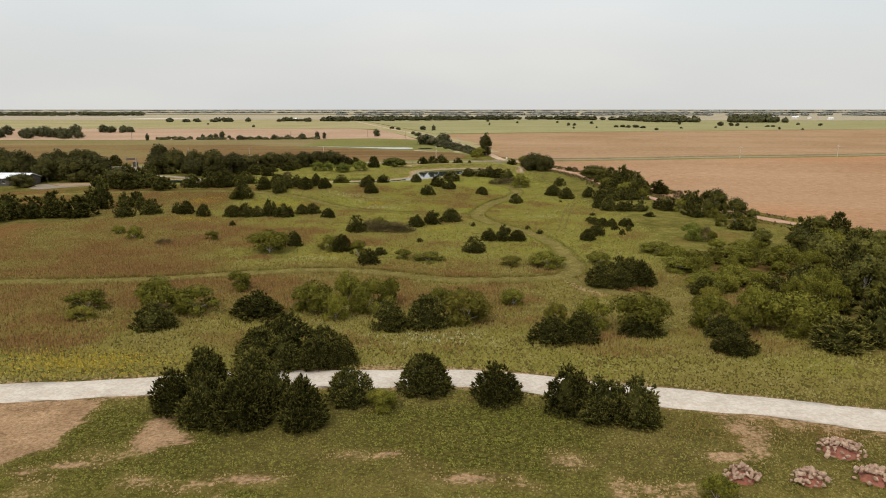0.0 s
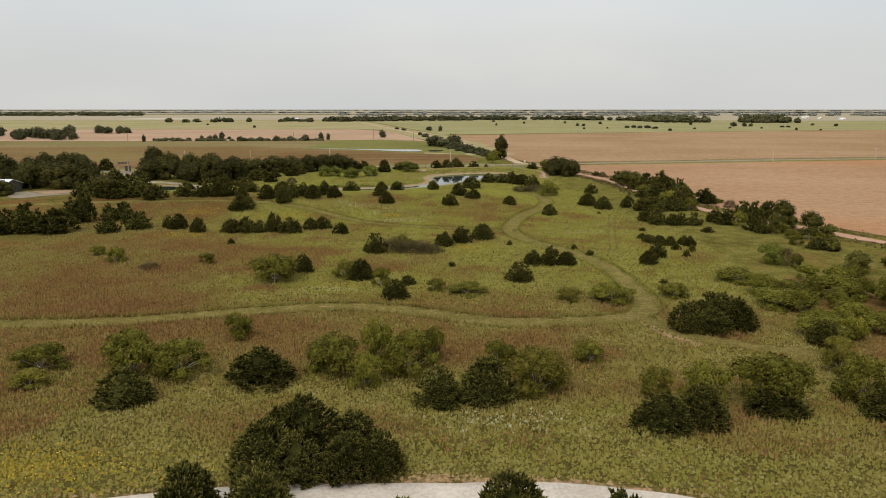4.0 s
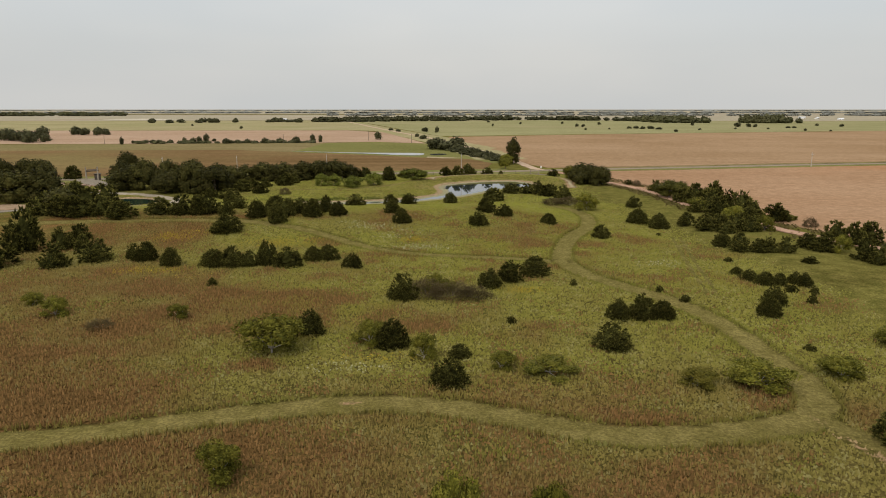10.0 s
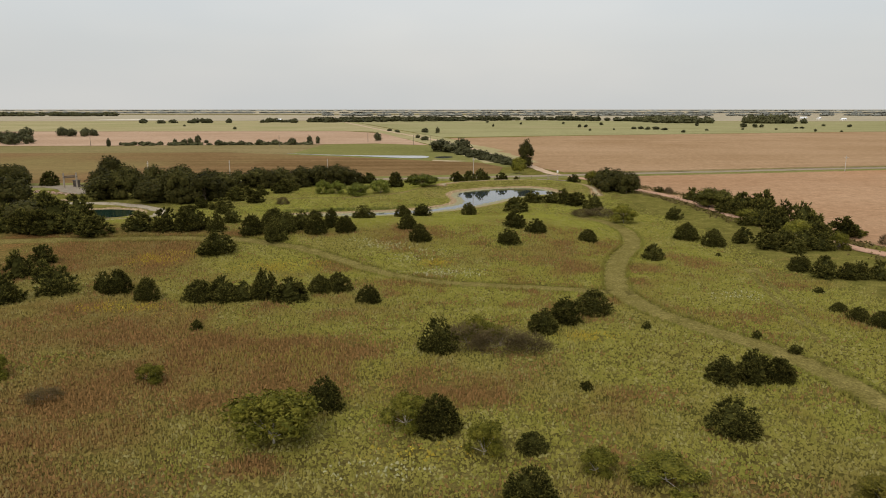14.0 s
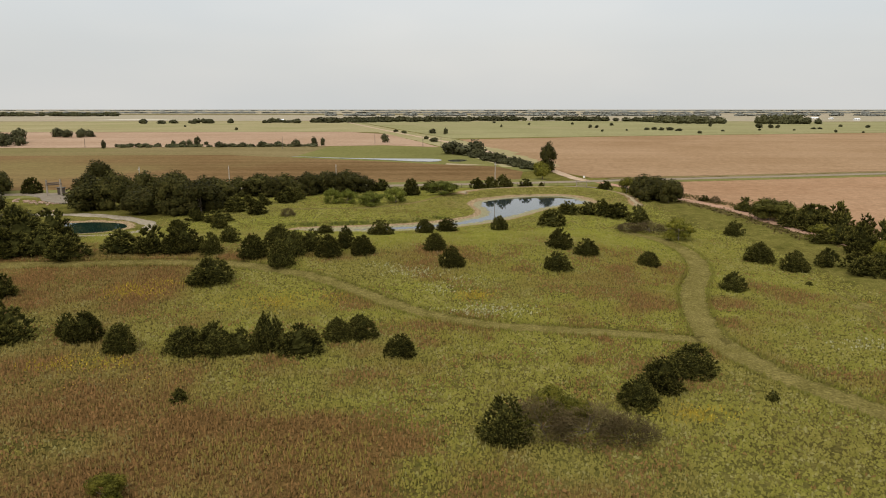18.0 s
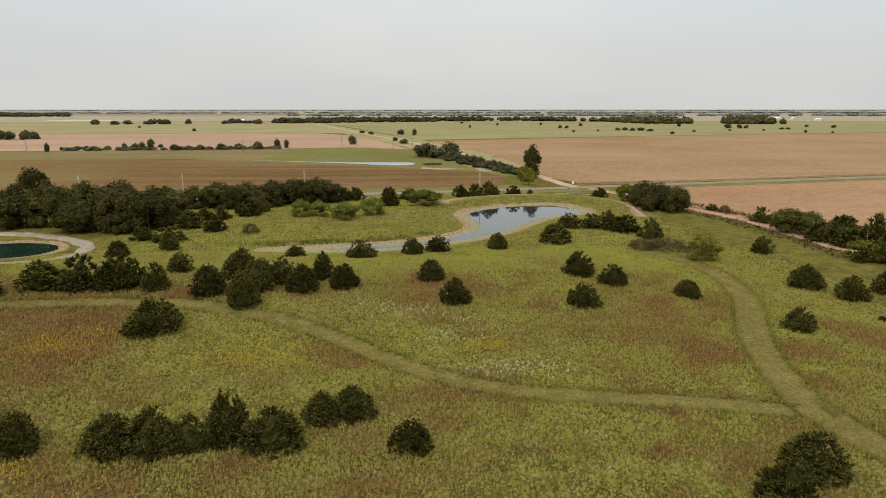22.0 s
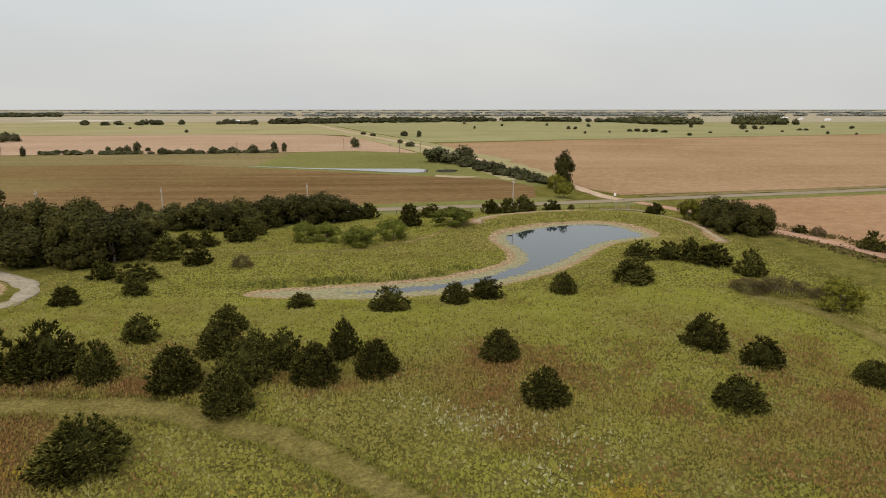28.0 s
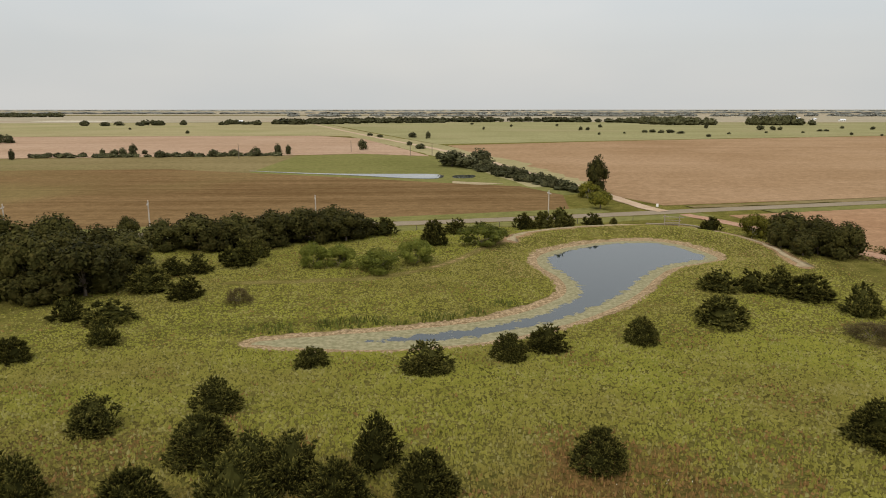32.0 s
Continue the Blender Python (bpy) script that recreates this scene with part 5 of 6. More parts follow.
cedar(37.2, 230.8, 5.7, 3.8)
cedar(40.2, 223.5, 5.0, 3.8)
cedar(48.2, 226.6, 4.4, 3.4)
cedar(12.5, 221.2, 3.9, 2.7)
cedar(22.1, 207.8, 4.2, 3.1)
cedar(40.0, 182.5, 1.7, 1.0)
cedar(36.2, 211.1, 1.2, 0.8)
cedar(7.3, 165.1, 1.2, 1.2)
cedar(20.1, 161.4, 1.3, 1.0)
cedar(22.3, 156.1, 1.6, 1.1)
cedar(-90.5, 222.7, 7.1, 4.2)
cedar(-96.8, 225.8, 6.7, 4.7)
cedar(-100.8, 224.7, 7.2, 4.4)
cedar(-106.9, 225.1, 6.0, 5.1)
cedar(-37.2, 251.5, 5.5, 3.5)
cedar(-27.5, 255.2, 4.2, 3.3)
cedar(-22.2, 258.2, 4.9, 3.3)
cedar(-25.5, 227.4, 4.1, 3.2)
cedar(-22.8, 217.6, 4.4, 3.5)
cedar(-10.2, 260.0, 4.2, 3.4)
cedar(-1.9, 229.2, 4.8, 3.8)
cedar(2.0, 224.1, 4.3, 3.1)
cedar(-4.8, 215.6, 4.5, 3.2)
cedar(3.2, 266.6, 7.0, 4.1)
cedar(10.5, 282.8, 6.1, 3.5)
cedar(15.5, 282.2, 5.2, 3.5)
cedar(18.8, 280.2, 5.1, 4.4)
cedar(22.1, 277.6, 6.9, 3.9)
cedar(25.3, 269.9, 5.1, 4.7)
brush(25.0, 259.5, 7.4, 2.6)
brush(20.3, 260.7, 6.1, 2.0)
brush(29.7, 255.4, 4.6, 2.3)
shrub(28.2, 249.5, 7.4, 5.1)
cedar(-65.7, 236.6, 4.5, 3.3)
cedar(-57.8, 222.3, 5.0, 4.2)
cedar(-56.8, 240.2, 4.5, 3.3)
cedar(-55.2, 230.1, 4.8, 4.0)
cedar(-52.0, 217.5, 4.5, 4.8)
cedar(-51.5, 223.2, 5.2, 4.7)
cedar(-51.0, 227.2, 4.0, 3.8)
cedar(-48.0, 226.6, 4.5, 4.2)
cedar(-44.6, 222.9, 4.5, 4.0)
cedar(-42.1, 228.2, 3.6, 4.3)
cedar(-38.7, 224.3, 4.3, 3.6)
cedar(-65.9, 224.5, 3.9, 4.2)
cedar(-76.8, 225.8, 5.9, 5.3)
cedar(-71.4, 226.4, 6.6, 5.6)
cedar(-82.5, 225.5, 6.6, 4.3)
cedar(-84.4, 259.2, 4.1, 3.0)
cedar(-49.9, 255.1, 3.9, 2.2)
tree(-102.3, 310.5, 9.4, 9.3)
tree(-91.1, 301.5, 9.8, 8.6)
tree(-97.2, 288.0, 7.8, 9.7)
tree(-90.2, 291.4, 9.9, 7.2)
tree(-93.1, 282.9, 7.5, 5.8)
cedar(-85.6, 276.0, 4.7, 3.2)
cedar(-79.4, 274.6, 7.0, 3.2)
cedar(-76.6, 265.2, 3.6, 3.5)
cedar(-78.9, 289.2, 6.2, 4.1)
cedar(-72.0, 284.9, 5.3, 3.5)
cedar(-74.4, 300.2, 5.0, 3.5)
cedar(-77.9, 298.3, 4.3, 3.2)
cedar(-84.8, 295.9, 4.7, 3.9)
tree(-98.1, 333.5, 5.6, 5.2)
tree(-86.3, 320.0, 9.1, 6.5)
tree(-79.1, 318.9, 10.7, 8.3)
tree(-72.6, 323.2, 9.3, 8.1)
tree(-66.4, 327.4, 9.6, 7.8)
tree(-58.6, 327.3, 10.9, 8.2)
tree(-50.5, 326.7, 10.3, 7.8)
cedar(-68.3, 305.7, 7.0, 4.5)
cedar(-66.0, 311.7, 4.1, 3.6)
willow(-54.8, 302.5, 5.1, 4.3)
willow(-50.1, 302.2, 5.4, 4.0)
willow(-43.2, 298.9, 7.7, 3.8)
willow(-36.3, 304.1, 6.5, 4.4)
willow(-22.4, 317.2, 10.0, 4.0)
cedar(-42.5, 333.1, 6.2, 3.9)
cedar(-32.1, 320.6, 5.3, 5.5)
cedar(-26.1, 334.7, 5.8, 3.6)
cedar(-20.5, 335.1, 5.2, 2.7)
cedar(-9.9, 339.2, 5.3, 3.8)
cedar(-5.2, 339.0, 5.3, 4.2)
cedar(-0.6, 339.8, 6.0, 4.8)
cedar(7.2, 341.2, 5.0, 3.1)
cedar(13.1, 342.8, 2.1, 1.7)
cedar(33.2, 333.6, 4.6, 3.1)
shrub(37.5, 323.2, 6.4, 5.5)
tree(40.6, 315.2, 9.4, 7.4)
tree(42.4, 308.3, 8.9, 7.5)
tree(45.6, 303.5, 7.6, 7.1)
brush(-63.7, 282.2, 3.8, 2.3)
tree(-139.0, 339.0, 10.8, 10.5)
tree(-119.3, 291.3, 13.3, 7.6)
tree(-113.4, 292.9, 10.7, 11.0)
tree(-103.2, 284.5, 10.3, 6.8)
tree(-95.1, 285.9, 10.4, 10.9)
tree(-87.7, 286.8, 12.2, 9.2)
cedar(-155.5, 328.1, 6.2, 5.5)
tree(-152.0, 287.0, 9.5, 8.0)
tree(-118.9, 256.7, 8.9, 7.7)
cedar(-114.0, 177.9, 9.6, 6.2)
cedar(-107.6, 179.2, 7.4, 6.0)
cedar(-102.8, 181.1, 7.5, 6.8)
cedar(-96.0, 180.6, 8.5, 5.8)
cedar(-97.8, 194.8, 7.3, 8.8)
tree(-150.1, 244.9, 10.1, 6.2)
tree(-142.1, 264.6, 13.0, 11.7)
tree(-134.7, 269.6, 13.3, 11.9)
tree(-156.5, 272.9, 11.2, 12.4)
tree(-107.9, 229.5, 10.8, 7.7)
cedar(-101.7, 228.5, 11.1, 6.7)
tree(24.3, 394.6, 8.6, 13.2)
open_tree(17.7, 368.9, 7.5, 5.6)
shrub(20.5, 390.9, 7.1, 5.3)
tree(0.4, 497.4, 13.0, 8.5)
shrub(-12.5, 499.1, 15.7, 7.7)
shrub(-5.5, 491.3, 15.3, 5.7)
shrub(7.6, 452.0, 8.0, 4.6)
shrub(12.4, 437.4, 5.5, 3.4)
shrub(16.0, 424.3, 5.4, 4.0)
shrub(18.5, 409.8, 6.7, 3.5)
cedar(66.4, 255.0, 6.7, 7.5)
cedar(59.3, 234.3, 6.1, 6.2)
cedar(66.2, 244.7, 5.6, 6.5)
cedar(67.0, 237.6, 5.9, 6.0)
cedar(69.1, 235.4, 4.0, 3.8)
shrub(61.9, 229.2, 5.3, 4.1)
cedar(50.5, 218.6, 5.9, 3.3)
cedar(53.3, 214.0, 4.5, 2.8)
cedar(59.4, 215.7, 4.9, 3.8)
shrub(62.7, 215.6, 4.9, 3.8)
cedar(44.8, 197.3, 3.8, 3.3)
cedar(46.6, 192.4, 4.4, 3.8)
cedar(50.0, 191.3, 3.4, 2.9)
cedar(52.0, 191.4, 3.7, 3.2)
cedar(55.2, 190.9, 4.0, 3.4)
cedar(71.7, 228.8, 6.7, 4.6)
shrub(76.6, 230.0, 3.5, 1.5)
brush(75.4, 219.0, 3.1, 2.7)
cedar(62.1, 195.2, 4.6, 3.1)
cedar(63.4, 191.8, 5.3, 4.0)
shrub(66.1, 190.4, 4.0, 3.8)
cedar(73.1, 205.0, 5.2, 4.2)
cedar(73.1, 197.6, 4.6, 4.9)
cedar(76.7, 198.4, 5.2, 5.0)
cedar(66.4, 183.4, 4.3, 4.5)
cedar(67.1, 180.1, 3.9, 3.4)
tree(74.7, 186.9, 6.3, 7.1)
tree(69.5, 180.0, 3.3, 5.3)
tree(76.4, 186.0, 3.8, 4.1)
shrub(71.1, 180.2, 4.2, 2.9)
tree(74.1, 172.9, 6.2, 6.5)
shrub(70.4, 173.3, 4.0, 2.2)
shrub(68.1, 166.3, 3.3, 2.4)
cedar(70.3, 162.0, 3.9, 2.6)
cedar(72.4, 160.6, 3.2, 2.5)
tree(78.1, 172.2, 4.5, 3.7)
tree(72.3, 160.0, 2.7, 3.0)
shrub(75.2, 170.6, 2.9, 2.3)
willow(55.4, 150.6, 4.8, 3.8)
brush(58.2, 150.2, 2.9, 3.3)
shrub(58.3, 147.0, 2.5, 3.1)
cedar(55.0, 181.4, 2.9, 1.4)
cedar(37.2, 172.4, 2.4, 1.4)
cedar(37.5, 168.4, 2.9, 1.9)
cedar(38.7, 165.2, 3.1, 2.3)
cedar(40.8, 164.8, 2.8, 2.2)
cedar(40.8, 160.8, 2.0, 1.4)
cedar(44.2, 166.1, 2.7, 2.1)
cedar(44.7, 164.5, 2.9, 2.3)
cedar(43.5, 159.2, 1.4, 1.6)
cedar(40.9, 154.9, 1.5, 1.6)
cedar(35.1, 154.8, 3.8, 2.9)
cedar(32.1, 150.0, 3.4, 2.6)
far_tree(14.0, 431.0, 6.0, 4.2)
far_tree(10.0, 445.5, 6.5, 4.6)
far_tree(5.4, 461.0, 7.0, 4.4)
far_tree(3.0, 470.5, 6.0, 4.0)
far_tree(0.5, 481.0, 7.5, 5.0)
far_tree(18.0, 416.0, 5.0, 3.6)
cedar(59.5, 286.2, 5.2, 4.2)
shrub(61.9, 280.9, 5.9, 4.5)
tree(61.8, 269.5, 7.1, 6.1)
cedar(74.1, 275.9, 6.6, 3.6)
shrub(66.6, 268.1, 4.6, 3.1)
cedar(63.9, 258.0, 5.8, 4.3)
cedar(57.7, 246.0, 3.9, 3.0)
cedar(55.5, 304.5, 3.4, 2.0)
brush(57.3, 300.7, 3.0, 2.3)
cedar(63.7, 261.4, 7.1, 6.2)
cedar(61.4, 265.0, 6.1, 4.7)
tree(59.9, 273.9, 10.1, 6.0)
cedar(65.7, 235.4, 7.8, 7.1)
cedar(65.8, 229.9, 6.6, 5.4)
cedar(52.3, 223.6, 5.7, 3.2)
cedar(53.6, 219.4, 6.0, 3.8)
cedar(56.3, 216.9, 5.5, 4.0)
shrub(60.2, 226.5, 7.7, 4.5)
shrub(59.2, 247.9, 7.8, 3.9)
cedar(61.6, 245.4, 6.3, 7.0)
cedar(60.7, 220.2, 5.4, 4.9)



def grove(ring, n, kinds, lo, hi, seed, aspect=0.85, gap=0.3):
    """Fill a stretch of wood with plants of the given kinds, each lo to hi metres wide."""
    rs = random.Random(seed)
    xs, ys = [p[0] for p in ring], [p[1] for p in ring]
    stood = []
    for _ in range(n * 12):
        x, y, w = rs.uniform(min(xs), max(xs)), rs.uniform(min(ys), max(ys)), rs.uniform(lo, hi)
        if len(stood) < n and bool(inside([x], [y], ring)[0]) and all(math.hypot(x - a, y - b) > gap * (w + v) for a, b, v in stood):
            stood.append((x, y, w))
            rs.choice(kinds)(x, y, w, w * aspect * rs.uniform(0.85, 1.2))


grove([(-96, 281), (-84, 284), (-82, 300), (-88, 312), (-104, 318), (-126, 322), (-126, 300), (-120, 291), (-104, 287)], 16, (tree,), 7.5, 10.5, 1, 0.82, 0.34)
grove([(-185, 318), (-157, 316), (-158, 334), (-185, 338)], 5, (tree,), 8, 10, 17, 0.85)
grove([(-400, 570), (-325, 560), (-295, 575), (-330, 640), (-420, 640)], 30, (far_tree,), 8, 13, 18, 0.7)
grove([(-345, 690), (-308, 690), (-304, 712), (-345, 712)], 7, (far_tree,), 7, 11, 19, 0.7)
grove([(-86, 314), (-46, 322), (-46, 332), (-86, 326)], 9, (tree,), 7.5, 9.5, 2, 0.85)
grove([(-190, 255), (-158, 255), (-150, 262), (-128, 262), (-122, 254), (-122, 244), (-128, 262), (-152, 276), (-190, 300)], 10, (tree,), 9, 13, 3, 0.9)
grove([(-175, 168), (-100, 172), (-98, 190), (-120, 200), (-175, 210)], 14, (cedar,), 6, 8.5, 4, 0.78)
grove([(-112, 224), (-92, 224), (-96, 240), (-118, 244)], 7, (cedar,), 6, 8, 5, 0.8)
grove([(48, 82), (75, 80), (90, 130), (70, 135), (56, 108)], 34, (shrub, cedar, tree, shrub, tree, cedar), 4.5, 7.5, 6, 0.82, 0.31)
grove([(30, 84), (48, 82), (58, 112), (42, 108), (36, 96)], 11, (shrub, cedar, shrub, pale_shrub), 4, 6, 7, 0.7, 0.33)
grove([(62, 126), (92, 122), (100, 146), (88, 158), (66, 148)], 17, (tree, cedar, tree), 5, 7.5, 8, 0.85, 0.36)
grove([(40, 112), (66, 118), (68, 142), (44, 140)], 14, (shrub, shrub, cedar, shrub), 4, 6, 9, 0.62, 0.36)
grove([(36, 302), (48, 298), (46, 318), (38, 328)], 7, (tree, shrub), 5, 7.5, 10, 0.85)
grove([(-27, 58), (-17, 58), (-16, 67), (-25, 69)], 5, (cedar,), 4, 5, 13, 1.0, 0.22)
grove([(-21, 72), (-12, 73), (-13, 79), (-20, 79)], 3, (cedar,), 4, 5, 14, 0.9, 0.22)
grove([(12, 60), (18, 59), (18, 62), (12, 63)], 2, (cedar,), 4, 4.6, 15, 0.9, 0.2)
# hedgerow trees between the far fields
far_tree(-232, 547, 3.4, 5.7)
far_tree(-230, 561, 3.0, 2.4)
far_tree(-222, 564, 5.4, 2.7)
far_tree(-217, 564, 5.4, 2.7)
far_tree(-212, 563, 7.5, 2.7)
far_tree(-205, 566, 4.2, 2.7)
far_tree(-195, 566, 3.6, 4.5)
far_tree(-188, 565, 5.5, 4.2)
far_tree(-184, 565, 4.9, 5.2)
far_tree(-181, 572, 5.0, 6.8)
far_tree(-179, 584, 3.8, 2.6)
far_tree(-163, 560, 7.5, 3.9)
far_tree(-156, 564, 6.1, 2.7)
far_tree(-149, 564, 6.1, 3.3)
far_tree(-136, 563, 6.1, 4.3)
far_tree(-131, 567, 3.1, 2.5)
far_tree(-127, 571, 5.6, 3.7)
far_tree(-114, 565, 6.2, 5.2)
far_tree(-104, 577, 4.4, 6.3)
far_tree(-98, 576, 3.8, 5.7)
far_tree(-58, 608, 6.9, 6.9)
far_tree(-22, 772, 7.7, 4.8)
far_tree(-10, 751, 4.6, 6.5)
far_tree(-16, 539, 4.1, 4.1)
far_tree(-28, 655, 4.6, 3.1)
far_tree(-22, 617, 7.1, 3.5)
far_tree(-59, 808, 6.1, 3.0)
far_tree(-50, 775, 6.7, 2.9)
far_tree(-236, 871, 4.4, 3.3)
far_tree(-332, 989, 3.8, 2.5)
far_tree(75, 1172, 6.4, 3.2)
far_tree(64, 962, 3.2, 3.8)
far_tree(113, 1064, 4.3, 3.6)
far_tree(177, 1084, 4.4, 3.7)
far_tree(168, 937, 5.0, 4.4)
far_tree(176, 936, 5.6, 3.7)
far_tree(153, 818, 3.2, 2.6)
far_tree(219, 1033, 7.0, 4.2)
far_tree(185, 842, 2.7, 2.2)
far_tree(215, 869, 8.0, 2.9)
far_tree(223, 868, 8.0, 3.4)
far_tree(226, 853, 7.8, 3.4)
far_tree(235, 853, 10.1, 3.9)
far_tree(240, 838, 8.8, 2.7)
far_tree(234, 766, 4.9, 2.9)
far_tree(280, 822, 4.3, 2.1)
far_tree(366, 923, 10.0, 6.2)
far_tree(379, 922, 7.5, 5.0)
far_tree(388, 922, 6.2, 4.4)
far_tree(330, 846, 3.4, 2.2)
far_tree(366, 843, 3.4, 2.2)
far_tree(411, 886, 7.2, 2.4)
far_tree(418, 886, 6.0, 2.4)
far_tree(493, 972, 5.4, 3.3)
far_tree(380, 790, 3.6, 3.1)
far_tree(503, 932, 6.4, 3.8)
far_tree(399, 776, 3.0, 2.0)
far_tree(332, 983, 5.4, 8.0)



def far_wood(name, ring, spacing, w, h, label, seed):
    """A wood too far off to count its trees: many small rough crowns in one mesh."""
    rs = np.random.RandomState(seed)
    xs, ys = [p[0] for p in ring], [p[1] for p in ring]
    area = (max(xs) - min(xs)) * (max(ys) - min(ys))
    n = int(area / spacing ** 2)
    x, y = rs.uniform(min(xs), max(xs), n), rs.uniform(min(ys), max(ys), n)
    ok = inside(x, y, ring)
    x, y = x[ok], y[ok]
    z = height(x, y)
    chunks = []
    for i in range(len(x)):
        ww, hh = w * rs.uniform(0.6, 1.3), h * rs.uniform(0.55, 1.15)
        v, f = core(lambda q: (q * hh, ww / 2 * max(0.12, math.sin(math.pi * min(1, q * 0.85 + 0.13)) ** 0.7)), 4, 7, rs, 0.45)
        chunks.append(([(a + x[i], b + y[i], c * rs.uniform(0.8, 1.2) + z[i] - 0.2) for a, b, c in v], f))
        if y[i] < 2000:
            m = 26
            turn, up = rs.rand(m) * 6.283, rs.uniform(0.25, 1.0, m)
            rad = ww * 0.5 * np.sin(np.pi * np.minimum(1, up * 0.8 + 0.15)) ** 0.6
            feet = np.stack([x[i] + rad * np.cos(turn), y[i] + rad * np.sin(turn), z[i] + up * hh], 1)
            chunks.append(leaf_quads(feet, np.stack([np.cos(turn), np.sin(turn), up * 1.2], 1), np.full(m, ww * 0.22), rs))
    tagged(new(name, mesh(name, *joined(chunks), MAT["haze_tinted_leaves" if name == "horizon_woods" else "far_leaves"])), label, "trees", kind="stuff")


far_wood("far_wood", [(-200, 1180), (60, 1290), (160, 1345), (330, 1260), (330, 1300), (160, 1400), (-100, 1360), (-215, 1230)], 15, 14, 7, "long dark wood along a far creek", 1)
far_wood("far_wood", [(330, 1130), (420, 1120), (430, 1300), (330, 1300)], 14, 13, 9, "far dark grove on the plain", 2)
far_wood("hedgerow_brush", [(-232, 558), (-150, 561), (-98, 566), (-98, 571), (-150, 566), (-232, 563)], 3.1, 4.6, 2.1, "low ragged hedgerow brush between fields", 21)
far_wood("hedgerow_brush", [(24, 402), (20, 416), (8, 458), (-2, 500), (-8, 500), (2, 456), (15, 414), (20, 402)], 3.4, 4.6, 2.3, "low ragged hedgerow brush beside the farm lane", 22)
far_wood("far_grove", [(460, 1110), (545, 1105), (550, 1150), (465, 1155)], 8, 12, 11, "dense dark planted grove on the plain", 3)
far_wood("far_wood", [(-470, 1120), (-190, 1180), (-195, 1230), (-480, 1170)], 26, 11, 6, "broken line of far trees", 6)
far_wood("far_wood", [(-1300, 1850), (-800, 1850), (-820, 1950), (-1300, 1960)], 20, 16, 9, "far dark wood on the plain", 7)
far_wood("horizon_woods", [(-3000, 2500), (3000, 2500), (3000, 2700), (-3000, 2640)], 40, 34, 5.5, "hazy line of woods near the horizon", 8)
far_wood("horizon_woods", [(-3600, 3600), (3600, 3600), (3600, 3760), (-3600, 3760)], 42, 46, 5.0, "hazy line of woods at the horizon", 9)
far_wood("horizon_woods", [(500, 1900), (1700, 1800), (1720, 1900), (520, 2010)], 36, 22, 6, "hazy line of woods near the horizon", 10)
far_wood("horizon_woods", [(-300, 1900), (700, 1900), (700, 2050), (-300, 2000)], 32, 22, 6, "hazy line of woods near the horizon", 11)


# ---------------------------------------------------------------- grass and herbs
def herb_field(name, per, box, seed, size, tall, label):
    """Plants over a stretch of prairie, so many to the square metre: low leafy tufts, slim tall ones in the red grass."""
    rs = np.random.RandomState(seed)
    n = int(per * (box[1] - box[0]) * (box[3] - box[2]))
    x, y = rs.uniform(box[0], box[1], n), rs.uniform(box[2], box[3], n)
    (mown, red, yellow), (bare, mud, lush), (white, sedge, edge) = cover(x, y)
    ok = (rs.rand(n) > mown * 0.93) & (rs.rand(n) > bare * 1.1) & (pond_distance(x, y) > 1.7 + 0.9 * (patch(x, y, 2.2, 31) - 0.5)) & (line_distance(x, y, GRAVEL) > 2.7)
    ok &= rs.rand(n) < np.minimum(np.minimum(x - box[0], box[1] - x) / 12, 1)
    ok &= patch(x, y, 1.4, 11) + 0.6 * patch(x, y, 5, 12) > 0.35 * rs.rand(n)
    x, y, mown, red, edge = x[ok], y[ok], mown[ok], red[ok], edge[ok]
    n = len(x)
    z = height(x, y)
    grassy = rs.rand(n) < red
    s = size * (0.6 + 0.85 * rs.rand(n) ** 1.4) * (1 - 0.55 * mown) * np.where(grassy, 0.7, 1.12)
    top = size * tall * (0.6 + 0.75 * rs.rand(n)) * (1 - 0.75 * mown) * np.where(grassy, 1.6, 0.85) * (1 + 0.9 * edge * (1 - mown))
    short = 1 - 0.55 * sstep(67, 62, y)
    s, top = s * (0.30 + 0.70 * short), top * short
    turn = rs.rand(n) * 6.283
    vs = np.zeros((n, 4, 3))
    vs[:, 0] = np.stack([x + 0.3 * s * rs.normal(0, 1, n), y + 0.3 * s * rs.normal(0, 1, n), z + top], 1)
    for j in range(3):
        a = turn + j * 2.0944 + rs.normal(0, 0.3, n)
        out = s * (0.7 + 0.6 * rs.rand(n))
        vs[:, j + 1] = np.stack([x + out * np.cos(a), y + out * np.sin(a), z - 0.05 + top * 0.5 * rs.rand(n) ** 2], 1)
    fs = (np.array([(0, 1, 2), (0, 2, 3), (0, 3, 1)])[None] + (np.arange(n) * 4)[:, None, None]).reshape(-1, 3)
    me = bpy.data.meshes.new(name)
    me.vertices.add(n * 4)
    me.vertices.foreach_set("co", vs.astype(np.float32).ravel())
    me.loops.add(fs.size)
    me.loops.foreach_set("vertex_index", fs.astype(np.int32).ravel())
    me.polygons.add(len(fs))
    me.polygons.foreach_set("loop_start", np.arange(0, fs.size, 3, dtype=np.int32))
    me.update(calc_edges=True)
    me.materials.append(MAT["herbs"])
    paint(me, x, y, 4)
    tagged(new(name, me), label, "grass", kind="stuff")


herb_field("prairie_herbs", 14, (-78, 54, 46, 121), 101, 0.165, 1.6, "olive and russet prairie grass and herbs")
herb_field("prairie_herbs", 13, (-98, 50, 121, 190), 102, 0.165, 1.6, "olive and russet prairie grass and herbs")
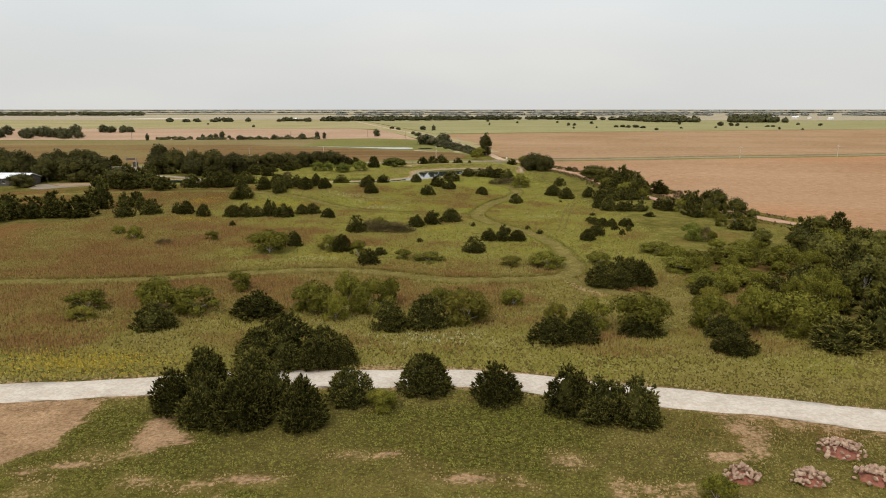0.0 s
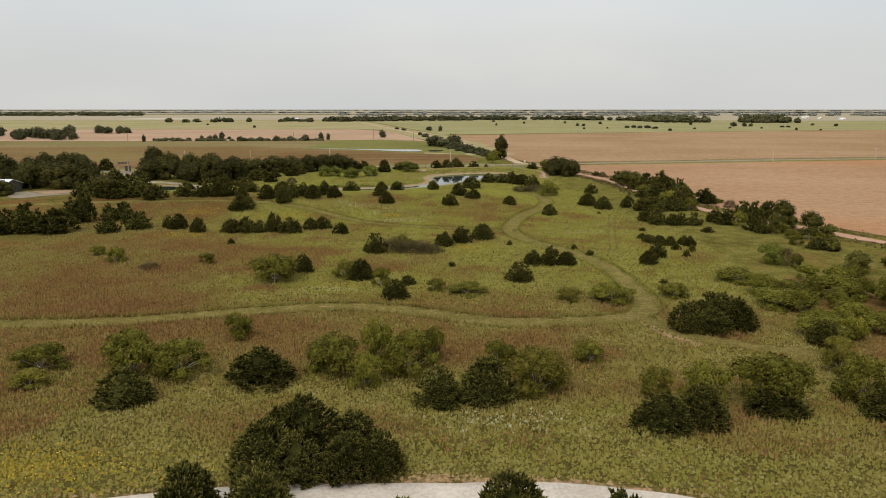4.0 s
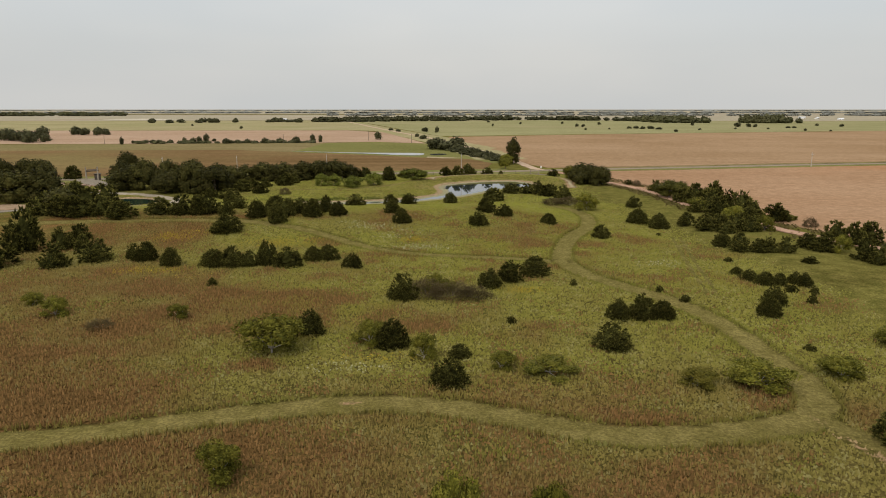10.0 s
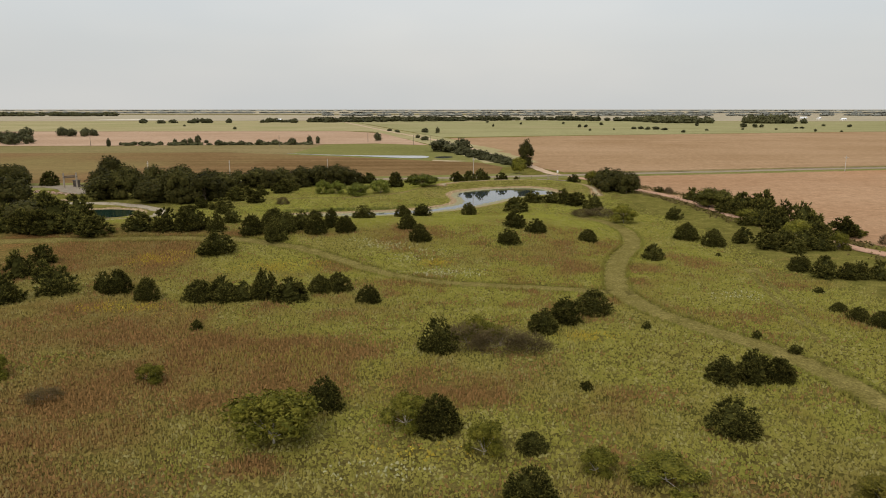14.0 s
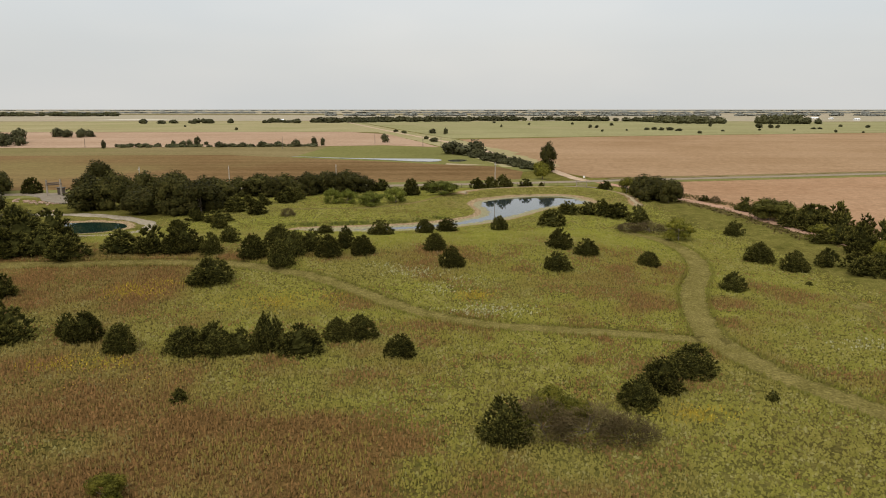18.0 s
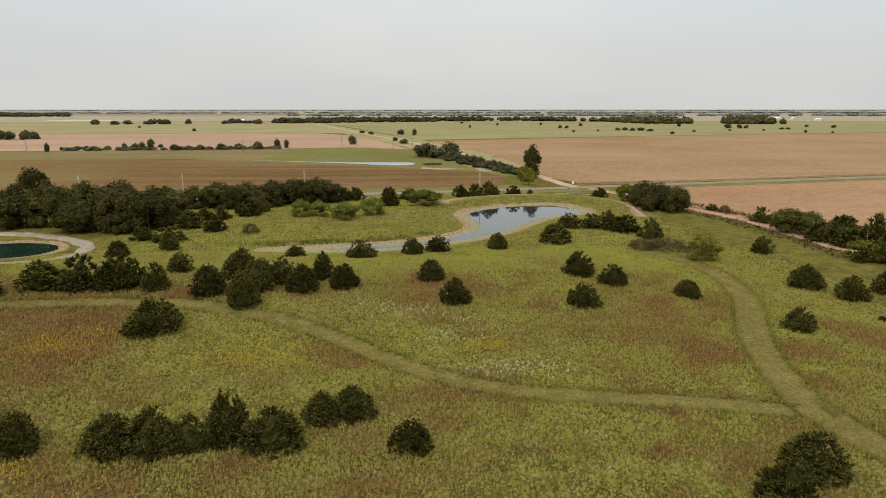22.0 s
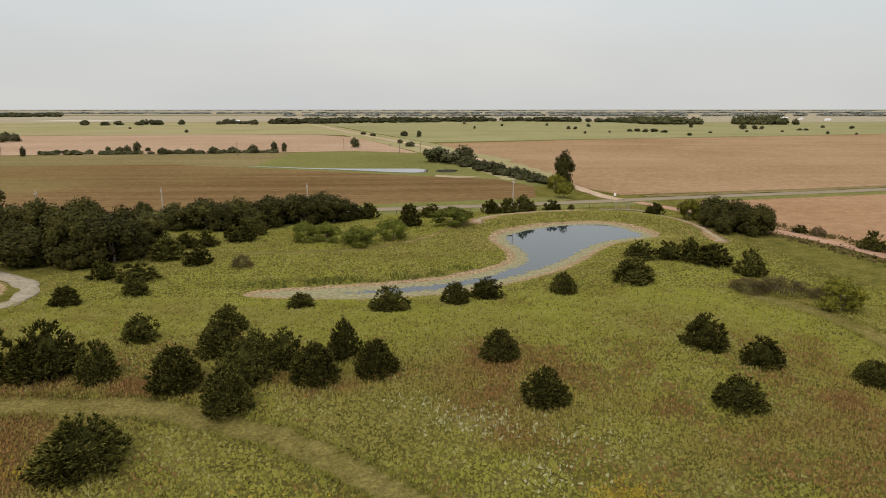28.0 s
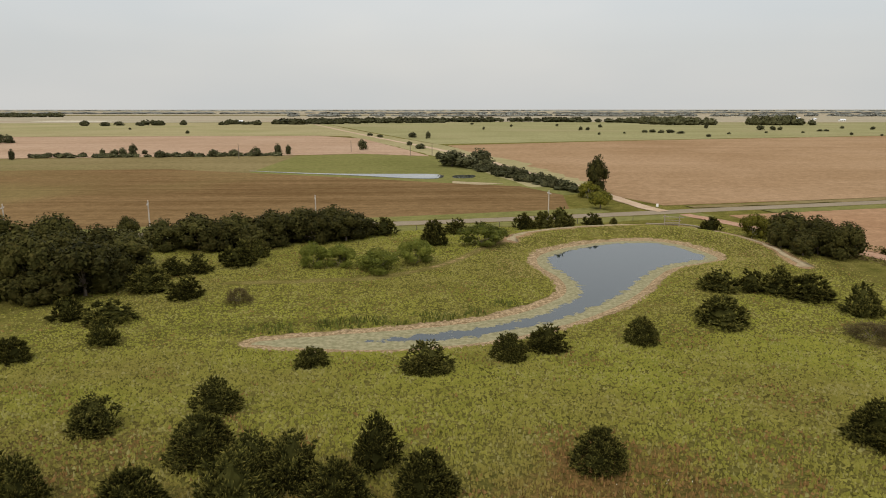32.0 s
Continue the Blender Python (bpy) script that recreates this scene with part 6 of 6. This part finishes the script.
herb_field("meadow_herbs", 12.5, (-102, 46, 190, 262), 103, 0.17, 1.5, "green meadow grass and white-flowered herbs")
herb_field("meadow_grass", 7.5, (-96, 42, 262, 342), 104, 0.19, 0.95, "green meadow grass round the pond")


# ---------------------------------------------------------------- things
def rock_pile(x, y, r, n, seed):
    """A heap of pink sandstone blocks on a mound of red clay."""
    rs = random.Random(seed)
    root = new("rock_pile")
    root.matrix_basis = Matrix.Translation((x, y, ground_at(x, y)))
    tagged(root, "heap of pink and buff sandstone blocks on red clay", "rocks", "rock piles")
    v, f = core(lambda q: (-0.15 + q * 0.85, r * 0.72 * (1 - q) ** 0.7 + 0.05), 4, 14, np.random.RandomState(seed), 0.2)
    part("clay_mound", mesh("clay_mound", v, f, MAT["clay"], True), root)
    for i in range(n):
        a, q = rs.uniform(0, 6.28), rs.random() ** 0.85
        s = rs.uniform(0.42, 0.86)
        top = 0.12 + 1.05 * (1 - q) ** 0.85 + rs.uniform(0, 0.28)
        m = Matrix.Translation((r * q * math.cos(a), r * q * 0.8 * math.sin(a), top * 0.82)) @ Euler((rs.uniform(-1.1, 1.1), rs.uniform(-1.1, 1.1), rs.uniform(0, 6.28))).to_matrix().to_4x4() @ Matrix.Diagonal((s, s * rs.uniform(0.6, 1), s * rs.uniform(0.5, 0.8), 1))
        part("rock", ROCKS[i % len(ROCKS)], root, "", m)


def rock_mesh(seed):
    rs = random.Random(seed)
    bm = bmesh.new()
    bmesh.ops.create_icosphere(bm, subdivisions=1, radius=0.36)
    for v in bm.verts:
        v.co *= rs.uniform(0.62, 1.2)
        v.co.x = max(-0.3, min(0.3, v.co.x * 1.25))
    return bm_mesh("rock", bm, MAT["rock"])


ROCKS = [rock_mesh(s) for s in range(200, 208)]
for i, (rx_, ry_, rr, cnt) in enumerate(((33.4, 53.2, 2.2, 84), (23.2, 49.0, 1.5, 56), (28.4, 48.6, 1.5, 64), (33.5, 48.9, 1.7, 62))):
    rock_pile(rx_, ry_, rr, cnt, 300 + i)


def utility_pole(x, y, tall, mat, label, arm=True):
    root = new("utility_pole")
    tagged(root, label, "pole", "utility poles")
    part("pole", mesh("pole", *tube([(0, 0, -0.3), (0, 0, tall)], [0.17, 0.11], 10), mat), root)
    if arm:
        turn = math.atan(0.19)
        bar = part("crossarm", box_mesh("crossarm", 2.4, 0.11, 0.13, mat, 0.015), root, "", Matrix.Translation((0, -0.16, tall - 0.9)) @ Matrix.Rotation(turn + 1.57, 4, "Z"))
        for k in (-1.05, -0.45, 0.45, 1.05):
            part("insulator", mesh("insulator", *tube([(k, 0, 0.1), (k, 0, 0.2), (k, 0, 0.24), (k, 0, 0.33)], [0.03, 0.07, 0.05, 0.03], 8), MAT["ceramic"]), bar)
        part("brace", mesh("brace", *tube([(-0.75, 0, 0.0), (0, 0.1, -0.65)], [0.02, 0.02], 4), MAT["old_wood"]), bar)
        part("brace", mesh("brace", *tube([(0.75, 0, 0.0), (0, 0.1, -0.65)], [0.02, 0.02], 4), MAT["old_wood"]), bar)
    root.matrix_basis = Matrix.Translation((x, y, ground_at(x, y)))


for px, py in ((-119.5, 326), (-91.6, 328.5), (-57.5, 334), (-3.4, 341.5)):
    utility_pole(px, py, 8.9, MAT["pole_wood"], "pale weathered utility pole with a crossarm by the highway")
for px, py, tall in ((-119, 546, 7.6), (-64, 594, 7.0), (-30, 563, 6.8), (-18, 563, 6.5), (-249, 558, 6.0)):
    utility_pole(px, py, tall, MAT["brown_pole"], "dark wooden utility pole between far fields", arm=False)
for px, py in ((161, 376), (220, 387)):
    utility_pole(px, py, 6.8, MAT["pole_wood"], "pale utility pole with a crossarm far along the highway")



# ---------------------------------------------------------------- built things
def post(name, parent, mat, x, y, z, tall, r, sides=8):
    return part(name, mesh(name, *tube([(x, y, z - 0.3), (x + 0.02, y, z + tall * 0.5), (x, y + 0.02, z + tall)], [r * 1.08, r, r * 0.9], sides), mat), parent)


def beam(name, parent, mat, a, b, r, sides=7):
    return part(name, mesh(name, *tube([a, tuple((Vector(a) + Vector(b)) / 2), b], [r, r * 0.95, r * 0.9], sides), mat), parent)


# the timber frame on the dam, and the log edging at its foot
frame_root = tagged(new("timber_gate"), "pale weathered timber gate frame on the dam", "gate")
frame_root.matrix_basis = Matrix.Translation((25.0, 340.9, ground_at(25.0, 340.9)))
post("post", frame_root, MAT["old_wood"], 0, 0, 0, 2.55, 0.13)
post("post", frame_root, MAT["old_wood"], 3.5, -0.4, 0.02, 2.35, 0.12)
beam("rail", frame_root, MAT["old_wood"], (-0.4, 0.05, 2.15), (4.6, -0.5, 1.95), 0.09)
beam("rail", frame_root, MAT["old_wood"], (0.0, 0.0, 1.35), (3.9, -0.45, 1.2), 0.07)
beam("rail", frame_root, MAT["old_wood"], (0.0, 0.0, 0.75), (3.6, -0.45, 0.7), 0.07)
edging = tagged(new("log_edging"), "row of pale logs edging the dam track", "logs")
edging.matrix_basis = Matrix.Translation((25.0, 340.9, ground_at(25.0, 340.9)))
run = [(-4.2, 1.0), (-1.2, 0.7), (1.8, 0.4), (4.6, 0.0), (6.4, -2.2), (7.2, -4.8)]
for (ax, ay), (bx, by) in zip(run, run[1:]):
    za, zb = (ground_at(25 + px, 340.9 + py) - ground_at(25.0, 340.9) + 0.28 for px, py in ((ax, ay), (bx, by)))
    beam("log", edging, MAT["old_wood"], (ax, ay, za), (bx, by, zb), 0.17)


def fence(line, gap, tall, mat, label, name="wire_fence"):
    """Posts at even steps with two strands between them."""
    root = tagged(new(name), label, "fence")
    ox, oy = line[0]
    root.matrix_basis = Matrix.Translation((ox, oy, 0))
    pts = []
    for (ax, ay), (bx, by) in zip(line, line[1:]):
        n = max(1, int(math.hypot(bx - ax, by - ay) / gap))
        pts += [(ax + (bx - ax) * i / n, ay + (by - ay) * i / n) for i in range(n)]
    pts.append(line[-1])
    for px, py in pts:
        post("post", root, mat, px - ox, py - oy, ground_at(px, py), tall, 0.07, 5)
    for up in (0.55, 0.95):
        part("strand", mesh("strand", *tube([(px - ox, py - oy, ground_at(px, py) + tall * up) for px, py in pts], [0.008] * len(pts), 4), MAT["dark_wood"]), root)




def weed_strip(name, line, offsets, n, seed, label):
    """Rank dry weeds along a road's edges."""
    rs = np.random.RandomState(seed)
    a = np.array(line)
    k, u = rs.randint(0, len(a) - 1, n), rs.rand(n)
    d = a[k + 1] - a[k]
    side = np.stack([-d[:, 1], d[:, 0]], 1) / np.linalg.norm(d, axis=1)[:, None]
    off = np.array(offsets)[rs.randint(0, len(offsets), n)] + rs.normal(0, 1.3, n)
    p = a[k] + d * u[:, None] + side * off[:, None]
    ok = patch(p[:, 0], p[:, 1], 3.5, 41) > 0.32 * rs.rand(n) + 0.2
    p, m = p[ok], int(ok.sum())
    pos = np.stack([p[:, 0], p[:, 1], height(p[:, 0], p[:, 1]) + 0.1 + 0.35 * rs.rand(m) ** 2], 1)
    up = np.stack([rs.normal(0, 0.5, m), rs.normal(0, 0.5, m), np.ones(m)], 1)
    v, f = leaf_tris(pos, up, 0.25 + 0.3 * rs.rand(m), rs, 0.8)
    tagged(new(name, mesh(name, v, f, MAT["weed_leaves"])), label, "grass", kind="stuff")


weed_strip("roadside_weeds", smooth_line([(47.5, 324), (51.5, 305), (56.3, 290), (59, 277), (61.5, 255), (64.5, 225), (68.5, 208), (80, 185), (96, 150)]), (-3.8, -4.6, 3.6, 4.6, 5.6), 9000, 61, "rank brown weeds along the dirt road")
fence([(-40, hwy(-40) - 10.5), (20, hwy(20) - 10.5)], 5.0, 1.3, MAT["dark_wood"], "dark fence posts with wire along the highway verge")

sign_root = tagged(new("marker_post"), "small white marker post beside the sandy lane", "sign")
sign_root.matrix_basis = Matrix.Translation((33.8, 368.2, ground_at(33.8, 368.2)))
post("post", sign_root, MAT["old_wood"], 0, 0, 0, 0.9, 0.05, 6)
part("panel", box_mesh("panel", 0.7, 0.08, 0.9, MAT["white_paint"], 0.02), sign_root, "white painted panel", Matrix.Translation((0, -0.1, 0.55)))

# the log gateway and its terrace beside the small pond's road
sheet("terrace", [(-156, 328), (-154, 322), (-147, 317), (-142, 309), (-133, 302.5), (-130, 306), (-138, 317), (-147, 328)], MAT["concrete"], "pale stone-paved terrace", "terrace", lift=0.2)
gw = tagged(new("log_gateway"), "tall weathered log gateway with a dark crossbeam", "gate")
gw.matrix_basis = Matrix.Translation((-147.0, 321.5, ground_at(-147, 321.5)))
post("post", gw, MAT["old_wood"], 0, 0, 0, 5.2, 0.28)
post("post", gw, MAT["old_wood"], 5.0, -1.2, 0, 5.5, 0.30)
beam("crossbeam", gw, MAT["dark_wood"], (-0.3, 0.1, 3.6), (5.4, -1.3, 4.1), 0.24)
beam("crossbeam", gw, MAT["dark_wood"], (-0.1, 0.2, 4.1), (5.2, -1.1, 4.5), 0.18)
hut = tagged(new("ticket_hut"), "small dark wooden hut behind the gateway", "hut")
hut.matrix_basis = Matrix.Translation((-144.4, 325.0, ground_at(-144.4, 325)))
part("wall", box_mesh("hut_wall", 1.7, 1.7, 2.3, MAT["dark_wood"], 0.03), hut)
part("roof", box_mesh("hut_roof", 2.2, 2.2, 0.2, MAT["shade"], 0.04), hut, "", Matrix.Translation((0, 0, 2.3)))
part("door", box_mesh("hut_door", 0.9, 0.08, 2.0, MAT["shade"], 0.02), hut, "", Matrix.Translation((0.2, -0.87, 0)))
block_rs = random.Random(44)
for i in range(34):
    bx, by = -131 + i * 0.55 + block_rs.uniform(-0.2, 0.2), 288.3 + block_rs.uniform(-0.5, 0.5)
    if i > 8:
        bx, by = -152 + (i - 9) * 0.72 + block_rs.uniform(-1.5, 1.5), 312 - (i - 9) * 0.45 + block_rs.uniform(-2.2, 2.2)
    stone = tagged(new("stone_block", ROCKS[i % 8]), "pale pinkish stone block edging the terrace", "rock", "terrace stones")
    stone.matrix_basis = Matrix.Translation((bx, by, ground_at(bx, by) + 0.12)) @ Matrix.Rotation(block_rs.uniform(0, 6), 4, "Z") @ Matrix.Diagonal((block_rs.uniform(1.2, 3.4), 1.4, 0.9, 1))


def shed(name, x, y, turn, length, width, eaves, ridge, wall, roof, label, windows=3, door=True):
    """A gabled building: four walls, two roof slopes with an overhang, windows and a door."""
    root = tagged(new(name), label, "building")
    root.matrix_basis = Matrix.Translation((x, y, ground_at(x, y) - 0.1)) @ Matrix.Rotation(radians(turn), 4, "Z")
    L, W = length / 2, width / 2
    part("wall", box_mesh("wall", length, 0.2, eaves, wall, 0.0), root, "", Matrix.Translation((0, -W, 0)))
    part("wall", box_mesh("wall", length, 0.2, eaves, wall, 0.0), root, "", Matrix.Translation((0, W, 0)))
    for s in (-1, 1):
        v = [(s * L, -W, 0), (s * L, W, 0), (s * L, W, eaves), (s * L, 0, ridge - 0.1), (s * L, -W, eaves)]
        v += [(a - s * 0.2, b, c) for a, b, c in v]
        f = [(0, 1, 2, 3, 4), (9, 8, 7, 6, 5)] + [(i, (i + 1) % 5, (i + 1) % 5 + 5, i + 5) for i in range(5)]
        part("gable_wall", mesh("gable_wall", v, f, wall), root)
    over, th = 0.5, 0.14
    for s in (-1, 1):
        v = [(-L - over, 0, ridge), (L + over, 0, ridge), (L + over, s * (W + over), eaves - 0.15), (-L - over, s * (W + over), eaves - 0.15)]
        v += [(a, b, c + th) for a, b, c in v]
        f = [(0, 1, 2, 3), (7, 6, 5, 4)] + [(i, (i + 1) % 4, (i + 1) % 4 + 4, i + 4) for i in range(4)]
        slope = part("roof", mesh("roof", v, f, roof), root)
        n = int(length / 1.0)
        if length > 10:
            for i in range(n + 1):
                q = -L + i * length / n
                part("seam", mesh("seam", *tube([(q, s * 0.05, ridge + th), (q, s * (W + over), eaves - 0.15 + th)], [0.035, 0.035], 4), roof), slope)
    for i in range(windows):
        q = -L + length * (i + 0.7) / (windows + 0.4)
        win = part("window", box_mesh("window_pane", 1.0, 0.06, 0.9, MAT["glass"], 0.0), root, "", Matrix.Translation((q, -W - 0.12, eaves * 0.42)))
        part("frame", box_mesh("window_frame", 1.2, 0.05, 0.1, MAT["white_paint"], 0.0), win, "", Matrix.Translation((0, -0.02, -0.1)))
    if door:
        part("door", box_mesh("door", 1.0, 0.08, 2.05, MAT["old_wood"], 0.02), root, "", Matrix.Translation((L - 1.6, -W - 0.13, 0.1)))
    return root


shed("park_building", -161.0, 257.5, -6, 16, 9, 3.0, 4.5, MAT["shade"], MAT["roof"], "low dark-walled building with a pale metal roof among trees")
sheet("driveway", [(-151, 252), (-147, 244), (-142, 237), (-136, 233.5), (-126, 240.5), (-112, 249.3), (-113, 251), (-126, 246.5), (-134, 243), (-138, 247), (-144, 254), (-149, 258)], MAT["concrete"], "pale gravel driveway by the building", "driveway", lift=0.14)
sheet("driveway_bank", [(-148, 258.5), (-143.5, 254.5), (-138, 247.6), (-134.5, 244), (-128, 250), (-131, 258), (-140, 262)], MAT["packed_earth"], "bare pinkish earth beside the driveway", "ground", lift=0.12)
for hx, hy, ln, tn in ((680, 1445, 14, 20), (748, 1490, 18, -10), (752, 1440, 12, 40), (744, 1346, 14, 5), (-276, 1294, 16, 12), (-290, 1300, 11, -30)):
    shed("farm_building", hx, hy, tn, ln * 0.7, 6, 2.6, 4.0, MAT["white_paint"], MAT["roof"], "white farm building far off on the plain", 2)

# the hollow's rushes and the sedge at the pond's west arm
def sedge_belt(name, n, box, seed, label):
    rs = np.random.RandomState(seed)
    x, y = rs.uniform(box[0], box[1], n), rs.uniform(box[2], box[3], n)
    d = pond_distance(x, y)
    ok = (d > 1.6) & (d < 5.5) & (patch(x, y, 3, 21) > 0.35)
    x, y = x[ok], y[ok]
    pos = np.stack([x, y, height(x, y) + 0.18], 1)
    out = np.stack([rs.normal(0, 0.3, len(x)), rs.normal(0, 0.3, len(x)), np.ones(len(x))], 1)
    v, f = tufts(pos, out, 0.35 + 0.4 * rs.rand(len(x)), rs, 0.16)
    tagged(new(name, mesh(name, v, f, MAT["sedge_blades"])), label, "grass", kind="stuff")


sedge_belt("sedge", 3000, (-66, -22, 266, 280), 5, "rank dark green sedge along the pond's arm")


def flowers(name, patches, each, mat, seed, size, label):
    """Flower heads in loose drifts: small tilted umbels over the herbs."""
    rs = np.random.RandomState(seed)
    xs, ys = [], []
    for cx, cy, rx, ry in patches:
        n = int(each * rx * ry)
        xs.append(cx + rs.normal(0, 0.5, n) * rx)
        ys.append(cy + rs.normal(0, 0.5, n) * ry)
    x, y = np.concatenate(xs), np.concatenate(ys)
    ok = patch(x, y, 1.6, 31) > 0.42
    x, y = x[ok], y[ok]
    pos = np.stack([x, y, height(x, y) + 0.22 + 0.15 * rs.rand(len(x))], 1)
    up = np.stack([rs.normal(0, 0.25, len(x)), rs.normal(0, 0.25, len(x)), np.ones(len(x))], 1)
    v, f = leaf_quads(pos, up * 3, size * (0.6 + 0.8 * rs.rand(len(x))), rs)
    tagged(new(name, mesh(name, v, f, mat)), label, "flowers", kind="stuff")


flowers("white_flowers", ((-25.2, 130.6, 5.0, 2.0), (-1.0, 82.8, 8.0, 2.5), (27.1, 181.1, 5.0, 2.5), (-20.0, 210.9, 4.0, 2.5), (-29.0, 214.5, 6.0, 3.0), (-35.0, 217.9, 3.0, 2.0), (-25.0, 206.4, 4.0, 3.0), (-18.0, 196.5, 8.0, 3.0), (-22.2, 220.5, 9.0, 5.0)), 4, MAT["white_petals"], 51, 0.08, "drifts of small white wildflowers")
flowers("yellow_flowers", ((-66.0, 177.0, 7.0, 3.0), (-67.8, 209.6, 6.0, 2.5), (-72.0, 205.9, 6.0, 4.0), (-48.1, 200.7, 9.0, 5.0), (-20.0, 203.5, 4.0, 3.0), (-40.1, 74.1, 14.0, 4.5), (-0.9, 162.3, 5.0, 2.5), (-22.1, 133.1, 6.0, 2.0), (-57.9, 171.9, 8.0, 3.0)), 7, MAT["yellow_petals"], 52, 0.11, "drifts of goldenrod in the prairie")
